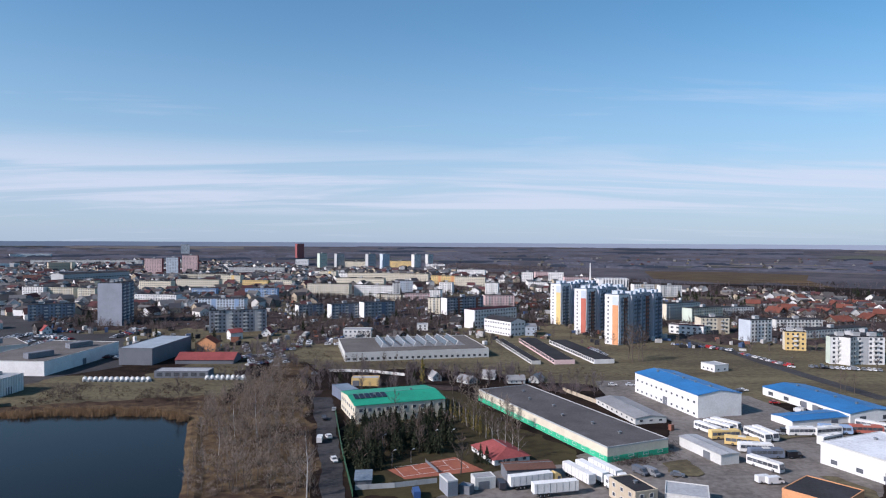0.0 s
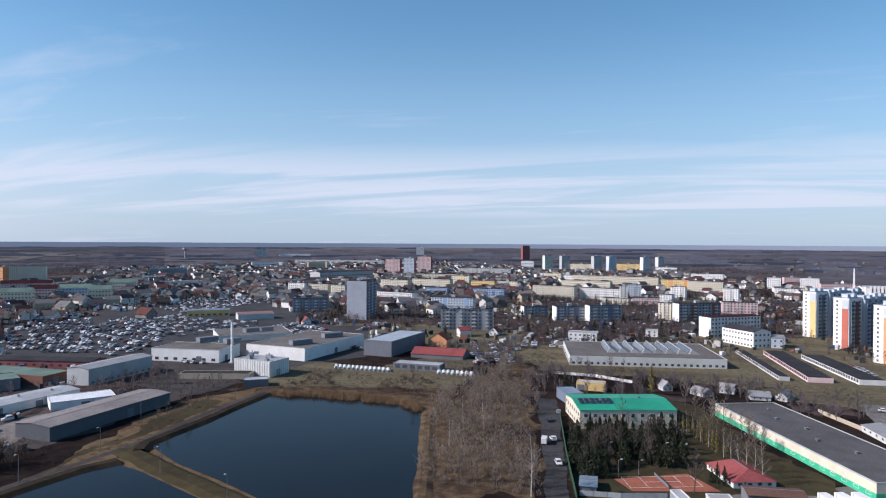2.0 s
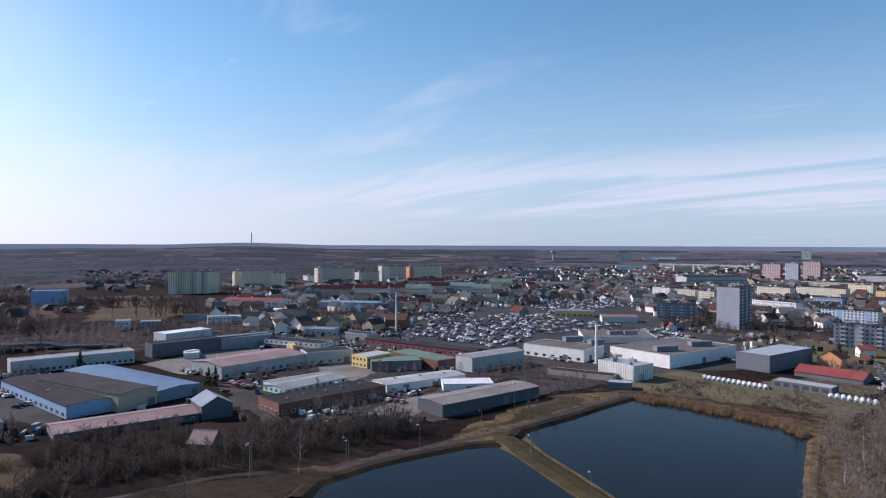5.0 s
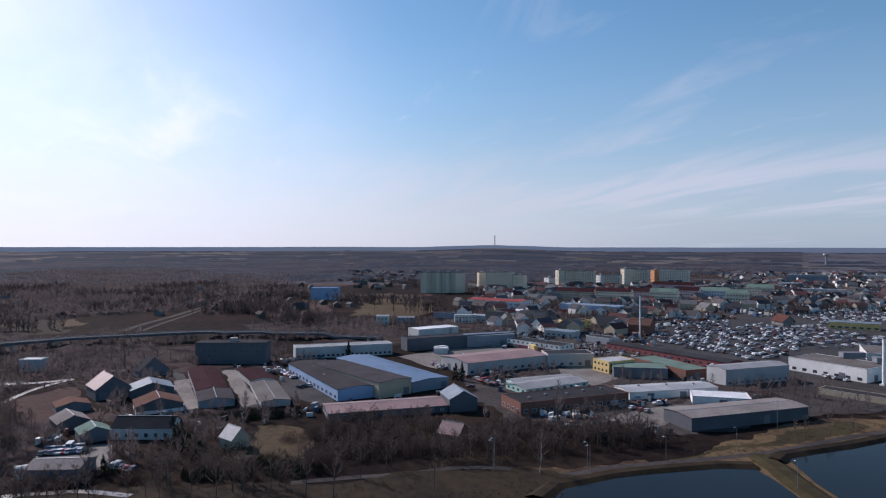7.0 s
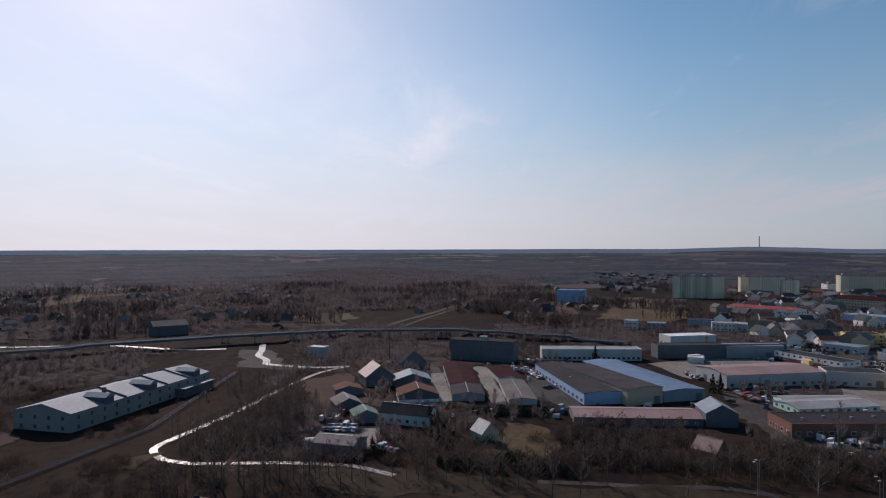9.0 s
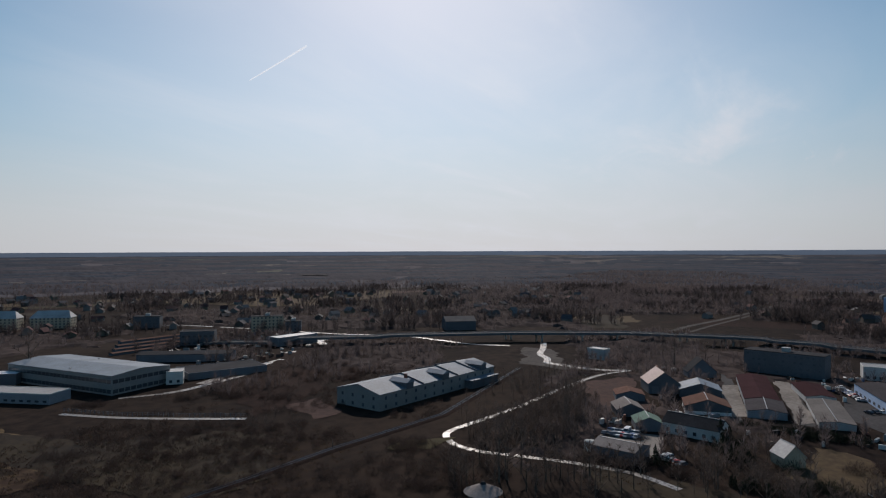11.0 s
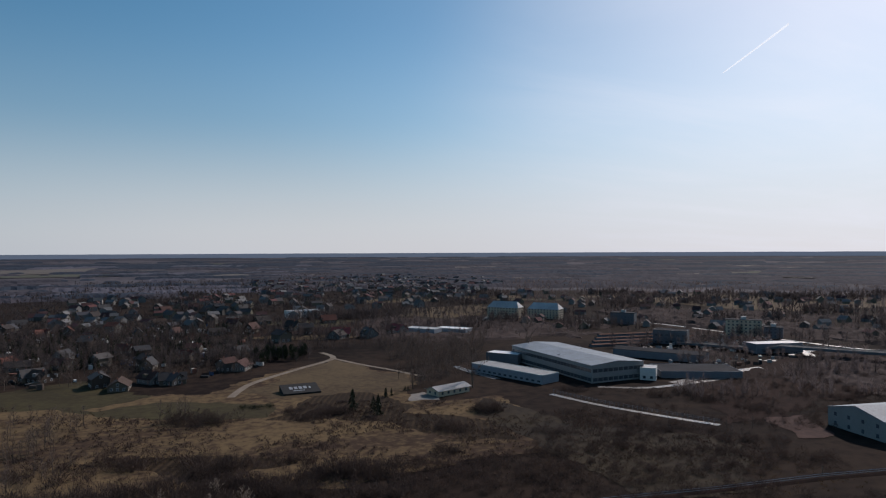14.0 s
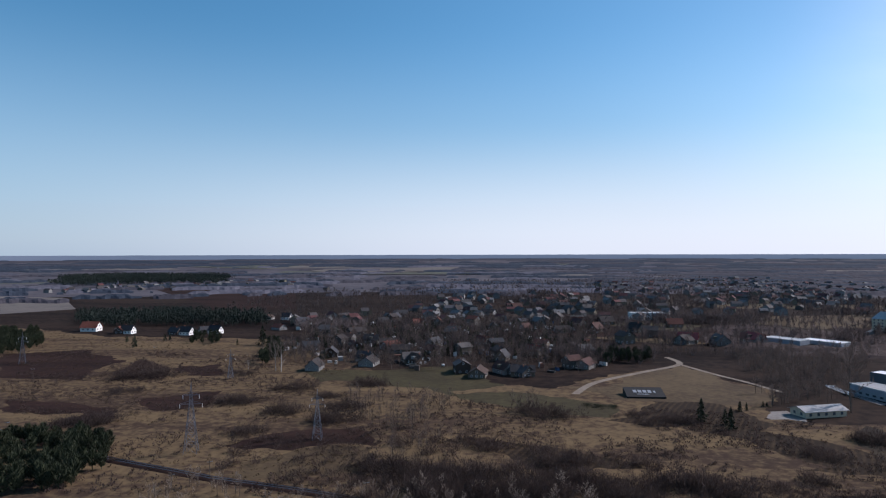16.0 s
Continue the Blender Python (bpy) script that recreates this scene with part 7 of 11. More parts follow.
block(209.5, 1225.4, -11.3, 27.7, 12, 16.9, 6, wall='white', label='white block of flats in the town')
block(236.7, 1167.9, 4.5, 47.3, 12, 11.6, 4, wall='pink', label='pink block of flats in the town')
block(148.8, 1013.5, -12.1, 36.1, 12, 11.6, 4, wall='white', label='white block of flats in the town')
block(62, 1433.2, -10.5, 60.8, 12, 12, 4, wall='white', label='white block of flats in the town')
block(-57.1, 810.8, 3.2, 9.3, 12, 21.7, 8, wall='pale', label='pale block of flats in the town')
block(-547.5, 2524.3, 44.2, 31.2, 14, 59.8, 21, wall='maroon', name='apartment_tower', label='maroon high-rise on the town skyline', balconies=False)
block(-330.1, 1805.6, 39.1, 22.5, 14, 38.7, 14, wall='green', name='apartment_tower', label='green high-rise on the town skyline', balconies=False)
block(-289.6, 1846.8, 39.3, 24.4, 14, 37.4, 13, wall='grey', name='apartment_tower', label='grey high-rise on the town skyline', balconies=False)
block(-188.9, 1722.2, 38.7, 22.9, 14, 39.5, 14, wall='grey', name='apartment_tower', label='grey high-rise on the town skyline', balconies=False)
block(-155.3, 1758.6, 38.9, 22.1, 14, 39, 14, wall='paleblue', name='apartment_tower', label='paleblue high-rise on the town skyline', balconies=False)
block(-74.7, 1837.5, 39.1, 22.6, 14, 36.5, 13, wall='pale', name='apartment_tower', label='pale high-rise on the town skyline', balconies=False)
block(-43.4, 2086.4, 40.1, 20.9, 14, 31.9, 11, wall='pale', name='apartment_tower', label='pale high-rise on the town skyline', balconies=False)
hall(-415.8, 1950.3, 7.7, 36.5, 20, 17.9, wall='white', roof='white', name='white_centre', label='low white centre building', windows=(2, 5, 3, 1.5, (0,)))
block(-590, 1350.2, 5.4, 33.4, 13, 35.1, 12, wall='pink', end='maroon', name='apartment_tower', label='pink high-rise with dark red end walls', balconies=False)
block(-533.5, 1307, 5.2, 22.7, 13, 38.5, 13, wall='paleblue', end='maroon', name='apartment_tower', label='paleblue high-rise with dark red end walls', balconies=False)
block(-558.3, 1462, 5.9, 32.5, 13, 39.1, 14, wall='pink', end='maroon', name='apartment_tower', label='pink high-rise with dark red end walls', balconies=False)
block(-1133.6, 2906.7, 21.3, 35.3, 16, 40.9, 14, wall='white', name='apartment_tower', label='white high-rise on the skyline', balconies=False)
block(-480.4, 780.8, -8.9, 27.4, 12, 16.7, 6, wall='white', label='white block of flats in the town', end='white')
block(-449.7, 782.5, -8.9, 35.4, 12, 16.1, 6, wall='cream', label='cream block of flats in the town')
block(-410.8, 768.3, -8.9, 22, 12, 16.1, 6, wall='cream', label='cream block of flats in the town')
block(-313.6, 728.1, -9.1, 49.2, 12, 12.8, 4, wall='white', label='white block of flats in the town')
block(-398.8, 922.6, -8.3, 47, 12, 15.8, 6, wall='cream', label='cream block of flats in the town')
block(-358.8, 973.8, -8.1, 66.2, 12, 14.9, 5, wall='cream', label='cream block of flats in the town')
block(-337.8, 1058.9, -7.8, 32.5, 12, 17, 6, wall='cream', label='cream block of flats in the town', accent='yellow')
block(-283.6, 1005.4, -8, 39.6, 12, 12.3, 4, wall='yellow', label='yellow block of flats in the town')
block(-245.8, 1008, -8, 36.1, 12, 12.3, 4, wall='cream', label='cream block of flats in the town')
block(-297.2, 825.9, 3.3, 29.4, 12, 12.6, 4, wall='blue', label='blue block of flats in the town')
block(-227.1, 829.9, 3.3, 39.7, 12, 12.7, 4, wall='blue', label='blue block of flats in the town')
block(-456.4, 1242.3, 5, 106.3, 12, 9.5, 3, wall='cream', label='cream block of flats in the town')
block(-406, 1442.4, 5.7, 118.7, 12, 14.8, 5, wall='pale', label='pale block of flats in the town')
block(-1044.9, 1943.4, 8.1, 307.3, 12, 13.3, 5, wall='pale', label='pale block of flats in the town')
block(-534.5, 998.8, -8, 25.8, 12, 10.7, 4, wall='cream', label='cream block of flats in the town')
block(-905.3, 1578.2, -5.5, 48.5, 12, 19.3, 7, wall='cream', label='cream block of flats in the town')
block(-717.1, 1164.4, 4.7, 38.2, 12, 9.8, 3, wall='brick', label='brick block of flats in the town')
block(-398.8, 1388.6, 5.5, 119.4, 12, 5.3, 2, wall='maroon', label='maroon block of flats in the town')
block(-226.4, 681.4, 2.7, 46.4, 16, 12.9, 5, wall='paleblue', accent='blue', label='blue and white school block with a dark roof', balconies=False)
hall(-595.4, 1120.8, 65.8, 125.3, 30, 16.3, wall='grey', roof='tar', pitch=8, name='long_hall', label='long hall with a dark roof', windows=(2, 5, 3, 1.6, (0, 1)))
hall(-1536.7, 2486.8, 23.4, 110, 40, 10.2, wall='white', roof='white', name='far_store', label='large white store far off')
hall(-1074.6, 1640.7, 6.8, 32.1, 30, 12.5, wall='pale', roof='light', name='far_store', label='pale store far off')
# long sides navy as the shaded face, ends lighter as the sunlit one
block(-280.4, 567.1, 98.6, 32, 19, 36, 13, wall='navy', end='cool', accent='slate', name='apartment_tower', label='grey-blue eleven-storey tower of flats', huts=3)
# these two also have the long sides darkened as shade, ends pale
block(-352.7, 595.8, 30.4, 36.3, 12, 14.3, 5, wall='steelblue', end='paleblue', accent='navy', label='pale blue block of flats', huts=2)
block(-161.4, 521.3, 18.4, 43, 1.3, 17.4, 6, wall='slate', end='white', accent='grey', label='long block with shade-dark blue-grey sides and white end walls', huts=3)
hall(-175.6, 406.1, -3.5, 19.9, 51.1, 9.5, wall='dark', roof='steel', name='grey_hall', label='grey sheet-metal hall with a pale roof', doors=2, vents=0)
hall(-139.1, 392.7, 1.5, 33.7, 16, 2.4, wall='dark', roof='red', pitch=22, name='restaurant', label='low restaurant with a broad red roof')
hall(-153.6, 431.9, 1.7, 13.3, 10, 5.3, wall='orange', roof='brick', pitch=32, axis='y', name='orange_house', label='orange house with a brick-red roof', windows=(1, 3, 1.2, 1.2, (0, 1)))
put_house(-152.8, 485.2, 38, 0.9, roof='red', wall='white', label='white house with a red roof')
put_house(-132.9, 501.6, 91, 0.9, roof='red', wall='white', label='white house with a red roof')
put_house(-305.7, 506.6, 144, 0.9, roof='red', wall='white', label='white house with a red roof')
for k in range(13):
    tent(-183 + 2.7 * k, 337.7 + 0.05 * k, 28, 7.5, 1.3, 'pale arched market stall in a row')
for k in range(8):
    tent(-122.5 + 2.7 * k, 344 + 0.03 * k, 21, 7.5, 1.3, 'pale arched market stall in a row')
hall(-136.9, 350, 1.4, 27.7, 10, 3.4, wall='dark', roof='light', name='open_shed', label='low open shed with a pale roof', windows=(1, 4, 3, 2, (0,)))
hall(-229.2, 384.1, 85.9, 70.2, 43.9, 7.6, wall='white', roof='dun', name='supermarket', label='long white supermarket with a flat grey roof', doors=2)
hall(-278, 334.1, 99.7, 26.3, 43.7, 7.3, wall='white', roof='dun', name='supermarket_wing', label='white supermarket wing with a flat roof', doors=2, windows=(1, 6, 2.5, 1.6, (3,)))
hall(-302, 424.8, 44, 52.7, 40, 4.2, wall='pale', roof='dun', name='store_hall', label='rear part of the white supermarket')
roof_box(-221.4, 361.9, 7.8, 61.5, 14, 5, 3)
roof_box(-218.4, 396.7, 7.8, 58.8, 14, 5, 3)
roof_box(-283.7, 398.8, 7.8, 65.4, 12, 5, 3)
roof_box(-283, 350.1, 7.8, 68.9, 13, 5, 3)
roof_box(-264.4, 350.7, 7.8, 67, 10, 5, 3)
roof_box(-277, 405.6, 7.8, 64.3, 10, 5, 3)
boiler_house(-213, 308.3, 85.1, 16.2, 24.2, 8.1)
chimney(-247.1, 327.8, 24.9, 0.9, 'slim white boiler chimney')
patch('car_park', [(-301.8, 266.3), (-457.2, 421.3), (-555.3, 640.6), (-500.2, 708.5), (-375.9, 598.4), (-288.7, 501.4), (-247.2, 511), (-181.7, 375.9), (-209.6, 333.9), (-288.6, 308.7)], 'asphalt', 'asphalt car park of the supermarket and market', 'car park')
patch('market_ground', [(-420, 308.1), (-478.5, 358.7), (-521.1, 426), (-525.4, 484), (-555.3, 640.6), (-316.3, 354), (-307.5, 283.4)], 'asphalt', 'asphalt ground of the car market', 'car park')
car_field([(-356.7, 324), (-464.6, 415.7), (-482, 485.4), (-409, 457.7), (-339.1, 368.2), (-316.9, 312.2)], 6.2, 73, 109, 'dense rows of parked cars on the market ground', 0.5)
car_field([(-420, 308.1), (-478.5, 358.7), (-521.1, 426), (-506.5, 466.7), (-353.9, 326.1), (-363.1, 319.3)], 6.2, 110, 110, 'dense rows of parked cars on the market ground', 0.5)
car_field([(-544, 581.6), (-560.3, 661.5), (-512.1, 725.3), (-447.9, 677.8), (-460, 606), (-461.7, 532.7)], 6.2, 147, 111, 'dense rows of parked cars on the market ground', 0.5)
car_field([(-453.4, 449.9), (-463.9, 531.1), (-423.6, 500.1), (-345.4, 505.8), (-331.7, 447.7), (-354.9, 391.2)], 6.2, 4, 112, 'dense rows of parked cars on the market ground', 0.5)
car_row(-313.1, 494.3, -266.9, 476, 16)
car_row(-322.8, 522.8, -278, 509.4, 12)
car_row(-275.7, 318.2, -260.7, 320.1, 7)
car_row(-241.8, 482.2, -248.8, 546.4, 16)
car_row(-237.6, 484.9, -241.8, 535.6, 12)
car_row(-124.4, 402.6, -108.7, 411.8, 10)
car_row(-112.8, 378.8, -100.2, 390.8, 9)
car_row(-115.2, 430.4, -97.1, 435.9, 9)
car_row(181.8, 449.2, 193, 439.2, 7)
car_row(192.7, 427.3, 202.3, 380.3, 18, turn=20)
car_row(161.4, 465.2, 186.2, 447.3, 10, turn=15)
car_row(-280.1, 456.9, -264.6, 466.7, 12)
car_row(-281.9, 420.2, -275.4, 430.3, 8)
car_row(-49.9, 275.5, -31.7, 200.2, 3, turn=10)
car_row(100.1, 446.8, 103.1, 417.1, 9)
car_row(212.1, 382.1, 247.8, 371.8, 14)
hall(-426.7, 530.2, 37.3, 38.6, 14, 5.7, wall='yellow', roof='bluegrey', pitch=8, name='market_hall', label='yellow market hall with a blue-grey roof', windows=(1, 5, 3, 1.5, (0,)))
hall(-370.7, 525.2, 44.9, 32.2, 16, 4.9, wall='pale', roof='pink', pitch=12, name='market_hall', label='market hall with curved pale roofs')
put_house(-308.9, 509, 49, 1.0, label='house beside the market')
put_house(-569.8, 735.9, 102, 1.0, label='house beside the market')
put_house(-561.8, 612, 155, 1.0, label='house beside the market')

# workshops west of the ponds
hall(-356.9, 280.4, 13.3, 95.5, 14, 3.8, wall='maroon', roof='tar', pitch=10, name='long_shed', label='very long shed with a dark roof and red-brown wall', windows=(1, 5, 2, 1.2, (0,)))
hall(-318.7, 250.2, 92.5, 17.1, 46.9, 4.4, wall='brick', roof='moss', name='brick_hall', label='red brick hall with a moss-green flat roof', windows=(1, 4, 1.5, 1.2, (0, 1, 3)), doors=1)
hall(-328.6, 219.8, 97.4, 19.5, 13.8, 6.6, wall='yellow', roof='light', name='yellow_office', label='yellow two-storey office with a pale roof', windows=(2, 3, 1.4, 1.3, (0, 1, 3)))
hall(-312.9, 225.3, 60.9, 28.6, 18, 5.3, wall='dark', roof='moss', name='green_store', label='low store with a dark green roof')
hall(-268.1, 208.7, 84.7, 47.4, 15.2, 3.6, wall='white', roof='light', pitch=6, axis='x', name='white_workshop', label='long white workshop with a pale sheet roof', doors=3, vents=3)
hall(-246.5, 222, 55.2, 25.1, 14.5, 3.3, wall='white', roof='white', name='white_roof_hall', label='low hall with a bright white roof', doors=1)
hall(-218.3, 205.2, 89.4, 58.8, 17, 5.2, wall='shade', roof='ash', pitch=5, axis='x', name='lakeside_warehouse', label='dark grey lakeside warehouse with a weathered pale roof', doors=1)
hall(-264, 151, 92.6, 55.7, 18, 5.2, wall='brick', roof='tar', name='brick_workshop', label='long brick workshop with a black tar roof', windows=(1, 4, 2, 1.6, (0, 1, 3)), vents=5)
hall(-300, 161.1, 100.3, 39.3, 17.1, 2.6, wall='mint', roof='grey', pitch=8, axis='x', name='mint_workshop', label='pale mint workshop with a grey sheet roof', windows=(1, 4, 1.6, 1.2, (0, 1, 3)))
hall(-315.5, 165.4, 93.3, 36.6, 9.5, 1.6, wall='mint', roof='grey', pitch=10, axis='x', name='mint_workshop', label='pale mint workshop with a weathered roof')
hall(-362.5, 159.1, 101.2, 56.4, 29.2, 6.6, wall='grey', roof='pink', pitch=6, axis='x', name='pink_roof_hall', label='long hall with a faded pink roof', windows=(1, 5, 2, 1.4, (0, 1, 3)), doors=2)
hall(-355.6, 204.8, 76.2, 28.6, 15, 7.3, wall='grey', roof='tar', name='grey_workshop', label='grey workshop with a flat dark roof', windows=(1, 5, 2, 1.5, (0,)), doors=2)
hall(-445.8, 189.8, 91.3, 37.4, 16, 7.7, wall='slate', roof='bluegrey', pitch=6, name='grey_workshop', label='blue-grey workshop with a dull roof', doors=2)
hall(-416.5, 217.4, 112.5, 15.2, 48.4, 5, wall='white', roof='tar', stripe='maroon', name='red_white_depot', label='depot with red and white walls and a dark roof', windows=(2, 4, 1.6, 1.1, (0, 1, 3)))
hall(-518.2, 306, 81.9, 24.7, 16.3, 6.1, wall='yellow', roof='tar', name='yellow_depot', label='yellow depot building with a flat dark roof', windows=(2, 4, 1.6, 1.2, (0, 1)))
hall(-619.3, 387.4, 37.3, 64.7, 25, 8.9, wall='blue', roof='bluegrey', name='blue_store', label='blue and red store with a grey roof', stripe='red', windows=(1, 6, 3, 2, (0,)))
hall(-708.8, 318.1, 37.3, 71.3, 28, 9, wall='white', roof='red', pitch=8, name='red_roof_hall', label='white hall with a red sheet roof', windows=(2, 5, 2, 1.3, (0, 1)))
hall(-619.7, 307.2, 37.1, 20.3, 14, 5.1, wall='white', roof='white', pitch=10, name='white_shop', label='small white shop with a pale roof')
hall(-470.5, 266.5, 36.6, 23.6, 14, 4.2, wall='grey', roof='bluegrey', name='low_workshop', label='low grey-blue workshop with flat roof', windows=(1, 4, 2, 1.2, (0,)))
hall(-427, 275.4, 20.2, 20.7, 12, 4.5, wall='grey', roof='tar', name='low_workshop', label='low workshop with a dark roof')
hall(-589, 243.7, 36.8, 19.9, 14, 5.7, wall='paleblue', roof='grey', name='low_workshop', label='low pale workshop with flat roof', windows=(1, 4, 2, 1.2, (0,)))
hall(-464.3, 337.1, 36.8, 18.3, 14, 7.2, wall='brick', roof='brown', pitch=35, name='brown_house', label='brown-roofed house beside the market')
hall(-228.2, 290.1, 19.4, 37, 9, 2.6, wall='tan', roof='tar', name='ruined_shed', label='low ruined shed with a dark roof')
hall(-280.1, 271, 90.5, 42.6, 14, 8.3, wall='grey', roof='grey', pitch=8, name='long_shed', label='long grey shed with dull sheet roof', windows=(1, 4, 1.5, 1, (0,)))
hall(-197.6, 281.2, 36.1, 11.8, 8, 3.3, wall='dark', roof='light', name='small_shed', label='small sheds by the pond')
chimney(-436.8, 315.8, 33.8, 0.7, 'tall slim white mast beside the market')
block(-1013.8, 423, -11.6, 19.7, 13, 28.2, 10, wall='cream', accent='tan', name='apartment_tower', label='cream high-rise slab at the town edge', balconies=False)
block(-988.9, 430.9, 38.3, 18.9, 13, 29.4, 10, wall='cream', accent='', name='apartment_tower', label='cream high-rise slab at the town edge', balconies=False)
block(-970, 445.8, 38.3, 27.8, 13, 30.5, 11, wall='cream', accent='', name='apartment_tower', label='cream high-rise slab at the town edge', balconies=False)
block(-950.5, 461.2, 38.3, 18.7, 13, 26.7, 9, wall='cream', accent='', name='apartment_tower', label='cream high-rise slab at the town edge', balconies=False)
block(-1050.2, 590.2, -11, 20, 13, 29, 10, wall='cream', accent='tan', name='apartment_tower', label='cream high-rise slab at the town edge', balconies=False)
block(-1021.7, 613.2, 39, 53.2, 13, 29, 10, wall='cream', accent='tan', name='apartment_tower', label='cream high-rise slab at the town edge', balconies=False)
block(-1097.8, 594, -0.9, 18.9, 13, 13.6, 5, wall='white', accent='', name='apartment_tower', label='white high-rise slab at the town edge', balconies=False)
block(-1021.7, 655.9, -0.9, 16.7, 13, 21, 7, wall='white', accent='', name='apartment_tower', label='white high-rise slab at the town edge', balconies=False)
block(-1004.5, 669.8, 39.1, 27.6, 13, 22.3, 8, wall='cream', accent='', name='apartment_tower', label='cream high-rise slab at the town edge', balconies=False)
block(-1049.4, 727.1, -10.6, 16.9, 13, 30.1, 11, wall='cream', accent='', name='apartment_tower', label='cream high-rise slab at the town edge', balconies=False)
block(-1063.5, 767.5, 39.5, 35, 13, 27.9, 10, wall='cream', accent='', name='apartment_tower', label='cream high-rise slab at the town edge', balconies=False)
block(-1075.6, 813.2, -10.3, 16.3, 13, 26.4, 9, wall='orange', accent='', name='apartment_tower', label='orange high-rise slab at the town edge', balconies=False)
block(-1048.3, 835.8, 39.7, 54.8, 13, 27.9, 10, wall='cream', accent='', name='apartment_tower', label='cream high-rise slab at the town edge', balconies=False)
hall(-765.9, 453, 37.9, 52.7, 14, 12.9, wall='tan', roof='maroon', pitch=32, name='steep_roof_flats', label='tan flats with steep maroon roofs', windows=(4, 3.2, 1.6, 1.4, (0, 1, 3)), category='building')
hall(-724.4, 485.3, 37.9, 44.6, 14, 14.5, wall='cream', roof='maroon', pitch=32, name='steep_roof_flats', label='cream flats with steep maroon roofs', windows=(4, 3.2, 1.6, 1.4, (0, 1, 3)), category='building')
hall(-743.6, 537.1, 38.1, 30.8, 14, 12.5, wall='pink', roof='maroon', pitch=32, name='steep_roof_flats', label='pink flats with steep maroon roofs', windows=(4, 3.2, 1.6, 1.4, (0, 1, 3)), category='building')
hall(-680.9, 528.2, 37.9, 33.3, 14, 15.7, wall='cream', roof='moss', pitch=32, name='steep_roof_flats', label='cream flats with steep moss roofs', windows=(4, 3.2, 1.6, 1.4, (0, 1, 3)), category='building')
hall(-713.7, 592.1, 38.2, 26.8, 14, 14.3, wall='pink', roof='maroon', pitch=32, name='steep_roof_flats', label='pink flats with steep maroon roofs', windows=(4, 3.2, 1.6, 1.4, (0, 1, 3)), category='building')
hall(-701.5, 623.7, 38.2, 35.7, 14, 13.9, wall='paleblue', roof='moss', pitch=32, name='steep_roof_flats', label='paleblue flats with steep moss roofs', windows=(4, 3.2, 1.6, 1.4, (0, 1, 3)), category='building')
hall(-623, 587.2, 37.9, 23.7, 14, 16.6, wall='cream', roof='moss', pitch=32, name='steep_roof_flats', label='cream flats with steep moss roofs', windows=(4, 3.2, 1.6, 1.4, (0, 1, 3)), category='building')
hall(-721.6, 719.6, 38.6, 34.1, 14, 15.3, wall='cream', roof='moss', pitch=32, name='steep_roof_flats', label='cream flats with steep moss roofs', windows=(4, 3.2, 1.6, 1.4, (0, 1, 3)), category='building')
hall(-834.4, 664.6, 38.7, 61.3, 14, 13.6, wall='pink', roof='maroon', pitch=32, name='steep_roof_flats', label='pink flats with steep maroon roofs', windows=(4, 3.2, 1.6, 1.4, (0, 1, 3)), category='building')
hall(-868.5, 929, 39.5, 33.4, 14, 10.6, wall='white', roof='grey', name='town_building', label='low white building in the town', windows=(2, 4, 2, 1.3, (0, 1, 3)))
hall(-791.4, 817.2, 39, 44.6, 14, 8.6, wall='white', roof='grey', name='town_building', label='low white building in the town', windows=(2, 4, 2, 1.3, (0, 1, 3)))
hall(-1009.7, 1125.5, 40.4, 74, 14, 14.9, wall='slate', roof='grey', name='town_building', label='low slate building in the town', windows=(2, 4, 2, 1.3, (0, 1, 3)))
hall(-719.4, 833.4, 38.9, 54.1, 14, 10.4, wall='grey', roof='grey', name='town_building', label='low grey building in the town', windows=(2, 4, 2, 1.3, (0, 1, 3)))
hall(-1085.3, 1586.3, 41.9, 74.2, 14, 13.9, wall='white', roof='grey', name='town_building', label='low white building in the town', windows=(2, 4, 2, 1.3, (0, 1, 3)))
hall(-1056.6, 1377, 41.3, 43.2, 14, 9.3, wall='white', roof='grey', name='town_building', label='low white building in the town', windows=(2, 4, 2, 1.3, (0, 1, 3)))
hall(-887, 1525.9, 41.3, 44.4, 14, 19.5, wall='tan', roof='grey', name='town_building', label='low tan building in the town', windows=(2, 4, 2, 1.3, (0, 1, 3)))
hall(-1551.2, 2471.9, 39.8, 119.3, 14, 9.8, wall='white', roof='grey', name='town_building', label='low white building in the town', windows=(2, 4, 2, 1.3, (0, 1, 3)))
hall(-637.4, 1201.7, 39.8, 110, 14, 15.4, wall='dark', roof='grey', name='town_building', label='low dark building in the town', windows=(2, 4, 2, 1.3, (0, 1, 3)))
water_tower(-1777.2, 2069.7, 42.5)
block(-1611.5, 2327.4, 34.7, 46.6, 14, 35.4, 12, wall='pale', name='apartment_tower', label='pale high-rise on the horizon', balconies=False)
lamp_post(-149, 162.7, 280, 8.8)
lamp_post(-114, 149.2, 280, 9)
lamp_post(-183.6, 172.8, 280, 8.6)
lamp_post(-198, 87.1, 280, 9.1)
lamp_post(-186.3, 114.7, 280, 8.5)
lamp_post(-183.3, 142.9, 280, 8.4)
lamp_post(-204.3, 212.4, 280, 10.4)
lamp_post(-194.6, 85.1, 280, 9.6)
lamp_post(-181.4, 112.6, 280, 9)

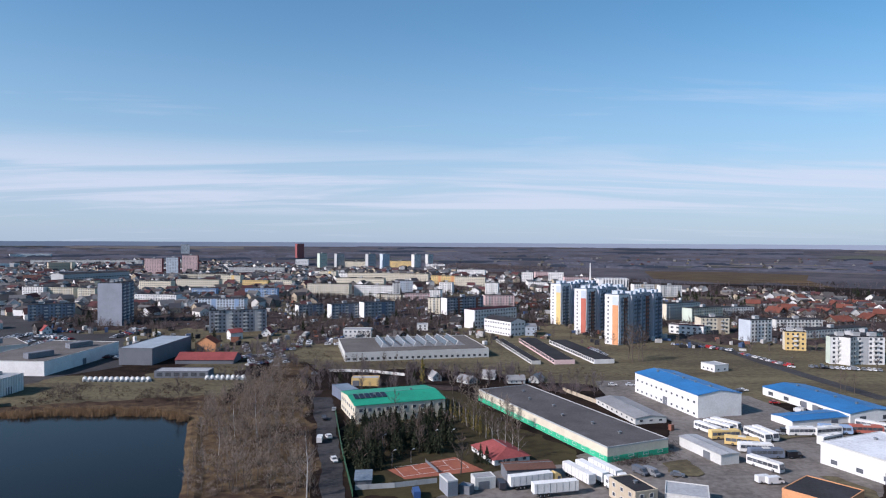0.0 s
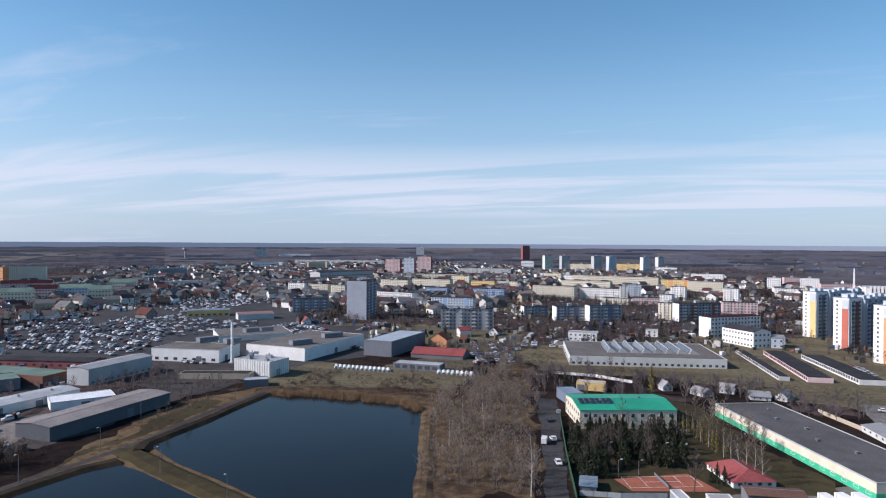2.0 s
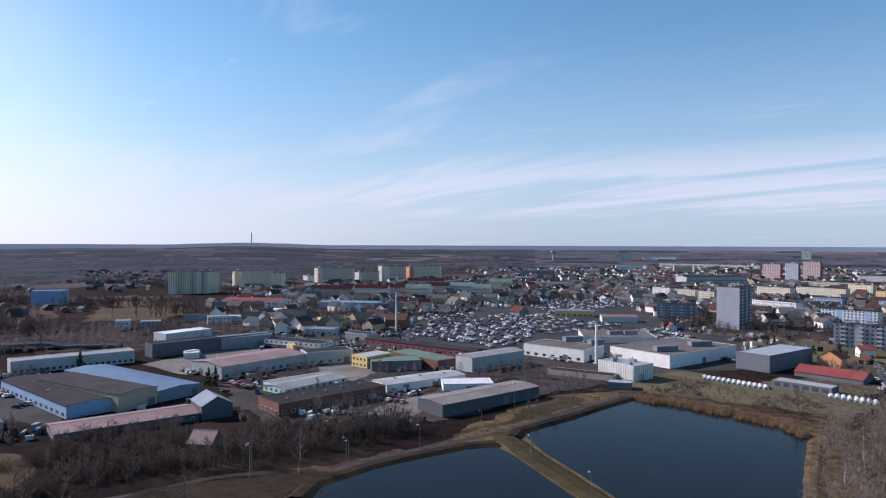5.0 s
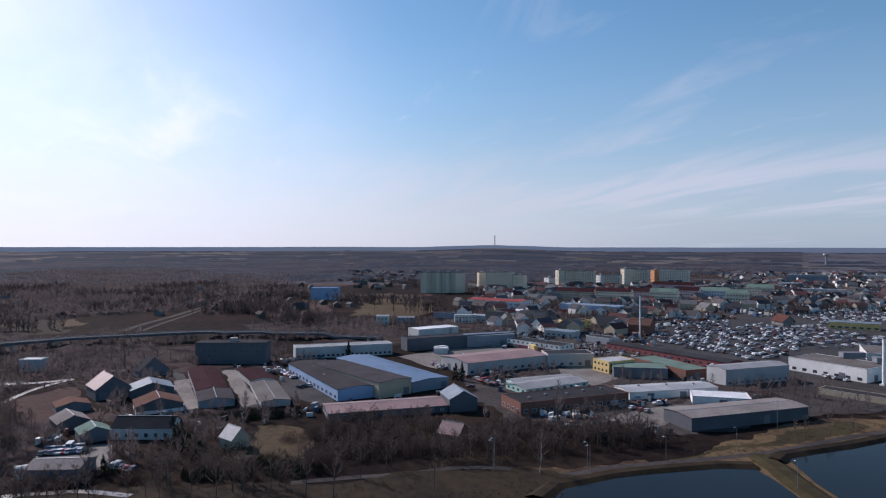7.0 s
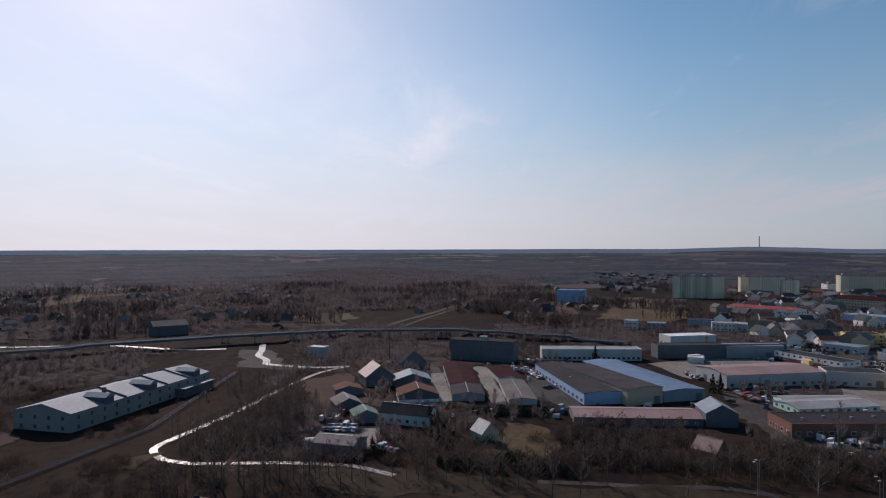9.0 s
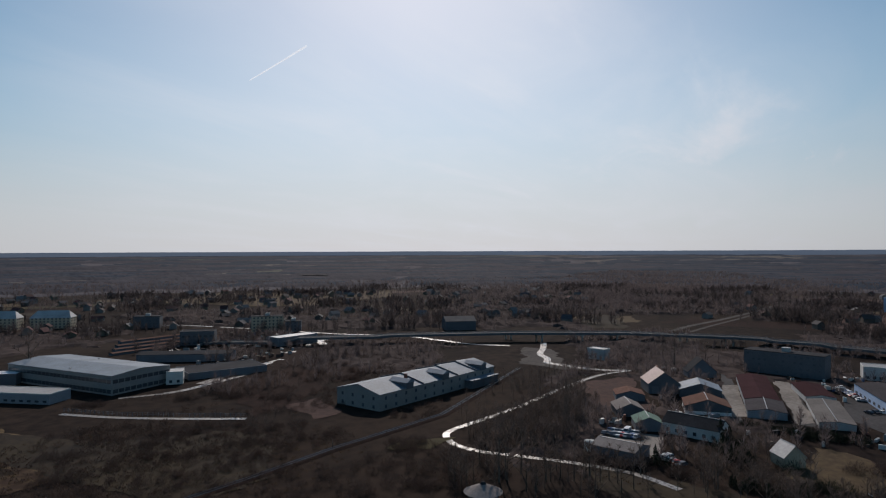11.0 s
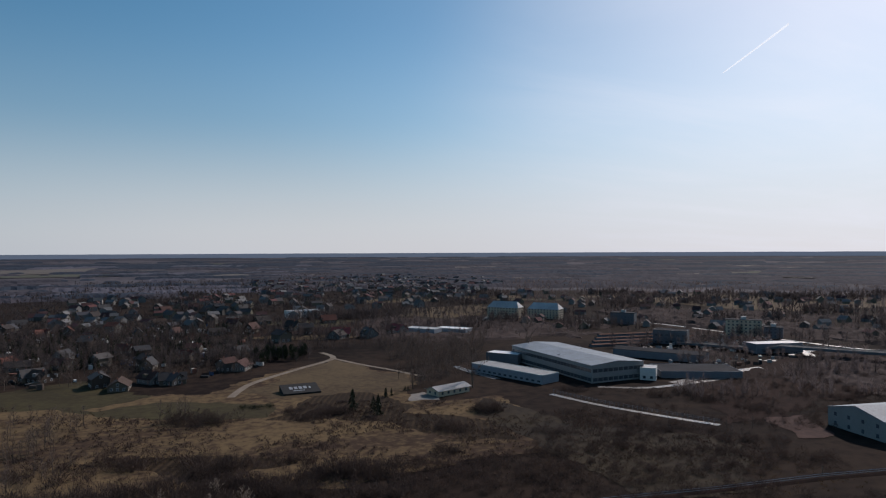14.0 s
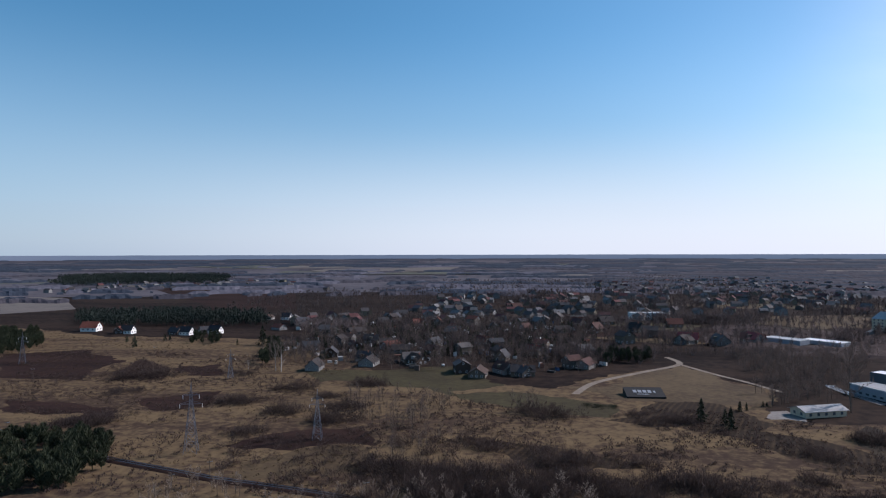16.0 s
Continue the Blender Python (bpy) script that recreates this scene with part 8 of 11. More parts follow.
# homes and workshops in the sun
# backlit row: wall colours set darker to hold the shade on these sides
hall(-345.7, 58, 100, 20.3, 79.5, 5.4, wall='blue', roof='slate', pitch=5, axis='y', name='blue_warehouse', label='blue-walled warehouse with a grey roof', windows=(1, 6, 3, 1.4, (3,)), vents=2)
hall(-337.6, 72, 109.6, 18.8, 65.9, 7.5, wall='tan', roof='slate', pitch=5, axis='y', name='tan_warehouse', label='tan warehouse with a grey roof and blue gates', doors=2)
hall(-355.1, 91.9, 105.4, 21.8, 85.6, 5.1, wall='steelblue', roof='azure', pitch=5, axis='y', name='blue_roof_warehouse', label='warehouse with a long pale blue roof', doors=2)
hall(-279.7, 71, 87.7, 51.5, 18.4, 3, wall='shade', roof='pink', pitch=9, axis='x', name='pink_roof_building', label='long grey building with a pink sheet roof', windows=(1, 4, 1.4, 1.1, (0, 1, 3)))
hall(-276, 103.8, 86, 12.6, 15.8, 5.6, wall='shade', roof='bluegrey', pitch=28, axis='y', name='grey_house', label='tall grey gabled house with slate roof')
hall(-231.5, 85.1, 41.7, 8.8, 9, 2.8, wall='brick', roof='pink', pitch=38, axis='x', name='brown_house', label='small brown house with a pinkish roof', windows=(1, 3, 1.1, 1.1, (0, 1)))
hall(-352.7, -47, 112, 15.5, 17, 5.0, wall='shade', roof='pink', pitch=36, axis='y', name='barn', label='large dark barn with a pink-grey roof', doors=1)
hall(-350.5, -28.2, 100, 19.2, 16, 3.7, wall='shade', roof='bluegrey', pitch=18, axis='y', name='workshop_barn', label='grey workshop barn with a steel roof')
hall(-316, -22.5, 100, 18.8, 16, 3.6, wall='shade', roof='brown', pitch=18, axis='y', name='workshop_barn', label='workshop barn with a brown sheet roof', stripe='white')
hall(-233.4, -44.4, 75, 16, 12, 4.2, wall='dark', roof='ash', pitch=14, axis='x', name='garage_shed', label='dark garage shed with a pale low-pitched roof', doors=2)
hall(-273.1, -23.2, 70.9, 22.4, 10, 4.4, wall='pale', roof='tar', pitch=32, axis='x', name='farm_house', label='long white house with a dark roof', windows=(1, 3.5, 1.6, 1.6, (0, 1, 3)))
hall(-276.2, -41.9, 108, 10.6, 11, 3.3, wall='dark', roof='moss', pitch=22, axis='y', name='green_shed', label='dark shed with a green roof')
hall(-297.5, -53.5, 112, 11.7, 14, 3.1, wall='shade', roof='ash', pitch=24, axis='y', name='grey_shed', label='grey shed with a pale gabled roof')
hall(-327.1, -58.1, 108, 13.3, 12, 3, wall='dark', roof='brown', pitch=15, axis='y', name='dark_shed', label='dark shed with a brown roof')
hall(-323.8, 1.2, 3.4, 24.7, 15.3, 3, wall='slate', roof='slate', pitch=9, axis='x', name='workshop', label='slate-grey end of a long workshop row', doors=1)
hall(-365.9, -2.7, 5.1, 61.7, 14.6, 3.2, wall='slate', roof='maroon', pitch=9, axis='x', name='maroon_hall', label='long hall with a dark maroon roof', windows=(1, 4, 1.6, 1.2, (1, 3)))
hall(-369.8, 22.3, 8.6, 33.2, 12.6, 2.9, wall='grey', roof='maroon', pitch=9, axis='x', name='maroon_hall', label='pale hall with a dark maroon roof', windows=(1, 4, 1.6, 1.2, (1, 3)))
hall(-326.6, 25.9, 2.9, 44.5, 12.9, 2.5, wall='grey', roof='dun', pitch=7, axis='x', name='workshop', label='grey workshop with a pale ribbed roof', doors=1)
patch('lane', [(-413.8, -21.8), (-411.6, -15.6), (-300, -6.9), (-292.2, -12.2)], 'asphalt', 'pale paved lane between the workshop rows', 'yard')
patch('lane', [(-404.5, 5.2), (-401, 15.4), (-304.1, 20.6), (-306.9, 12.5)], 'asphalt', 'wide pale paved lane between long halls', 'yard')
patch('garden', [(-270, 13.5), (-266.5, 36.1), (-223.4, 33.1), (-232, 13.5)], 'meadow', 'dry garden lawn behind a hedge', 'grass')
hall(-248.6, 7.7, 120, 7.5, 8, 3.6, wall='tan', roof='light', pitch=45, axis='y', name='garden_house', label='small gabled garden house with a pale roof')
hall(-401.7, -32, 112, 15.7, 10, 3.3, wall='dark', roof='tar', pitch=42, axis='y', name='dark_house', label='dark house with a steep black roof')
tent(-238.7, -52.7, -167.5, 11, 3.0, 'pale polytunnel in the yard')
tent(-235.9, -44.6, -169.3, 11, 3.0, 'pale polytunnel in the yard')
car_row(-259.4, -55.8, -258.7, -41.3, 11)
car_row(-264.8, -54.7, -263.7, -42.9, 9)
car_row(-243.5, -41.4, -234.6, -37.4, 3)
car_row(-237, -29.9, -231, -23.4, 4)
car_row(-389.6, 36.7, -365.1, 42.3, 6)
car_row(-339, 41, -343, 47.7, 3)
car_row(-379.7, 126.6, -361.9, 129.1, 4)
car_row(-409.5, 233.5, -402.2, 237.3, 3)
car_row(-396.6, 35.7, -363.1, 42.5, 6)
car_row(-434, 186.1, -427.1, 207.6, 9)
car_row(-257.4, 171.3, -238.9, 179.3, 5)
car_row(-382.8, 127.1, -364.1, 130.3, 5)
car_row(-327.8, 134.3, -313, 139.3, 8)
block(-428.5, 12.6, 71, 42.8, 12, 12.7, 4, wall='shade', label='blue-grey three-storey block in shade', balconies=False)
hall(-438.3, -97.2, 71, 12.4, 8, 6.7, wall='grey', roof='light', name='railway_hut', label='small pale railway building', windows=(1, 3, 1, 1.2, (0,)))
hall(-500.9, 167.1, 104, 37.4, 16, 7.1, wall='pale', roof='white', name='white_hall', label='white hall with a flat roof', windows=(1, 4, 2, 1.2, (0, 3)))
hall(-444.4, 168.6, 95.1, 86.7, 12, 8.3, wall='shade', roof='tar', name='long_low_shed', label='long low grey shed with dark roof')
hall(-433, 81.7, 89.2, 63.2, 14, 7.1, wall='grey', roof='grey', name='long_pale_building', label='long pale building with a flat roof', windows=(1, 3, 1.6, 1.4, (0,)))
hall(-583.6, 226.1, 71.2, 19.5, 12, 7.1, wall='pale', roof='grey', name='white_house_block', label='white building with a grey roof', windows=(2, 3, 1.4, 1.2, (0,)))
hall(-588.2, 169.3, 71.2, 15.8, 12, 6.3, wall='steelblue', roof='grey', name='blue_house_block', label='blue-grey building with a flat roof', windows=(2, 3, 1.4, 1.2, (0,)))
hall(-595.1, 149.1, 71.2, 11.1, 12, 7.7, wall='pale', roof='grey', name='white_house_block', label='white building beside a street', windows=(2, 3, 1.4, 1.2, (0,)))
hall(-626.9, 220.5, 71.2, 21, 12, 5.1, wall='steelblue', roof='tar', name='low_workshop', label='low blue-grey workshop with dark roof')
hall(-892.2, 144.5, 71.4, 36.4, 20, 16.2, wall='blue', roof='azure', name='blue_factory', label='pale blue factory building')
hall(-421.3, 145.7, 71, 9.3, 9, 3.4, wall='pale', roof='white', name='trailer_box', label='white box trailers in a yard')
block(-971.7, 316.2, 30, 12, 24, 31.2, 11, wall='cream', name='apartment_tower', label='cream high-rise slab at the town edge', balconies=False)
block(-966.6, 331.3, 30, 12, 24, 31.2, 11, wall='cream', name='apartment_tower', label='cream high-rise slab at the town edge', balconies=False)
block(-961.9, 345.4, 30, 12, 24, 31.2, 11, wall='cream', name='apartment_tower', label='cream high-rise slab at the town edge', balconies=False)
block(-957.5, 358.5, 30, 12, 24, 31.2, 11, wall='cream', name='apartment_tower', label='cream high-rise slab at the town edge', balconies=False)
patch('field', [(-675.6, 133.2), (-855.7, 195.8), (-905, 254.8), (-849.8, 278.4), (-710.8, 242), (-648.1, 198.7)], 'straw', 'pale dry field', 'field')
patch('field', [(-703.4, 51.6), (-845.9, 80.4), (-854, 138.7), (-734.1, 127.6), (-675.9, 94.4)], 'soil', 'pinkish bare soil field', 'field')
patch('garden', [(-228.6, 9.1), (-271.9, 12.2), (-270.9, 31.8), (-267.7, 35.3), (-225.2, 34.7)], 'straw', 'dry olive lawn', 'grass')
take_outline([(-231, 12), (-269, 14), (-268, 32), (-228, 32)])
take_outline([(-351.2, -91.4), (-379.8, -77.3), (-381.6, -64.2), (-302, -40.9), (-299.5, -56.6), (-314.3, -76.5)])
patch('lakeside_grass', [(-221, -61.2), (-209.2, -3.7), (-201.2, 38.6), (-194, 94.1), (-178.4, 111.1), (-168.6, 89.6), (-176.8, 33.9), (-199.2, -40.6)], 'olive', 'dry grass along the path', 'grass')
patch('yard', [(-379.2, -19.1), (-383.3, -10.6), (-311.8, -5.5), (-309.2, -11.6), (-311, -16.7)], 'yard', 'pale concrete yard between workshops', 'yard')
patch('yard', [(-404.6, 5), (-401.7, 13.2), (-312.8, 20), (-305.3, 13.2)], 'yard', 'pale concrete lane', 'yard')
patch('yard', [(-351.2, -91.4), (-379.8, -77.3), (-381.6, -64.2), (-302, -40.9), (-299.5, -56.6), (-314.3, -76.5)], 'soil', 'reddish earth yard', 'yard')
patch('yard', [(-259.6, -56.6), (-266.4, -41.7), (-266.8, -33.7), (-232.5, -31.5), (-230.1, -38.1), (-250.7, -54.7)], 'yard', 'asphalt yard with parked cars', 'yard')
patch('yard', [(-396.4, 40.7), (-420.1, 49.2), (-301.3, 53.2), (-298.8, 46), (-330.4, 31.6)], 'asphalt', 'asphalt yard between the halls', 'yard')
patch('yard', [(-343.8, 191.6), (-352.9, 220.4), (-308.2, 209.5), (-294, 183.6), (-323.7, 183)], 'yard', 'grey yard between workshops', 'yard')
patch('yard', [(-240.1, 156.5), (-248.4, 191.8), (-246.2, 205.5), (-219.9, 171), (-219.7, 153.7)], 'yard', 'pale yard beside the warehouse', 'yard')
patch('yard', [(-409.7, 160.4), (-429.5, 184.2), (-413.5, 217.7), (-388.7, 209), (-387.5, 151.7)], 'yard', 'long grey yard with vehicles', 'yard')
patch('yard', [(-416.7, 113.9), (-436.1, 156), (-435.3, 194.5), (-413.2, 188.4), (-403.8, 151.5), (-366, 124.6)], 'yard', 'pale yard with vehicles', 'yard')
truck(-424.9, 146.1, 105.8, label='white box lorry in a yard', L=8, box='white')
truck(-407.6, 208.4, 176.4, label='yellow lorry in a yard', L=8, box='yellow')

# viaduct, roads and railway
viaduct([(-375, -381), (-406, -317.4), (-442.9, -257.4), (-463.2, -225), (-492.9, -177.4), (-510.9, -138.8), (-529, -93.6), (-535.9, -13.7), (-530.4, 30.5), (-515.2, 75), (-489.8, 121.1)], 11, [3, 6, 7, 7, 7, 7, 7, 7, 6, 5, 3], 'long concrete road viaduct over the railway', [(-500.8, -157.6, 4.8), (-502.9, -184, 4.8), (-511.5, -128.5, 4.8), (-522.3, -103.8, 4.8), (-530.4, -73.4, 4.8), (-536.3, -21.8, 4.8), (-547.7, -55.3, 4.8)])
road('main_road', [(-612.8, -71.5), (-660.1, -60.3), (-728.7, -38), (-829.3, -10), (-959.5, 21.4), (-1110.7, 63.9)], 6, 'works', 'grey main road beyond the viaduct')
road('side_road', [(-611, -55.8), (-664.9, -43.5), (-754.6, -19.3), (-870.7, 7.4)], 4, 'works', 'grey earth road beside the railway')
road('wet_road', [(-403.6, -579.8), (-461.3, -521.6), (-471.5, -448.1), (-473.1, -382.3), (-474.7, -326.8), (-483.9, -272), (-473.9, -229.8), (-464.8, -201.4), (-469.1, -170.7)], 4.5, 'wet', 'wet shining road below the viaduct')
road('wet_track', [(-222.1, -283.3), (-242.7, -270.5), (-268.2, -269), (-316.2, -272.1), (-355.4, -278.4), (-389.8, -291), (-414.4, -314.4), (-460.6, -317.1)], 4, 'wet', 'wet shining dirt road to the hangar')
road('wet_track', [(-316.2, -272.1), (-318.3, -257.3), (-318.9, -242)], 4, 'wet', 'wet dirt track')
road('wet_track', [(-371.4, -353.1), (-398.1, -356), (-426.1, -355.3)], 4, 'wet', 'wet dirt track')
road('wet_road', [(-189.7, -279.2), (-196.2, -251), (-207.1, -223.1), (-218.4, -199.1)], 3.2, 'wet', 'wet road with a fence')
road('wet_road', [(-494, -151.8), (-463.8, -143.2), (-440, -138), (-424, -128), (-408.4, -123.8)], 4.5, 'wet', 'wet road under the viaduct')
patch('trodden_ground', [(-470, -158), (-442, -150), (-420, -146), (-398, -132), (-388, -112), (-394, -92), (-408, -96), (-412, -112), (-430, -122), (-448, -128), (-466, -138)], 'works', 'grey trodden mud at the road junction', 'ground')
road('wet_road', [(-408.2, -124), (-399.1, -100.3), (-397.5, -84.2), (-402.1, -70.1)], 5, 'wet', 'wet road past the houses')
road('wet_lane', [(-401, -70.8), (-378.3, -84.4), (-332.1, -93.9), (-286.4, -100.7), (-250.9, -109.1), (-238.1, -111.7), (-230.9, -110.1), (-222.1, -102.3), (-218.3, -89.6), (-219.1, -77.1), (-219.9, -58.6), (-218.9, -45.5), (-216.7, -35.2), (-208.8, -22.2)], 2.8, 'wet', 'wet winding lane shining in the sun')
railway([(248.2, -274.2), (198.4, -254.7), (179, -245.5), (130.8, -221.8), (89.3, -206), (59.3, -197.6), (34.1, -189.6), (-112.1, -155), (-126.6, -152.4), (-158.2, -145.9), (-197, -139.8), (-258.8, -125.6), (-379.6, -132.3)])

# hangar, gabled row and the sheds beyond
# walls here are also darkened, as sides facing away from the sun
hall(-243.5, -334.6, 179, 35.5, 86.2, 9.7, wall='ash', roof='bluegrey', pitch=5, axis='y', name='hangar', label='large grey hangar with a pale steel roof', windows=(2, 3.2, 3.0, 1.9, (0, 1, 3)), vents=7)
hall(-198.2, -329.7, 106.4, 55.3, 14, 4.8, wall='slate', roof='grey', name='hangar_annex', label='low pale annex of the hangar', windows=(1, 4, 2, 1, (0,)))
hall(-220.2, -375.7, 123.3, 23, 12, 5.7, wall='shade', roof='white', name='hangar_annex', label='small hangar annex with a white roof')
hall(-262.9, -289.8, 133.6, 8.6, 12, 6.6, wall='pale', roof='light', name='hangar_porch', label='white porch building at the hangar', windows=(1, 3, 1.5, 1.5, (0, 1)))
long_factory(-301, -157.3, 167.6, 91.5, 27.7, 7.5)
road('muddy_track', [(-265.2, -273.6), (-325.1, -284.1), (-371.7, -286.8), (-411, -297.8), (-437.2, -331.5), (-420.6, -344.2)], 6, 'wet', 'wet glistening muddy track of the works')
road('muddy_track', [(-371.7, -286.8), (-379.2, -267.7), (-401.7, -266.4)], 5, 'wet', 'wet glistening muddy track of the works')
road('muddy_track', [(-317.9, -258.4), (-317.9, -247.2), (-318.6, -241.4)], 5, 'wet', 'wet glistening muddy track of the works')
road('muddy_track', [(-319.7, -228.8), (-318.8, -221.3), (-323.7, -216.1)], 4, 'wet', 'wet glistening muddy track of the works')
road('muddy_track', [(-335.1, -272.3), (-342, -269.9), (-366, -278.3), (-381.1, -296.3), (-371.3, -301.7)], 5, 'wet', 'wet glistening muddy track of the works')
hall(-144.9, -305.1, -164, 20.9, 9.3, 2.9, wall='tan', roof='grey', pitch=18, axis='x', over=0.8, name='bungalow', label='cream bungalow with a grey roof', windows=(1, 3.4, 1.3, 1.3, (0, 1, 3)))
patch('yard', [(-116.3, -307.7), (-129.6, -310), (-134.7, -312.5), (-135.5, -296.1), (-134, -291.2), (-122, -286.4)], 'yard', 'pale paved yard of the bungalow', 'yard')
block(-463.8, -397.6, 132.8, 27.3, 12, 13.9, 5, wall='tan', label='tan four-storey block of flats', balconies=False)
hall(-369.8, -631.4, 126.2, 36, 16, 11, wall='tan', roof='light', pitch=38, hip=0.5, name='flats', label='tan flats with a hipped mansard roof', windows=(4, 3.2, 1.4, 1.4, (0, 1, 2, 3)))
hall(-402.9, -602.5, 126.2, 35, 16, 10, wall='tan', roof='light', pitch=38, hip=0.5, name='flats', label='tan flats with a pale hipped roof', windows=(4, 3.2, 1.4, 1.4, (0, 1, 2, 3)))
hall(-379.3, -393, 126.7, 25.1, 14, 10.3, wall='shade', roof='tar', name='dark_block', label='dark grey workshop block', windows=(2, 4, 2, 1.4, (0,)))
hall(-295.9, -288.1, 151.5, 45.1, 26, 3.6, wall='dark', roof='tar', name='dark_shed', label='long dark shed beside the wet track')
hall(-320.6, -342.5, 121.6, 59.3, 16, 4.9, wall='dark', roof='tar', pitch=8, name='dark_shed', label='long dark shed with brown roof')
hall(-411.6, -327.7, 165.4, 36.9, 14, 6.4, wall='dark', roof='light', name='dark_shed', label='long low shed with a shiny roof')
hall(-336.9, -400.9, 170.9, 51.6, 5, 1.5, wall='dark', roof='brown', pitch=12, name='low_greenhouse', label='long low shed in parallel rows')
hall(-349.8, -414.7, 170.8, 51.2, 5, 1.6, wall='dark', roof='brown', pitch=12, name='low_greenhouse', label='long low shed in parallel rows')
hall(-363.7, -429.6, 170.6, 50.7, 5, 1.6, wall='dark', roof='brown', pitch=12, name='low_greenhouse', label='long low shed in parallel rows')
hall(-378.7, -445.6, 170.2, 50.1, 5, 1.7, wall='dark', roof='brown', pitch=12, name='low_greenhouse', label='long low shed in parallel rows')
block(-440.1, -520.2, 126.3, 23.1, 12, 10.9, 4, wall='shade', label='dark house block beside the road', balconies=False)
block(-480.7, -382.1, 126.4, 14, 12, 8.4, 3, wall='dark', label='dark block beside the road', balconies=False)
hall(-550.9, -249.7, 126.5, 27.7, 20, 8, wall='shade', roof='dun', pitch=20, name='domed_hall', label='grey hall with a rounded pale roof')
hall(-262.3, -540, 126.7, 30.6, 14, 2.9, wall='slate', roof='white', name='white_roof_store', label='low store with a bright white roof')
hall(-235.2, -547.1, 126.8, 30.3, 14, 3.6, wall='slate', roof='light', name='low_store', label='low store with pale roof')

# suburb and meadows
patch('meadow', [(519.1, -644.8), (342.3, -560.2), (163.4, -544.4), (75.1, -413.8), (22.6, -347.3), (-38.8, -261.3), (-8.2, -196.3), (56.4, -188.1), (146.4, -182.1), (271.2, -337.2)], 'meadow', 'pale dry meadow', 'meadow')
patch('meadow', [(31.3, -371.6), (-36.3, -359.7), (-66.8, -395.3), (-119.4, -424.6), (-149.1, -351.9), (-116.8, -294.7), (-163.9, -288.1), (-157.8, -243.6), (-132.9, -205.3), (16.5, -195.4)], 'meadow', 'tan winter grassland by the suburb', 'meadow')
patch('pasture', [(37.2, -345.1), (-24.5, -339.5), (-59.5, -320.2), (-50.2, -297.2), (-12.8, -294.8), (32.2, -299.1)], 'green', 'faintly green pasture beside the houses', 'pasture')
patch('field', [(0.8, -277.6), (-54.2, -292), (-91.1, -280.4), (-127.2, -260.5), (-141.8, -242.6), (-129.6, -221.9), (-87.6, -230.6), (-49.6, -232.3), (-17.9, -248.4)], 'plough', 'furrowed tan field with plough lines', 'field')
patch('rough_grass', [(240.8, -309), (202.3, -308.7), (173.2, -297.6), (182.4, -287.4), (223.7, -287.2)], 'heath', 'dark heath strip', 'field')
patch('rough_grass', [(186.1, -273.8), (186.1, -289.5), (172.7, -292.8), (165, -281.7), (169.2, -266.6)], 'heath', 'dark heath patch', 'field')
patch('rough_grass', [(102.6, -245.4), (72.3, -268.9), (46, -266.7), (42.5, -246), (71.4, -237.9), (89.7, -239.8)], 'heath', 'reddish heath', 'field')
patch('rough_grass', [(350.8, -450.1), (302, -477.9), (244.6, -423.3), (236.3, -362.1), (285.8, -366.8)], 'heath', 'brown heath', 'field')
patch('rough_grass', [(198.1, -406.5), (171.6, -422.5), (158.4, -382.6), (180.7, -377.2)], 'heath', 'brown heath', 'field')
patch('rough_grass', [(171, -314), (144.8, -339.7), (131.5, -305.6), (152.9, -294.1)], 'heath', 'brown heath', 'field')
patch('field', [(17.8, -284.5), (-7.8, -286.2), (-41.9, -282.1), (-105, -355.2), (-116.6, -288.6), (-96.1, -247), (-25.1, -214.1), (8.2, -251.5)], 'plough', 'ploughed field with furrows', 'field')
patch('rough_grass', [(120.6, -402), (73.5, -404.8), (21, -421.8), (-4.1, -362.3), (34.7, -334.1), (74.6, -337.7)], 'green', 'green-brown pasture', 'field')
patch('field', [(-40.3, -364.6), (-60.4, -362.4), (-117.5, -434.8), (-126.3, -416.8), (-144.5, -339.4), (-118.3, -321.3), (-60.8, -328.5)], 'straw', 'pale dry grass field', 'field')
patch('field', [(-267.9, -686.1), (-310.7, -774.2), (-431.6, -798.8), (-382.9, -704.2), (-317.2, -665.7)], 'straw', 'pale field beyond the trees', 'field')
patch('field', [(70.9, -236.4), (44.7, -242.7), (39, -225.6), (54.7, -209.4), (83.6, -209.9), (83.3, -222.7)], 'straw', 'pale straw meadow', 'field')
patch('rough_grass', [(1076.5, -1862.4), (523.4, -1431.3), (372.3, -1240.8), (253, -843.2), (354, -838.5), (529.1, -1085.5)], 'heath', 'dark far heath', 'field')
patch('field', [(836.7, -1073.3), (705, -1046.3), (541.7, -829.7), (588.5, -755)], 'farfield', 'brown far field', 'field')
patch('field', [(-278, -711.4), (-346.7, -770.6), (-412.8, -758.9), (-359.5, -660.9), (-299.7, -645.1)], 'straw', 'dry field by the flats', 'field')
patch('rough_grass', [(-665.9, -2084), (-869.1, -2280), (-762, -1792.8), (-562.6, -1581.7)], 'olive', 'far field', 'field')
patch('field', [(-662.6, -766.1), (-824.7, -795.5), (-854.4, -588), (-1042.9, -606.6), (-899.7, -523.4), (-714.5, -516.3), (-665.2, -585.4)], 'straw', 'dry far field', 'field')
patch('rough_grass', [(-633.1, -158.9), (-758.7, -180.2), (-865.8, -188.5), (-688.8, -152.3), (-602.9, -139.3)], 'olive', 'grassy clearing', 'field')
patch('field', [(-954.1, -159.9), (-1111.9, -173), (-1152.4, -162.4), (-983.9, -138.7)], 'straw', 'dry clearing', 'field')
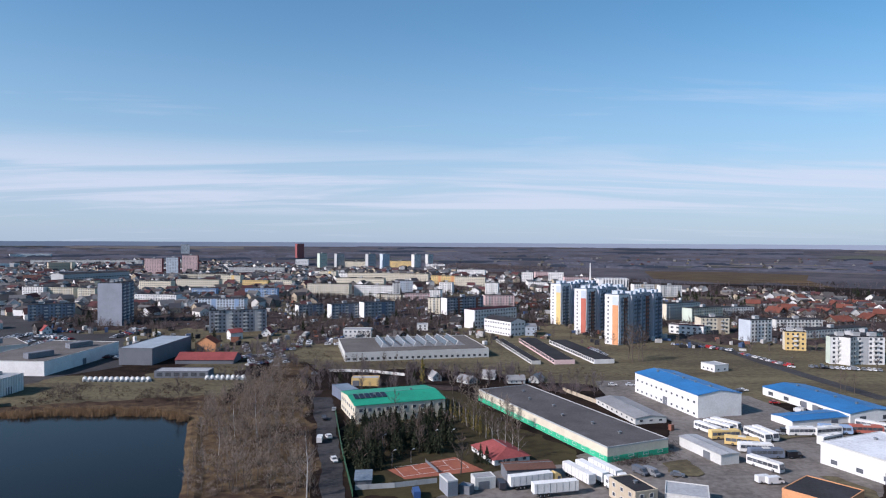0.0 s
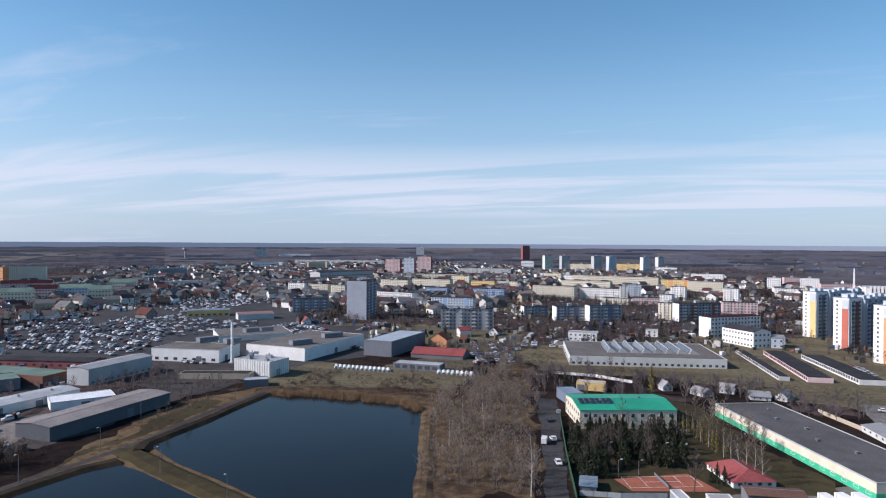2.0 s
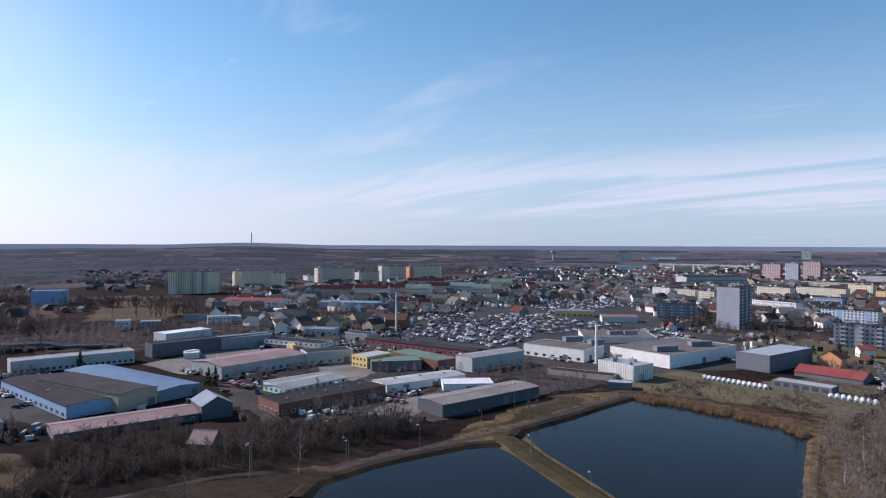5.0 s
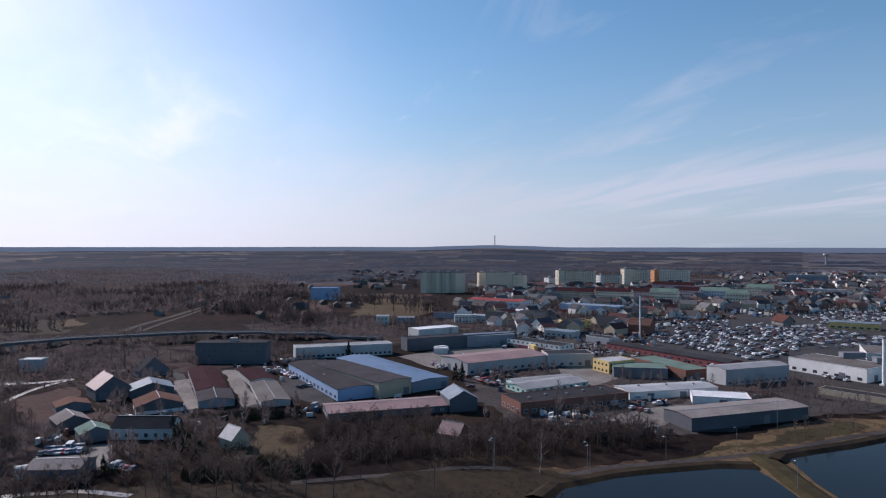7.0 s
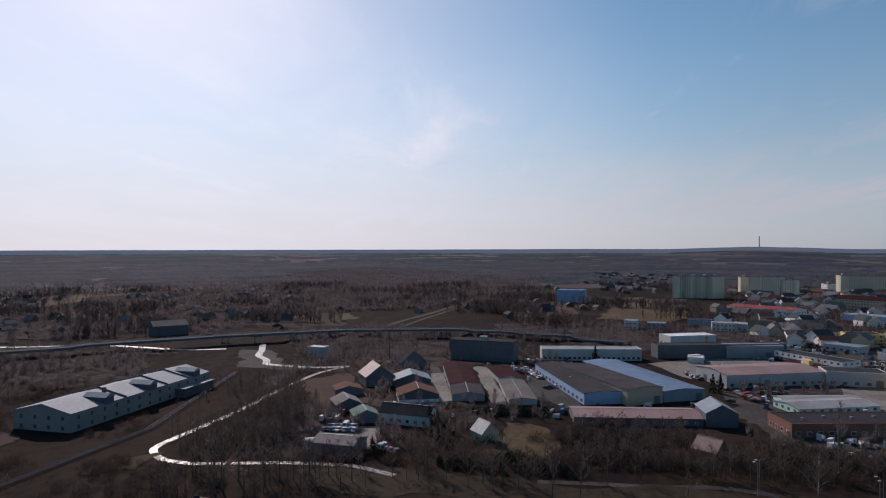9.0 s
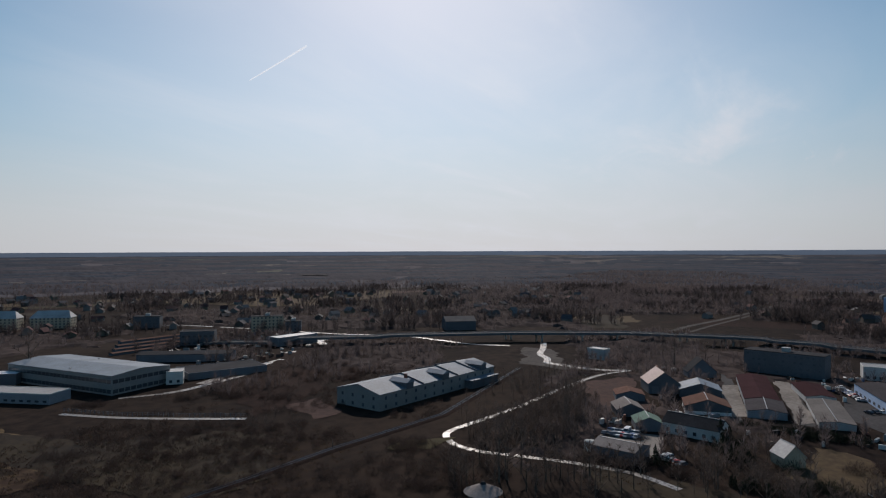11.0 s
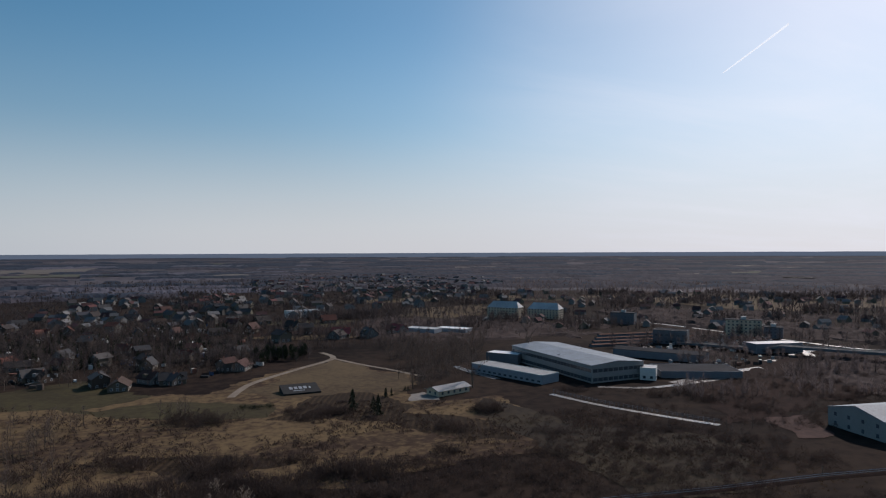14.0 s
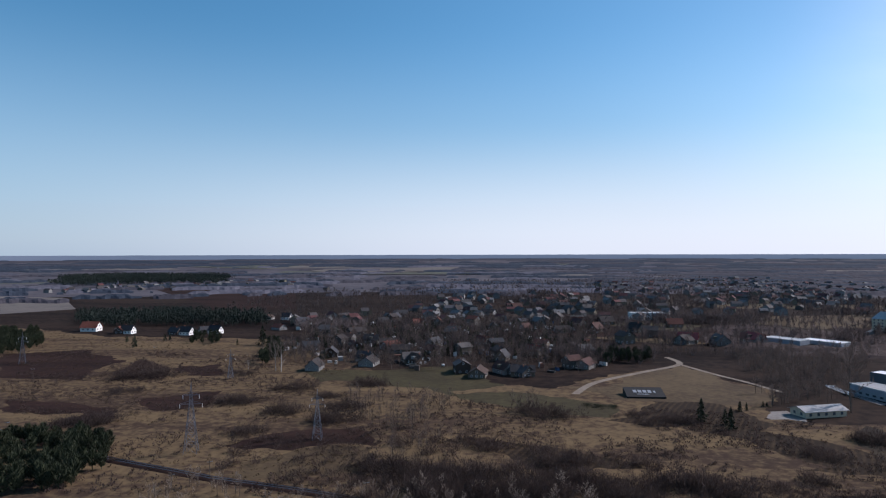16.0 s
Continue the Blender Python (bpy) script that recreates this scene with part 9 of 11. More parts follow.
patch('rough_grass', [(-173.4, -214.7), (-197.5, -196.1), (-201.2, -178.6), (-173.9, -142), (-131.5, -151.5), (-139.4, -264.6), (-152.7, -289.9)], 'olive', 'rough olive grassland', 'field')
patch('field', [(-246.6, -199.7), (-264.7, -193.8), (-242.8, -172.2), (-229.6, -174.8)], 'soil', 'bare earth mound', 'field')
patch('rough_grass', [(-207.1, -121.8), (-224.2, -120), (-227.4, -110.4), (-211.6, -106.5)], 'green', 'green clearing by the railway', 'field')
patch('rough_grass', [(-252.1, -250.2), (-358.7, -292.6), (-333.1, -243.8), (-285.8, -205.9), (-226.5, -193.5)], 'heath', 'dark overgrown land', 'field')
patch('rough_grass', [(-352.4, -301), (-412.1, -303.8), (-447.1, -234.7), (-369, -211.3), (-299.2, -210.5)], 'heath', 'dark overgrown land', 'field')
patch('rough_grass', [(102.1, -361.2), (69.1, -375.8), (-4, -313.1), (-92.5, -272.1), (-114, -228.4), (-55.9, -226.1), (30.8, -269.9)], 'meadow', 'dry meadow', 'field')
patch('rough_grass', [(-504.2, -109.4), (-514.7, -72.9), (-593.3, -54.2), (-558.3, -43.8), (-443.3, -49), (-437.1, -81.9)], 'olive', 'grassy land below the viaduct', 'field')
patch('rough_grass', [(-609.2, -148), (-727.3, -162), (-718.7, -136.7), (-612.1, -109.1)], 'olive', 'grassy clearing', 'field')
patch('field', [(-1026.3, -176.7), (-1175.1, -166.4), (-1146.8, -137.4), (-987.8, -130.7)], 'straw', 'pale clearing', 'field')
patch('field', [(503.9, 1658.6), (692.3, 1637.1), (831.1, 1501.5), (674, 1225.9), (509.4, 1161.9), (419, 1312.3)], 'straw', 'wide bare brown field', 'field')
patch('rough_grass', [(600.5, 1301.5), (706.6, 1276.4), (636.5, 1074.9), (602.2, 1134.9)], 'meadow', 'pale meadow', 'field')
road('dirt_road', [(-42.9, -341.9), (-57.9, -372.7), (-90.2, -406), (-121.3, -437), (-120.8, -466.2)], 4, 'dirt', 'pale dirt road to the suburb')
road('footpath', [(-121.3, -437), (-131.4, -404.3), (-141.9, -377.9), (-149.8, -351.6)], 3, 'dirt', 'narrow footpath')
road('access_road', [(-183, -373.3), (-181.5, -359.9), (-185.2, -325.5)], 5, 'wet', 'pale access road of the hangar')
ground_banner(-76.9, -339.6, -180.8)
put_house(374.6, -596.7, 2.1, 1.25, roof='brick', wall='white', label='white house with a bright orange roof', pick=0)
put_house(328.8, -579.4, -5.4, 1.0, roof='tar', wall='white', label='white gabled house with a dark roof', pick=3)
put_house(271.1, -573.2, -9.7, 1.0, roof='tar', wall='white', label='white gabled house with a dark roof', pick=3)
put_house(248.9, -583.8, -11.9, 1.0, roof='tar', wall='white', label='white gabled house with a dark roof', pick=3)
put_house(223.4, -712.3, -17.6, 1.0, roof='tar', wall='white', label='white gabled house with a dark roof', pick=3)
put_house(337, -579, 113, 0.9, label='house at the edge of the meadow')
put_house(281.4, -572.6, 166, 0.9, label='house at the edge of the meadow')
put_house(261.1, -592.8, 39, 0.9, label='house at the edge of the meadow')
put_house(243, -711.3, 92, 0.9, label='house at the edge of the meadow')
put_house(200.7, -616.5, 145, 0.9, label='house at the edge of the meadow')
put_house(134.6, -487.5, 18, 0.98, label='family house of the suburb with a pitched roof')
put_house(119, -516, 71, 0.98, label='family house of the suburb with a pitched roof')
put_house(102.3, -489.4, 124, 0.98, label='family house of the suburb with a pitched roof')
put_house(96.1, -529.2, 177, 0.98, label='family house of the suburb with a pitched roof')
put_house(75.7, -497.5, 50, 0.98, label='family house of the suburb with a pitched roof')
put_house(77.7, -612.8, 103, 0.98, label='family house of the suburb with a pitched roof')
put_house(71.8, -656.4, 156, 0.98, label='family house of the suburb with a pitched roof')
put_house(109.2, -666.3, 29, 0.98, label='family house of the suburb with a pitched roof')
put_house(78.5, -423.1, 82, 0.98, label='family house of the suburb with a pitched roof')
put_house(47.9, -429.9, 135, 0.98, label='family house of the suburb with a pitched roof')
put_house(65.4, -478.8, 8, 0.98, label='family house of the suburb with a pitched roof')
put_house(44.2, -513.1, 61, 0.98, label='family house of the suburb with a pitched roof')
put_house(34.6, -625.4, 114, 0.98, label='family house of the suburb with a pitched roof')
put_house(33.7, -568.4, 167, 0.98, label='family house of the suburb with a pitched roof')
put_house(19.9, -475.3, 40, 0.98, label='family house of the suburb with a pitched roof')
put_house(-2.5, -627.4, 93, 0.98, label='family house of the suburb with a pitched roof')
put_house(6.9, -522.4, 146, 0.98, label='family house of the suburb with a pitched roof')
put_house(-3.9, -502.1, 19, 0.98, label='family house of the suburb with a pitched roof')
put_house(-7.7, -448.6, 72, 0.98, label='family house of the suburb with a pitched roof')
put_house(-7.7, -401, 125, 0.98, label='family house of the suburb with a pitched roof')
put_house(-18.7, -393.3, 178, 0.98, label='family house of the suburb with a pitched roof')
put_house(-31.9, -618.7, 51, 0.98, label='family house of the suburb with a pitched roof')
put_house(17.6, -399.5, 104, 0.98, label='family house of the suburb with a pitched roof')
put_house(-37.8, -497.5, 157, 0.98, label='family house of the suburb with a pitched roof')
put_house(-51, -421.4, 30, 0.98, label='family house of the suburb with a pitched roof')
put_house(7.4, -387.7, 83, 0.98, label='family house of the suburb with a pitched roof')
put_house(-30.6, -472.3, 136, 0.98, label='family house of the suburb with a pitched roof')
put_house(-64.9, -610.6, 9, 0.98, label='family house of the suburb with a pitched roof')
put_house(-59, -421.9, 62, 0.98, label='family house of the suburb with a pitched roof')
put_house(193.3, -661.9, 115, 1.1, label='family house of the suburb')
put_house(148.8, -598.9, 168, 1.1, label='family house of the suburb')
put_house(119.2, -581.5, 41, 1.1, label='family house of the suburb')
put_house(53.8, -669.2, 94, 1.1, label='family house of the suburb')
put_house(17.8, -671.1, 147, 1.1, label='family house of the suburb')
put_house(-21.4, -698, 20, 1.1, label='family house of the suburb')
put_house(-57, -786.7, 73, 1.1, label='family house of the suburb')
put_house(-71.9, -787.5, 126, 1.1, label='family house of the suburb')
put_house(-94.7, -859.6, 179, 1.1, label='family house of the suburb')
put_house(40.4, -816.1, 52, 1.1, label='family house of the suburb')
put_house(68.7, -780.6, 105, 1.1, label='family house of the suburb')
put_house(2.8, -783.8, 158, 1.1, label='family house of the suburb')
put_house(-32.9, -856.7, 31, 1.1, label='family house of the suburb')
put_house(-53.9, -674.8, 84, 1.1, label='family house of the suburb')
put_house(-87.2, -676.6, 137, 1.1, label='family house of the suburb')
put_house(100.6, -747.6, 10, 1.1, label='family house of the suburb')
put_house(103.9, -691.5, 63, 1.1, label='family house of the suburb')
put_house(-106.4, -536.2, 116, 1.2, label='family house of the suburb with a pitched roof')
put_house(-136, -577.8, 169, 1.2, label='family house of the suburb with a pitched roof')
put_house(-154.6, -538.9, 42, 1.2, label='family house of the suburb with a pitched roof')
put_house(-179.1, -533, 95, 1.2, label='family house of the suburb with a pitched roof')
put_house(-210.5, -549.6, 148, 1.2, label='family house of the suburb with a pitched roof')
put_house(-115.7, -678.1, 21, 1.2, label='family house of the suburb with a pitched roof')
put_house(-175.1, -761.4, 74, 1.2, label='family house of the suburb with a pitched roof')
put_house(-132.1, -614.2, 127, 1.2, label='family house of the suburb with a pitched roof')
put_house(-178, -658.3, 0, 1.2, label='family house of the suburb with a pitched roof')
put_house(-95.3, -612.2, 53, 1.2, label='family house of the suburb with a pitched roof')
put_house(-210.4, -546.5, 106, 1.2, roof='red', label='house with a red roof')
put_house(-157.9, -543.6, 159, 1.2, roof='red', label='house with a red roof')
hall(-169.5, -733.8, -177.1, 38, 14, 7.4, wall='pale', roof='grey', name='village_school', label='long pale two-storey building', windows=(2, 4, 2, 1.3, (0,)))
put_house(95, 706.4, 32, 1.0, label='small house among the blocks')
put_house(116, 764.8, 85, 1.0, label='small house among the blocks')
put_house(13.2, 573.4, 138, 1.0, label='small house among the blocks')
put_house(40.8, 530.6, 11, 1.0, label='small house among the blocks')
put_house(89, 772.8, 64, 1.0, label='small house among the blocks')
put_house(330.9, 656.2, 117, 1.3, roof='brick', label='house with a red tile roof')
put_house(356.2, 680.6, 170, 1.3, roof='brick', label='house with a red tile roof')
put_house(358.2, 646.3, 43, 1.3, roof='brick', label='house with a red tile roof')
put_house(380, 658.3, 96, 1.3, roof='brick', label='house with a red tile roof')
put_house(408, 671.1, 149, 1.3, roof='brick', label='house with a red tile roof')
put_house(405.2, 721.3, 22, 1.3, roof='brick', label='house with a red tile roof')
put_house(428, 722.4, 75, 1.3, roof='brick', label='house with a red tile roof')
put_house(472, 752.7, 128, 1.3, roof='brick', label='house with a red tile roof')
put_house(464.9, 710.8, 1, 1.3, roof='brick', label='house with a red tile roof')
put_house(368.2, 747.6, 54, 1.3, roof='brick', label='house with a red tile roof')
put_house(401.9, 779.6, 107, 1.3, roof='brick', label='house with a red tile roof')
put_house(337.1, 718, 160, 1.3, roof='brick', label='house with a red tile roof')
put_house(429.4, 797.2, 33, 1.3, roof='brick', label='house with a red tile roof')
put_house(392.3, 606.8, 86, 1.3, roof='brick', label='house with a red tile roof')
put_house(411, 617.4, 139, 1.3, roof='brick', label='house with a red tile roof')
put_house(352.3, 586.7, 12, 1.3, roof='brick', label='house with a red tile roof')
put_house(339.4, 668, 65, 1.3, roof='brick', label='house with a red tile roof')
put_house(356.4, 747, 118, 1.3, label='pale house in the garden suburb')
put_house(388.5, 682.1, 171, 1.3, label='pale house in the garden suburb')
put_house(439.6, 709.6, 44, 1.3, label='pale house in the garden suburb')
put_house(519.8, 785.7, 97, 1.3, label='pale house in the garden suburb')
put_house(414.4, 648.7, 150, 1.3, label='pale house in the garden suburb')
put_house(404.4, 735, 23, 1.3, label='pale house in the garden suburb')
put_house(376.9, 616, 76, 1.3, label='pale house in the garden suburb')
put_house(-883.4, 988.1, 129, 1.3, label='town house with a pitched roof')
put_house(-899.5, 1037.4, 2, 1.3, label='town house with a pitched roof')
put_house(-875.5, 1057.5, 55, 1.3, label='town house with a pitched roof')
put_house(-868.1, 1090.3, 108, 1.3, label='town house with a pitched roof')
put_house(-841.3, 1086.2, 161, 1.3, label='town house with a pitched roof')
put_house(-797.9, 1059.2, 34, 1.3, label='town house with a pitched roof')
put_house(-562.8, 771.7, 87, 1.3, label='town house with a pitched roof')
put_house(-577.3, 772.7, 140, 1.3, label='town house with a pitched roof')
put_house(-721.2, 1008.9, 13, 1.3, label='town house with a pitched roof')
put_house(-724.9, 1060.8, 66, 1.3, label='town house with a pitched roof')
put_house(-624.5, 754.5, 119, 1.3, label='town house with a pitched roof')
put_house(-469.7, 494.7, 172, 1.3, label='town house with a pitched roof')
put_house(-548.5, 599.8, 45, 1.3, label='town house with a pitched roof')
put_house(111.5, -457.2, 98, 0.98, label='family house of the suburb with a pitched roof')
put_house(83.4, -437.7, 151, 0.98, label='family house of the suburb with a pitched roof')
put_house(52.9, -436.7, 24, 0.98, label='family house of the suburb with a pitched roof')
put_house(18, -405.7, 77, 0.98, label='family house of the suburb with a pitched roof')
put_house(-17.5, -393.3, 130, 0.98, label='family house of the suburb with a pitched roof')
put_house(33, -595, 3, 0.98, label='family house of the suburb with a pitched roof')
put_house(74.1, -651, 56, 0.98, label='family house of the suburb with a pitched roof')
put_house(-6, -459.7, 109, 0.98, label='family house of the suburb with a pitched roof')
put_house(114.7, -527.6, 162, 0.98, label='family house of the suburb with a pitched roof')
put_house(-66.2, -477.4, 35, 0.98, label='family house of the suburb with a pitched roof')
put_house(109.1, -404.2, 88, 0.98, label='family house of the suburb with a pitched roof')
put_house(40.4, -476, 141, 0.98, label='family house of the suburb with a pitched roof')
put_house(80.5, -515.6, 14, 0.98, label='family house of the suburb with a pitched roof')
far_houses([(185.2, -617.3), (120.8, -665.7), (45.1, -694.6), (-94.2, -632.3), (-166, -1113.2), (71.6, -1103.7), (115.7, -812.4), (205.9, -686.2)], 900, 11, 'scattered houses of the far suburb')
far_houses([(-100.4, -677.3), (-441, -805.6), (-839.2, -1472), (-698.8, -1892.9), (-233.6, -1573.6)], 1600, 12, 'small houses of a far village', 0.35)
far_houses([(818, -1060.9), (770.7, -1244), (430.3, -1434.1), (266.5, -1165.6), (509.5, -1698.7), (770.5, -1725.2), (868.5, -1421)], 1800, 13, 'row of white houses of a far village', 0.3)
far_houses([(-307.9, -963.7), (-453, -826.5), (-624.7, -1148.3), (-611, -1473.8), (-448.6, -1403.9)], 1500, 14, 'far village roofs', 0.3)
far_houses([(299.1, 996.4), (460.6, 981.6), (538.6, 802.9), (401.2, 597.8), (302, 612.9), (372.8, 794.2), (335.1, 926.3)], 430, 15, 'red and pale roofs of the town', 0.25, 1.1, plaster=SUNLIT_WALL)
far_houses([(-364.6, 1633.8), (-14.2, 1752), (176.3, 1438.2), (302, 1348.1), (234.6, 1046.7), (71.6, 848.5), (-253.9, 1137.6)], 1100, 16, 'roofs of the town', 0.25, 1.2, plaster=SUNLIT_WALL)
far_houses([(-1251.4, 1866.6), (-1070.8, 2351.7), (-441.9, 1978.8), (-289.1, 1294.9), (-397.3, 903), (-569.9, 849.9)], 1100, 17, 'roofs of the town', 0.25, 1.2, plaster=SUNLIT_WALL)
far_houses([(-1299.4, 1196.9), (-1280.8, 1595.9), (-1118.9, 1906.9), (-655.8, 1118), (-551.3, 780.8), (-591.4, 544.9)], 900, 18, 'roofs of the town', 0.2, 1.2, plaster=SUNLIT_WALL)
far_houses([(-1127.7, 218), (-1057, 324), (-1711.2, 531.7), (-1772.7, 342.6)], 1000, 19, 'roofs of a far settlement', 0.35)
far_houses([(21, 2919.9), (1629.8, 2432.5), (1108.3, 1653.7), (-16.5, 2037.8)], 9000, 20, 'far scattered farms', 0.45)
woods([(-95.5, 256.1), (-98.2, 296.1), (-94.4, 321.3), (-91.9, 387.1), (-75.7, 351.6), (-55.1, 275.4), (-33.4, 184.6), (-67.3, 182.4)], 19, 239, 'bare', low=0.6, high=1.2)
woods([(-96.5, 256.1), (-94.4, 321.3), (-89.4, 395.2), (-55.1, 275.4), (-34.1, 184.6), (-68, 180.6)], 16, 240, 'shrub', low=0.5, high=1.0, material=TWIG_RED)
woods([(-181.2, 269.2), (-152.8, 277.8), (-124.8, 277.3), (-103.6, 269.3), (-101, 260.1), (-119.3, 265), (-147.7, 266), (-174.6, 262)], 1.6, 241, 'reed', low=0.9, high=1.6)
woods([(-186.7, 303.8), (-166.3, 319.7), (-146.9, 299.8), (-164.8, 285.8)], 60, 242, 'tall', low=0.55, high=0.85)
woods([(-185, 285.4), (-145.7, 297.5), (-107, 278.5), (-116.1, 320.9), (-176.4, 325), (-197.7, 308.6)], 20, 243, 'shrub', low=0.6, high=1.3, clump=0.35)
woods([(-38.3, 253.6), (-33.9, 264.3), (1, 276.5), (4.6, 241.5), (4.3, 224.4), (-14, 218.9), (-28.5, 204.6)], 16, 244, 'conifer', low=0.6, high=1.0)
woods([(-27.7, 204.6), (-21.2, 216.3), (-15.5, 196.3), (-18.8, 192.3), (-25.3, 192.2)], 14, 245, 'conifer', low=0.5, high=0.8)
woods([(1.1, 323.5), (15, 308.1), (32.2, 251.5), (28.3, 241.9), (13.5, 276.7)], 18, 246, 'bare', low=0.8, high=1.3)
woods([(57.7, 222.6), (80.7, 241.2), (88.1, 223.1), (81, 215.4), (54.7, 208)], 8, 247, 'shrub', low=0.7, high=1.2)
woods([(-132.7, 595.1), (-63.4, 588.5), (-4.4, 572.7), (-4, 529), (-60.5, 561.9), (-111.4, 499.7)], 80, 248, 'tall', low=0.6, high=0.9)
woods([(-57.9, 386.8), (-21.7, 404.6), (-20.8, 387.8), (-55.6, 371.5)], 50, 249, 'tall', low=0.5, high=0.8)
woods([(-316.1, 569.3), (-316, 650.2), (-252.2, 653.1), (-219.3, 591.5), (-252.5, 554.5), (-285.7, 521.8)], 120, 250, 'tall', low=0.6, high=0.95)
woods([(-154.4, 512), (-114.5, 513.4), (-77.3, 529.3), (-91.8, 596.7), (-159.7, 558.1)], 90, 251, 'tall', low=0.6, high=0.9)
woods([(-186, 833.7), (120.9, 749.9), (105.4, 669.3), (-132.7, 595.1)], 160, 252, 'tall', low=0.5, high=0.8)
woods([(350.6, 746.7), (443.6, 661.1), (394.9, 588.4), (297.2, 603)], 90, 253, 'tall', low=0.5, high=0.8)
woods([(-27.6, 1750.4), (46.3, 2046.5), (366.8, 1643.6), (274.6, 1706.6), (204.5, 1668.8), (53.4, 1760.1)], 70, 254, 'far', low=0.8, high=1.2)
woods([(-261.7, 241.3), (-259.5, 277.7), (-226.2, 267.2), (-209, 223.7), (-229.7, 196.9)], 60, 255, 'tall', low=0.5, high=0.8)
woods([(-472.2, 637.3), (-447.9, 677.8), (-581.9, 895.3), (-664.5, 911)], 200, 256, 'tall', low=0.6, high=0.9)
woods([(-222.7, 89.2), (-239, 117), (-223.5, 124.6), (-211.4, 147.8), (-201.7, 162.6), (-194.1, 156.5), (-200.9, 130.9), (-206.3, 101), (-205.5, 86.8)], 11, 257, 'tall', low=0.45, high=0.75)
woods([(-224.6, 87.9), (-245, 119.9), (-214.1, 149.8), (-206, 172), (-196.7, 170.3), (-198.5, 129.4), (-202, 98.9), (-207.1, 81.1)], 10, 258, 'shrub', low=0.6, high=1.2)
woods([(-273.3, 42.1), (-261.7, 87.8), (-250.8, 84.2), (-222.1, 95.6), (-213.9, 75.4), (-215.1, 33.1)], 13, 259, 'tall', low=0.45, high=0.75)
woods([(-273.3, 42.1), (-257.9, 86.6), (-218.7, 96.1), (-206.1, 98), (-209, 73.7), (-215.1, 33.1)], 10, 260, 'shrub', low=0.6, high=1.2)
woods([(-276.6, -12.2), (-275.2, 2.5), (-220.9, 2), (-219.7, -8.3)], 22, 261, 'tall', low=0.5, high=0.8)
woods([(-273.5, -13.8), (-272, -9.3), (-242.9, -8.3), (-241.2, -11.4)], 30, 262, 'conifer', low=0.6, high=0.9)
woods([(-238.5, -34.5), (-242.9, -8.3), (-225.8, 9.7), (-222.7, 26.1), (-206.2, 24.2), (-221.2, -32)], 12, 263, 'shrub', low=0.7, high=1.3)
woods([(-511.2, 11.4), (-495.2, 58), (-558, 152.5), (-614.8, 168.1), (-646.3, 75.7), (-637.6, 36.7)], 140, 264, 'far', low=0.6, high=1.0, under=0.3)
woods([(-780.7, 296.3), (-851.5, 342), (-817.7, 442.2), (-656.8, 355.3), (-617.3, 304.5)], 160, 265, 'far', low=0.6, high=1.0, under=0.3)
woods([(-706.9, 345.1), (-766.7, 430.4), (-584, 325.5), (-554.2, 280.8)], 110, 266, 'tall', low=0.6, high=1.0)
woods([(-737.4, -191.7), (-743.8, -141.5), (-779, -90.9), (-789.6, -36), (-925.6, -11.1), (-1232.8, -96.6), (-1341.1, -189.9), (-1240, -322.3)], 120, 267, 'far', low=0.7, high=1.2, clump=0.3, under=0.42)
woods([(-701.8, -17.9), (-733.8, 42.2), (-747.7, 87.6), (-1155.4, 135.3), (-1171, 88.3), (-839.1, 12.9)], 140, 268, 'far', low=0.7, high=1.2, clump=0.3, under=0.42)
woods([(-514.2, 2.6), (-522.3, 61.2), (-565.7, 66.3), (-554.5, 2.8)], 60, 271, 'far', low=0.5, high=0.8, under=0.42)
woods([(-611, -296.7), (-705.1, -253.7), (-762.3, -223.1), (-820.5, -194.8), (-840.1, -68.4), (-1522.1, -123.6), (-1373.2, -344.2), (-1060.9, -515)], 130, 272, 'far', low=0.7, high=1.2, clump=0.3, under=0.42)
woods([(-419.5, -518.9), (-500.5, -447.4), (-489.3, -353.7), (-535.5, -259.6), (-604.4, -151.7), (-813.7, -204.1), (-742.5, -359.8), (-658.8, -476.1), (-612.2, -604.3), (-529.8, -655.3)], 120, 275, 'far', low=0.5, high=0.9, clump=0.3, under=0.42)
woods([(-350.7, -170.5), (-328.3, -131.4), (-344, -110.9), (-369.8, -98), (-311.8, -98.2), (-280, -123.8)], 60, 276, 'tall', low=0.4, high=0.7)
woods([(-454.7, -120.4), (-484.8, -115.3), (-531.9, -90.9), (-551.7, -45), (-502.4, -41), (-488.1, -76.2)], 80, 277, 'far', low=0.4, high=0.7, under=0.42)
woods([(-260.9, -120.1), (-283.5, -97.5), (-331.4, -80.4), (-301.5, -67.3), (-260, -58.1), (-230.6, -68.6), (-227, -96)], 18, 278, 'tall', low=0.5, high=0.95)
woods([(-181, -224.2), (-226.3, -179.1), (-296.1, -143.7), (-261.1, -126.7), (-197.2, -144.5), (-156.7, -155.7), (-129.7, -160.7)], 14, 279, 'shrub', low=0.6, high=1.3, clump=0.45)
woods([(-164.4, -130.2), (-239.8, -116.4), (-218.9, -92.5), (-202.9, -66.2), (-177.2, -86.1), (-137.8, -137)], 12, 280, 'shrub', low=0.7, high=1.5, clump=0.3)
woods([(-211.2, -191.7), (-234.2, -191.2), (-217.1, -177.2), (-203, -176.2)], 60, 281, 'tall', low=0.4, high=0.7)
woods([(-129.9, -353.2), (-231.2, -452.7), (-268.5, -486.2), (-185.5, -363.2), (-131.5, -317.6)], 45, 282, 'tall', low=0.6, high=1.0)
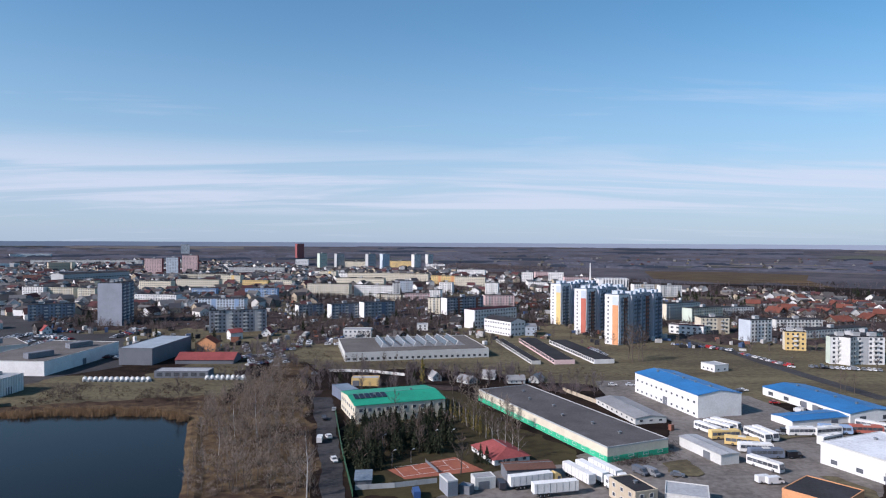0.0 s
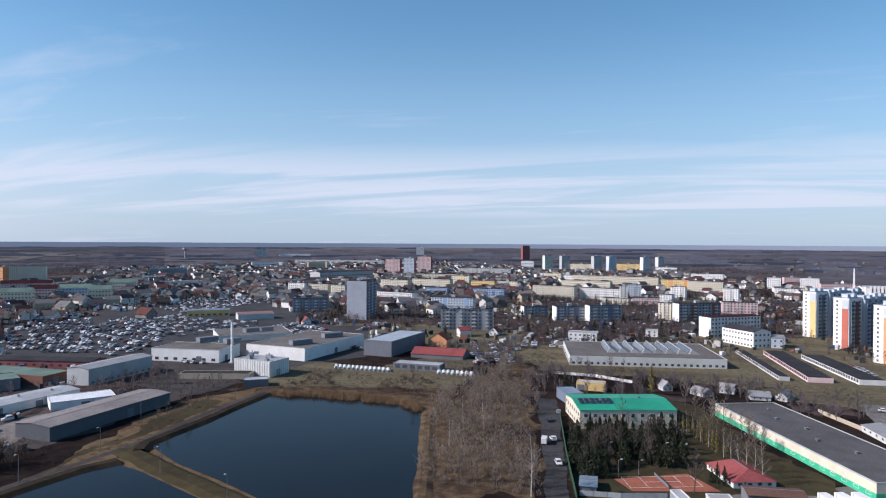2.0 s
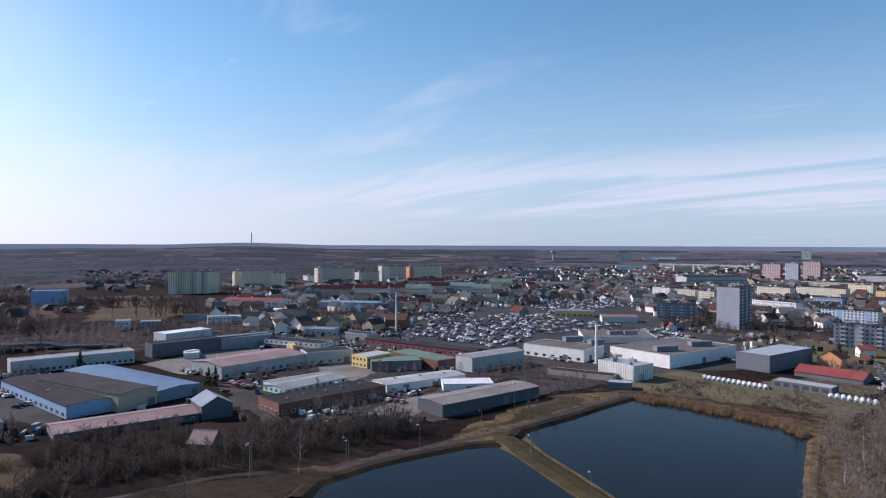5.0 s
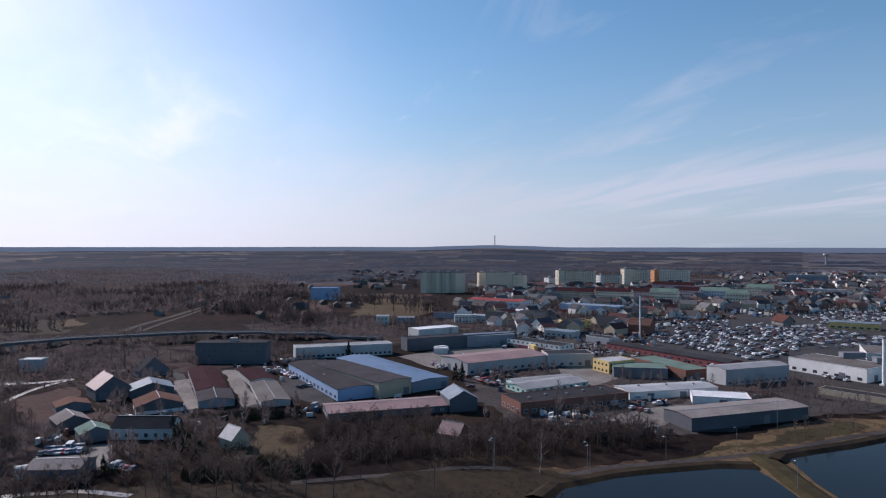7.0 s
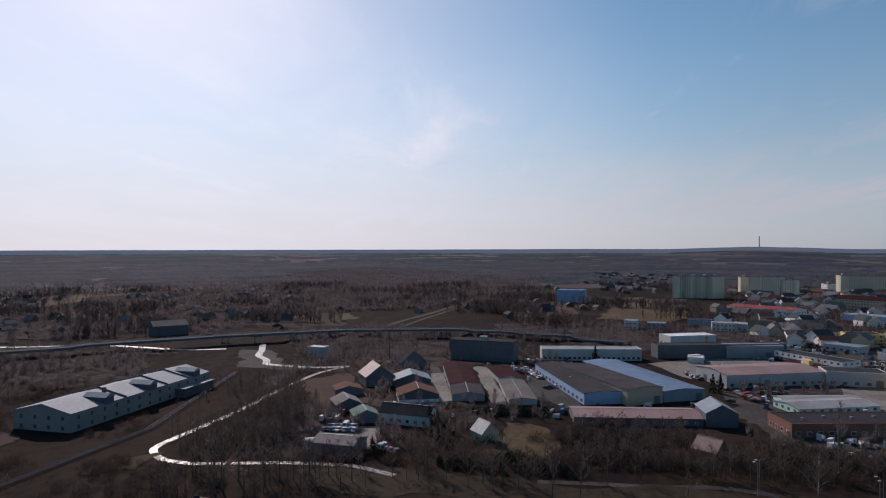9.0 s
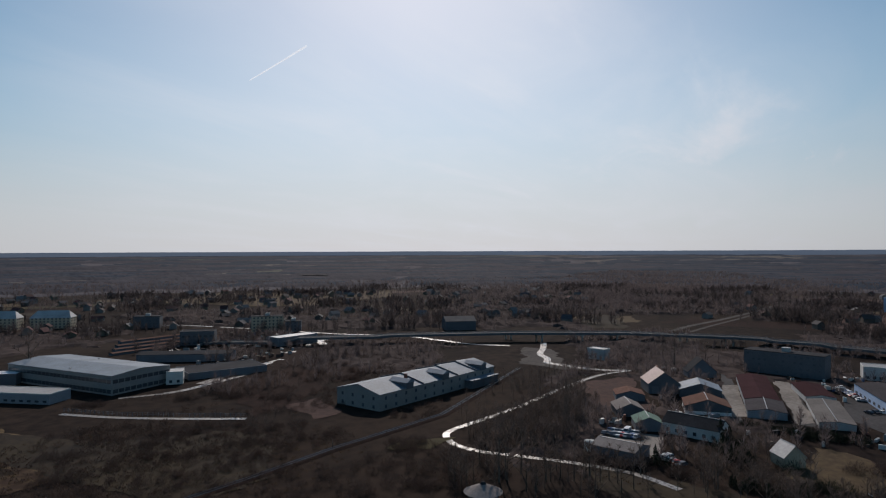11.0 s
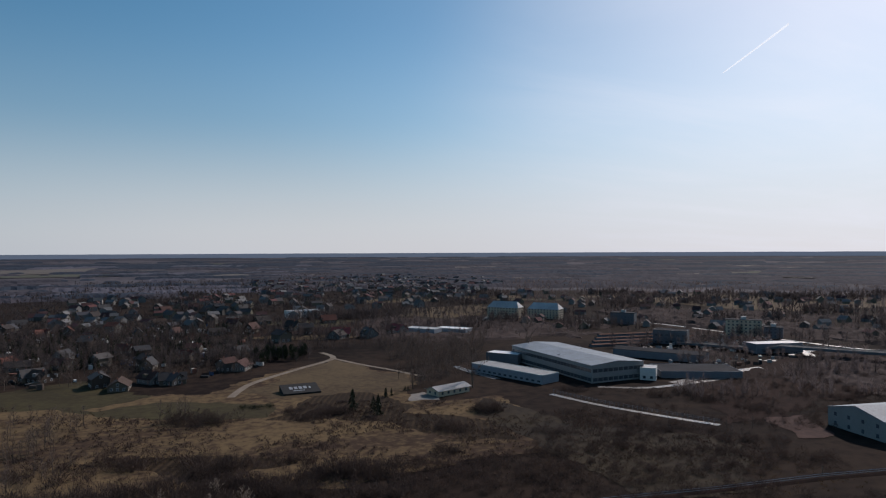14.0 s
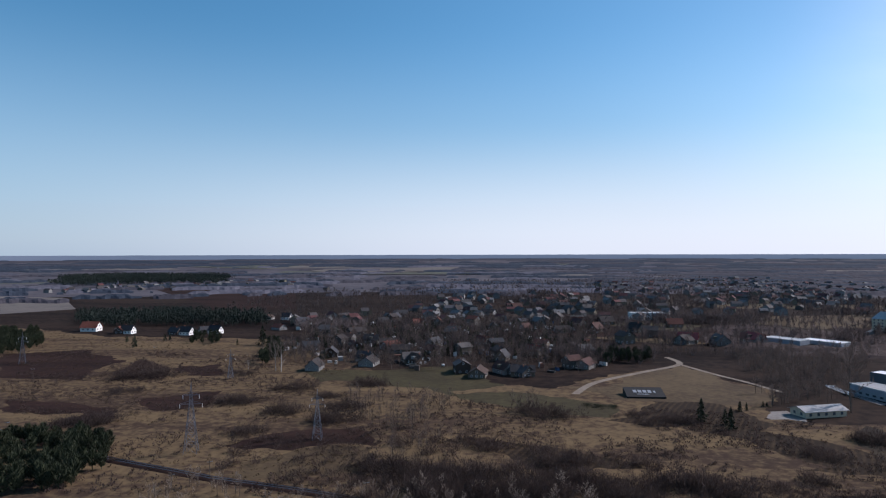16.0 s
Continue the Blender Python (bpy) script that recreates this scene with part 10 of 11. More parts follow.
woods([(-168.8, -483.2), (-256.6, -502.2), (-276, -499.9), (-239.9, -441.2), (-169.5, -409.3), (-141.8, -420.7)], 60, 283, 'tall', low=0.6, high=0.95)
woods([(-219.4, -686.9), (-329.1, -605.1), (-409.9, -531.9), (-359.9, -467.1), (-252.3, -464.1), (-162.4, -508.4)], 160, 284, 'far', low=0.6, high=1.0, clump=0.25, under=0.3)
woods([(-144.9, -418), (-195, -481.9), (-225.7, -441.3), (-185.7, -373.5), (-149.4, -334), (-144.7, -378)], 55, 286, 'tall', low=0.6, high=1.05)
woods([(-100.4, -677.3), (-294.5, -798.4), (-394.7, -692.7), (-345.8, -607.1), (-159.5, -479.9), (-68.6, -463.1)], 70, 287, 'far', low=0.5, high=1.0, clump=0.2, material=DARK_WOOD)
woods([(132.1, -440.4), (29, -446.5), (-64.2, -431.6), (-104.7, -702.3), (77.5, -748.7), (198.5, -661.6)], 34, 289, 'far', low=0.45, high=0.95, clump=0.12, material=DARK_WOOD)
woods([(132.1, -440.4), (29, -446.5), (-67.3, -452.1), (-100.9, -677.3), (69.2, -668.4), (179.2, -597.3)], 80, 290, 'conifer', low=0.4, high=0.8, clump=0.3)
woods([(198.5, -661.6), (126, -665.4), (113.8, -600.8), (179.2, -597.3)], 60, 292, 'far', low=0.8, high=1.1)
woods([(404.3, -627.4), (221.6, -648.5), (258, -755.1), (381.1, -782), (485.6, -753.5)], 36, 293, 'pine', low=0.9, high=1.2)
woods([(961.7, -1418.2), (629.7, -1550.9), (834.2, -2034.1), (1203.9, -2113.1), (1279.6, -1898.7)], 120, 294, 'pine', low=1.3, high=1.7)
woods([(223.5, -378.7), (231, -424.1), (192.7, -388.9), (186.9, -365.1), (207.2, -363.9)], 9, 297, 'shrub', low=1.2, high=2.2)
woods([(78.5, -324.8), (58.3, -337.7), (17.4, -317.7), (24.2, -284.1), (34.6, -249.8), (57.3, -282)], 45, 298, 'bare', low=0.6, high=1.0, clump=0.25, material=TWIG)
woods([(75.9, -190.7), (46.9, -230.6), (36, -260), (13.8, -251.1), (-14.9, -246.6), (-35, -236), (-28.7, -193.8), (68.1, -180)], 26, 299, 'shrub', low=0.9, high=2.1, clump=0.42)
woods([(42.1, -249.3), (16.6, -264.9), (11.2, -235.8), (32.2, -220.8)], 60, 300, 'tall', low=0.5, high=0.8)
woods([(110.7, -205.8), (57.6, -191.9), (-30.6, -206.1), (-27.6, -186.4), (90.6, -168.5)], 30, 301, 'bare', low=0.4, high=0.8)
woods([(113.1, -267), (52.4, -254.6), (-28, -238.3), (-81, -208.5), (-143.1, -179.7), (-99.5, -170.1), (88, -207.8)], 24, 302, 'shrub', low=0.8, high=1.6, clump=0.3)
woods([(40, -256.8), (-29.7, -250.2), (-115.1, -194.8), (-181.7, -138.7), (-179.9, -119.8), (34.7, -222.7)], 22, 303, 'shrub', low=0.7, high=1.4, clump=0.3)
woods([(194.5, -239.5), (161.6, -246.7), (145.1, -242.7), (129.1, -214.4), (128.1, -195.6), (150.8, -185.8)], 18, 304, 'roundpine', low=0.6, high=0.95)
woods([(384.9, -473.1), (449.1, -582.6), (402.7, -566), (340.5, -475.7), (342.1, -439)], 40, 305, 'roundpine', low=0.7, high=1.1)
woods([(239.8, -509.2), (211.5, -510.8), (238.9, -565.9), (261.3, -564.6)], 60, 306, 'roundpine', low=0.5, high=0.8)
woods([(149.8, -418.9), (136.6, -424.6), (161.1, -513.6), (175.2, -512.8)], 40, 307, 'roundpine', low=0.7, high=1.1)
woods([(-68.8, -431.9), (-104.1, -438.9), (-113.2, -477.2), (-73.8, -463.4)], 40, 308, 'roundpine', low=0.8, high=1.1)
tree(-114.2, 285.9, 13.2, 'bare', 313)
tree(-101.7, 284.9, 7.5, 'bare', 314)
tree(-37.9, 184.5, 19.9, 'sparse', 315, birch=True)
tree(-19, 264.6, 12.5, 'sparse', 316, birch=True)
tree(-67.4, 240.3, 17.3, 'sparse', 317, birch=True)
tree(-76, 241.7, 13.3, 'sparse', 318, birch=True)
tree(-74.8, 220.6, 11.7, 'sparse', 319, birch=True)
tree(2, 276.5, 7.8, 'sparse', 320, birch=True)
tree(4.6, 269.9, 8.3, 'sparse', 321, birch=True)
tree(7.1, 263.6, 8.7, 'sparse', 322, birch=True)
tree(9.5, 257.6, 9.1, 'sparse', 323, birch=True)
tree(11.8, 251.8, 9.4, 'sparse', 324, birch=True)
tree(13.9, 246.3, 9.8, 'sparse', 325, birch=True)
tree(16, 241.1, 10.1, 'sparse', 326, birch=True)
tree(18, 236, 10.4, 'sparse', 327, birch=True)
tree(19.9, 231.2, 10.8, 'sparse', 328, birch=True)
tree(21.7, 226.5, 11.1, 'sparse', 329, birch=True)
tree(23.5, 222.1, 11.3, 'sparse', 330, birch=True)
tree(25.2, 217.8, 11.6, 'sparse', 331, birch=True)
tree(1.8, 276.5, 6.8, 'column', 332)
tree(3.5, 272.2, 6.9, 'column', 333)
tree(5.2, 268, 7, 'column', 334)
tree(6.8, 264, 7.1, 'column', 335)
tree(8.4, 260, 7.2, 'column', 336)
tree(9.9, 256.2, 7.3, 'column', 337)
tree(11.4, 252.5, 7.4, 'column', 338)
tree(12.9, 248.9, 7.4, 'column', 339)
tree(14.2, 245.4, 7.5, 'column', 340)
tree(13.8, 243.2, 4.6, 'column', 341)
tree(16.9, 241.7, 5.5, 'column', 342)
tree(16.2, 244.8, 4.2, 'column', 343)
tree(-29.8, 232.1, 5.3, 'column', 344)
tree(-26.6, 235, 4.9, 'column', 345)
tree(-31.9, 232, 4.8, 'column', 346)
tree(-24.2, 238, 4.5, 'column', 347)
tree(12.6, 214.4, 6.5, 'conifer', 348)
tree(14.5, 213.2, 6.1, 'conifer', 349)
tree(11, 214.4, 4.9, 'conifer', 350)
tree(19.8, 209.8, 3.2, 'conifer', 351)
tree(5.8, 204, 12.7, 'bare', 352)
tree(-10, 328.8, 14.3, 'column', 353)
tree(-51.7, 333.6, 6.9, 'conifer', 354)
tree(-14.1, 331.6, 7.5, 'conifer', 355)
tree(115, 399.8, 23.1, 'bare', 356)
tree(118.9, 399.9, 21.6, 'bare', 357)
tree(121.2, 399.9, 20, 'bare', 358)
tree(115.1, 408.4, 20.4, 'bare', 359)
tree(192.5, 314.9, 10.9, 'sparse', 360)
tree(193.3, 320.2, 11.1, 'sparse', 361)
tree(196.8, 315, 9.7, 'sparse', 362)
tree(-188.3, 98.6, 13.7, 'sparse', 363, birch=True)
tree(-229.4, 127.5, 14.2, 'sparse', 364, birch=True)
tree(-210.8, 146.4, 12.3, 'bare', 365)
tree(-207.1, 149, 12.7, 'bare', 366)
tree(-205.5, 152.1, 11.9, 'bare', 367)
tree(-218, 128.6, 13, 'bare', 368)
tree(-216.9, 136.5, 12.5, 'bare', 369)
tree(-189.5, 234.5, 6.8, 'bare', 370)
tree(-188, 221.5, 9.3, 'bare', 371)
tree(-186.2, 202.4, 8.7, 'bare', 372)
tree(-187.7, 208.6, 8.9, 'bare', 373)
tree(-192.2, 257.6, 7.3, 'bare', 374)
tree(-186.4, 98, 11.8, 'sparse', 375)
tree(-180.7, 60.7, 11.5, 'sparse', 376)
tree(-191, 25.2, 14.9, 'sparse', 377)
tree(-188.4, 32.6, 15.7, 'sparse', 378)
tree(-201.8, 43.4, 10.8, 'sparse', 379)
tree(-199.4, 1.1, 12.1, 'bare', 380)
tree(-196.8, 8.5, 13.5, 'bare', 381)
tree(-211.3, -33.4, 7.1, 'bare', 382)
tree(-217.2, -50.5, 7.8, 'bare', 383)
tree(-207.6, -22.7, 8.5, 'bare', 384)
tree(-198.2, 16.2, 10.2, 'bare', 385)
tree(-204.7, -14.3, 8.5, 'bare', 386)
tree(-333.4, 123.9, 9.4, 'conifer', 387)
tree(-330.5, 126.4, 10.4, 'conifer', 388)
tree(-420.1, 82.9, 7.7, 'conifer', 389)
tree(-436.9, -56.5, 12.1, 'bare', 390)
tree(-425.5, -48.3, 22.2, 'bare', 391)
tree(-428.1, -30.8, 16.7, 'bare', 392)
tree(-705.5, 125.4, 24.5, 'bare', 393)
tree(-502.8, 75.9, 25, 'bare', 394)
tree(-678.4, 205.1, 15, 'bare', 395)
tree(-692.4, 164, 13.6, 'bare', 396)
tree(-192, -73.5, 21.4, 'bare', 397)
tree(-195.3, -72.5, 19.3, 'bare', 398)
tree(-265.6, -71.6, 19.9, 'bare', 399)
tree(-261, -72.1, 19.7, 'bare', 400)
tree(-275.2, -70.4, 16.6, 'bare', 401)
tree(-217, -34.9, 13.7, 'bare', 402)
tree(-203.1, -52.8, 12.3, 'bare', 403)
tree(-206.2, -48.8, 12.2, 'bare', 404)
tree(296.7, -521, 6.2, 'conifer', 405)
tree(274.7, -493, 9.8, 'conifer', 406)
tree(269.3, -530.4, 6.3, 'conifer', 407)
tree(267.4, -535.3, 5.7, 'conifer', 408)
tree(199.3, -508.6, 5.4, 'conifer', 409)
tree(180.2, -512.5, 16.1, 'conifer', 410)
tree(-95.5, -309.8, 5.8, 'conifer', 411)
tree(-112.4, -308.4, 5.2, 'conifer', 412)
tree(-116.2, -311.1, 4, 'conifer', 413)
tree(-126.8, -319.3, 3, 'conifer', 414)
tree(-128.5, -319.4, 2.7, 'conifer', 415)
tree(-13.4, -304.5, 8.5, 'bare', 416)
tree(-9.4, -301.9, 10.1, 'bare', 417)
tree(-17.5, -307.2, 9.2, 'bare', 418)
tree(-19.7, -304.9, 10.2, 'bare', 419)
tree(24.2, -312, 8.2, 'bare', 420)
tree(19.5, -312.3, 8.8, 'bare', 421)
tree(148.6, -397.2, 10.7, 'sparse', 422, birch=True)
tree(131.7, -398.2, 18.3, 'sparse', 423, birch=True)
tree(127.3, -394.3, 19.6, 'sparse', 424, birch=True)
tree(-161.6, -310.5, 26.5, 'bare', 425)
tree(-238.1, -378, 29.6, 'bare', 426)
pylon(108.3, -232.5, 15, 25.9)
pylon(67.2, -252.7, 4.9, 19.7)
pylon(307.5, -414.5, 26.6, 21.2)
pylon(149.7, -371.7, 11.9, 17.2)
pole(89.8, -206, 6.2)
pole(189.2, -246.6, 6.8)
pole(98.2, -197.5, 4.6)
pole(36.7, -193.3, 5.1)
pole(261.1, -360.6, 7.2)
pole(233.5, -445.4, 7.9)
pole(-198.5, -140.3, 3.2)
pole(-390, -118.5, 5.5)
pole(-387.4, -115.6, 5.8)
pole(-345.3, -83.7, 6.7)
pole(-445, -80.1, 8.3)
pole(-454.2, -93.9, 7.6)
pole(-207.9, 25.9, 7)
pole(199.9, 378, 7.3)
pole(207.2, 420.1, 8.1)
chimney(-3800.7, 1671.5, 75, 3.0, 'thin far mast on the wooded ridge', 'grey')
lamp_post(-15.9, 209.3, 40, 5.2, label='slim floodlight post beside the tennis court')
lamp_post(-10.1, 214.1, 40, 4.1, label='slim floodlight post beside the tennis court')
lamp_post(-2.6, 229.7, 40, 5.9, label='slim floodlight post beside the tennis court')
lamp_post(3.3, 232.6, 40, 5.3, label='slim floodlight post beside the tennis court')
lamp_post(-14.7, 229.5, 40, 4.8, label='slim floodlight post beside the tennis court')
lamp_post(-20.5, 226.7, 40, 5.1, label='slim floodlight post beside the tennis court')
fence([(-44.7, 275.6), (-33.4, 221.2), (-25, 184.7)], 2.2, 'dark green mesh fence of the tennis court', 'fence', 'fern')
fence([(-25.1, 190.3), (-13.7, 192.3), (-1.4, 196.5)], 1.6, 'grey concrete panel fence', 'fence', 'grey')
fence([(58.3, 319.3), (71.3, 288.3)], 1.8, 'pale concrete panel fence', 'fence', 'tan')
fence([(-63.3, 364), (-39.8, 362.5), (-20.1, 352.9)], 1.6, 'long pale wall along the meadow', 'fence', 'white')
woods([(-501.6, 748), (-431.6, 947.8), (-239.4, 1072.5), (-117.7, 527.9), (-245.2, 538.6), (-321.6, 479.5)], 130, 427, 'far', low=0.45, high=0.95, clump=0.3, label='leafless trees between the buildings', under=0.28)
woods([(-1251.4, 1866.6), (-441.9, 1978.8), (-226.4, 1014.4), (-545.2, 813)], 323, 428, 'far', low=0.45, high=0.95, clump=0.3, label='leafless trees between the buildings', under=0.28)
woods([(-226.3, 1014.4), (159.1, 987.1), (90.9, 576.5), (24.6, 533.1), (-103.1, 462.6)], 114, 429, 'far', low=0.45, high=0.95, clump=0.25, label='leafless trees between the buildings', under=0.28)
woods([(-399.5, 1789.8), (190.9, 1557.8), (248.4, 1108.7), (155.2, 986.9), (-226.3, 1014.4)], 323, 430, 'far', low=0.45, high=0.95, clump=0.3, label='leafless trees between the buildings', under=0.28)
woods([(275.7, 823.1), (538.6, 802.9), (235.9, 350.9), (207.2, 420.1), (177.6, 523.7)], 154, 431, 'far', low=0.45, high=0.95, clump=0.3, label='leafless trees between the buildings', under=0.28)
woods([(312.8, 1113.5), (497, 1009.6), (562.7, 838.9), (394.9, 588.4), (287.6, 612.3)], 200, 432, 'far', low=0.45, high=0.95, clump=0.25, label='leafless trees between the buildings', under=0.28)
woods([(-645.6, 594.8), (-1431.1, 1318.2), (-1001.1, 1706.3), (-504.4, 957.6), (-395.1, 618.4), (-524.5, 742.9)], 230, 433, 'far', low=0.45, high=0.95, clump=0.25, label='leafless trees between the buildings', under=0.28)
woods([(-479.1, 725), (-285.7, 702.5), (-193.6, 476.5), (-228.4, 467.7), (-370.6, 570.3)], 114, 434, 'far', low=0.45, high=0.95, clump=0.3, label='leafless trees between the buildings', under=0.28)
woods([(-936.9, 367), (-790.3, 727.9), (-506.5, 466.7), (-482, 356.1), (-442.5, 291.3), (-519.4, 203.4)], 130, 435, 'far', low=0.45, high=0.95, clump=0.3, label='leafless trees between the buildings', under=0.28)
woods([(-1924.1, 753.7), (-1592.6, 1466.7), (-790.3, 727.9), (-936.9, 367)], 400, 436, 'far', low=0.45, high=0.95, clump=0.3, label='leafless trees between the buildings', under=0.28)
woods([(-646.3, 75.7), (-583.3, 260.6), (-466.7, 223.6), (-470.9, 128.7), (-495.2, 58)], 71, 437, 'far', low=0.45, high=0.95, clump=0.3, label='leafless trees between the buildings', under=0.22)
woods([(-473.1, 185.3), (-321.9, 296.8), (-225.8, 208.2), (-233.7, 175.4), (-245.2, 96)], 66, 438, 'far', low=0.45, high=0.95, clump=0.4, label='leafless trees between the buildings', under=0.22)
woods([(-314.3, 289.8), (-288.6, 308.7), (-209.9, 279.1), (-199.6, 230.5), (-227.8, 210.1)], 49, 439, 'far', low=0.45, high=0.95, clump=0.3, label='leafless trees between the buildings', under=0.28)
woods([(-551.9, -25.2), (-522.3, 61.2), (-337.4, 39.5), (-272.8, 32), (-219.6, -57.2), (-388, -100.9)], 49, 440, 'far', low=0.45, high=0.95, clump=0.4, label='leafless trees between the buildings', under=0.22)
woods([(-469.8, -122.2), (-435.3, -22), (-219.2, -6.8), (-224, -58.3)], 38, 441, 'far', low=0.45, high=0.95, clump=0.35, label='leafless trees between the buildings', under=0.22)
woods([(-74.5, 372.3), (55.7, 361.5), (50, 324.5), (1.1, 329), (-61.3, 306.5)], 33, 442, 'far', low=0.45, high=0.95, clump=0.35, label='leafless trees between the buildings', under=0.22)
woods([(71.6, 355.1), (84.7, 342.8), (70.7, 295), (47.6, 319.1)], 33, 443, 'far', low=0.45, high=0.95, clump=0.3, label='leafless trees between the buildings', under=0.22)
woods([(-155, 419.7), (-103, 462.3), (-78.9, 379.6), (-90, 351.2), (-110.2, 332.3)], 33, 444, 'far', low=0.45, high=0.95, clump=0.35, label='leafless trees between the buildings', under=0.22)
woods([(-557.1, -147.5), (-595.5, -48.6), (-434.5, -35.5), (-408.3, -69.9), (-416.4, -110.3)], 38, 445, 'far', low=0.45, high=0.95, clump=0.35, label='leafless trees between the buildings', under=0.22)
woods([(-379.9, -470), (-460.7, -360.8), (-463.7, -224.9), (-365.7, -177.4), (-297.8, -215.4), (-244.4, -241.5)], 33, 446, 'far', low=0.45, high=0.95, clump=0.5, label='leafless trees between the buildings', under=0.22)
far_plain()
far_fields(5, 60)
haze_ring()
wood_belts(-42, 42, 1900, 4080, 0.42, 601, (HAZY_SCRUB, HAZY_FOREST, HAZY_SCRUB), label='distant scrub and woods in haze-paled grey')
wood_belts(42, 64, 1750, 4080, 0.62, 602, (HAZY_WOODS, HAZY_FOREST, HAZY_WOODS))
wood_belts(60, 116, 1330, 3000, 0.86, 603, (HAZY_WOODS, HAZY_FOREST), thick=1.3)
wood_belts(109, 172, 1330, 3000, 0.78, 604, (HAZY_WOODS, HAZY_FOREST, HAZY_WOODS), thick=1.3)
wood_belts(60, 224, 3000, 4080, 0.8, 605, (HAZY_FOREST, HAZY_FOREST, HAZY_WOODS), thick=1.1, label='distant dark forest tinted haze blue')
wood_belts(166, 224, 1150, 3000, 0.5, 606, (HAZY_WOODS, HAZY_FOREST, HAZY_SCRUB))
contrail(132.0, 13.9, 127.3, 16.9, 6, 'thin white vapour trail of an aircraft')
woods([(519.1, -644.8), (146.1, -486.9), (70.4, -387.9), (-12.1, -286.4), (-8.2, -196.3), (146.4, -182.1)], 12, 447, 'tussock', low=0.5, high=1.2, clump=0.35)
woods([(-124.4, -326.9), (-181, -224.2), (-217.1, -177.2), (-211.1, -131.6), (-146.7, -125.5), (-102.1, -183)], 11, 448, 'tussock', low=0.5, high=1.2, clump=0.35)
woods([(-142.4, 273.8), (-116.1, 320.9), (-101.2, 394.9), (-115.6, 450.9), (-203.6, 303.5), (-183.2, 273)], 8, 449, 'tussock', low=0.5, high=1.2, clump=0.35)
woods([(-98.2, 440.7), (26.5, 381.2), (84.4, 375), (118.3, 348.1), (-69.9, 363.8)], 9, 450, 'tussock', low=0.5, high=1.2, clump=0.35)
woods([(-219.6, -57.2), (-195, 37.4), (-178.4, 111.1), (-164.2, 102.3), (-194.1, -16)], 7, 451, 'tussock', low=0.5, high=1.2, clump=0.35)
woods([(-162, 104.3), (-167.2, 163.9), (-172.7, 180.9), (-185.7, 266), (-195.5, 275), (-190.8, 187), (-188.2, 111.7)], 7, 452, 'tussock', low=0.5, high=1.2, clump=0.35)
woods([(-238.4, -62.1), (-228.3, -33), (-224.6, -8.4), (-208.4, 24.4), (-195.8, 23), (-215.3, -56.1)], 26, 453, 'tall', low=0.6, high=1.15, clump=0.3)
woods([(-222.7, 26.1), (-213.9, 75.4), (-208, 100.8), (-196.7, 93.6), (-198.3, 53.6), (-199.8, 23.4)], 26, 454, 'tall', low=0.6, high=1.15, clump=0.35)
woods([(-316.3, -82.3), (-289.7, -60.7), (-262.5, -56.5), (-243.6, -63.4), (-248.8, -78.3), (-323, -101.6)], 45, 455, 'tall', low=0.4, high=0.8, clump=0.2)
woods([(-159.9, -198.1), (-197.2, -144.5), (-146.7, -125.5), (-106.5, -177.2), (-132.4, -204.4)], 12, 456, 'shrub', low=0.5, high=1.2, clump=0.45)
woods([(-373.4, -181.5), (-362.3, -130.5), (-399.6, -105.9), (-395.8, -86.4), (-339.5, -97.1), (-298.9, -132.2)], 40, 457, 'tall', low=0.4, high=0.75, clump=0.3)
thicket(200.6, -372.9, 19.7, 8, 6, 458)
thicket(159.7, -285.3, 2.4, 1.7, 3.1, 459)
thicket(178.7, -285.5, 2.7, 1.9, 2.5, 460)
thicket(121.9, -312.9, 12.7, 8, 4.6, 461)
thicket(137.8, -318.7, 6.1, 4.2, 2.2, 462)
thicket(103.2, -346, 11.6, 8, 4.7, 463)
thicket(93.5, -295.2, 10.8, 7.6, 5.4, 464)
thicket(68.3, -279.6, 10.9, 7.6, 6, 465)
thicket(97.9, -259.5, 8.9, 6.2, 4.1, 466)
thicket(67.1, -304.4, 10.9, 7.6, 4.9, 467)
thicket(29.6, -215.1, 12.7, 8, 6, 468)
thicket(17.9, -198.5, 9.3, 6.5, 6, 469)
thicket(82.2, -328.3, 8.9, 6.2, 3.5, 470)
thicket(66.2, -358.6, 10.6, 7.4, 5.4, 471)
thicket(189.4, -332.8, 11.2, 7.8, 2.4, 472)
thicket(151.3, -388.3, 8.5, 5.9, 2.6, 473)
thicket(169.8, -269.9, 13.9, 8, 5.4, 474, label='brown clump of dry reeds and bushes')
thicket(178, -268.1, 5.6, 3.9, 3.7, 475, label='brown clump of dry reeds and bushes')
thicket(3.1, -213.1, 20.5, 8, 6, 476)
thicket(-22.4, -229.7, 10.8, 7.5, 5.1, 477)
thicket(-51.7, -227.5, 4.4, 3.1, 4.6, 478)
thicket(-34.5, -205.2, 18.2, 8, 4.4, 479)
thicket(-69.1, -205.8, 11.4, 8, 5.7, 480)
thicket(7.5, -197.6, 11.5, 8, 6, 481)
thicket(-101.8, -215.8, 6.3, 4.4, 4, 482)
thicket(-117, -242.3, 8.6, 6, 3.7, 483)
thicket(-144, -263.1, 7.9, 5.5, 5.7, 484)
thicket(-81.7, -291.1, 8.8, 6.2, 4.1, 485)
thicket(-64.2, -300.2, 5.4, 3.8, 2.9, 486)
thicket(-29.6, -294.5, 10.3, 7.2, 5.6, 487)
thicket(-18.1, -298.7, 7.8, 5.5, 6, 488)
thicket(-51.3, -314.2, 9, 4, 2.2, 77, 'low dark green spreading juniper', NEEDLE)
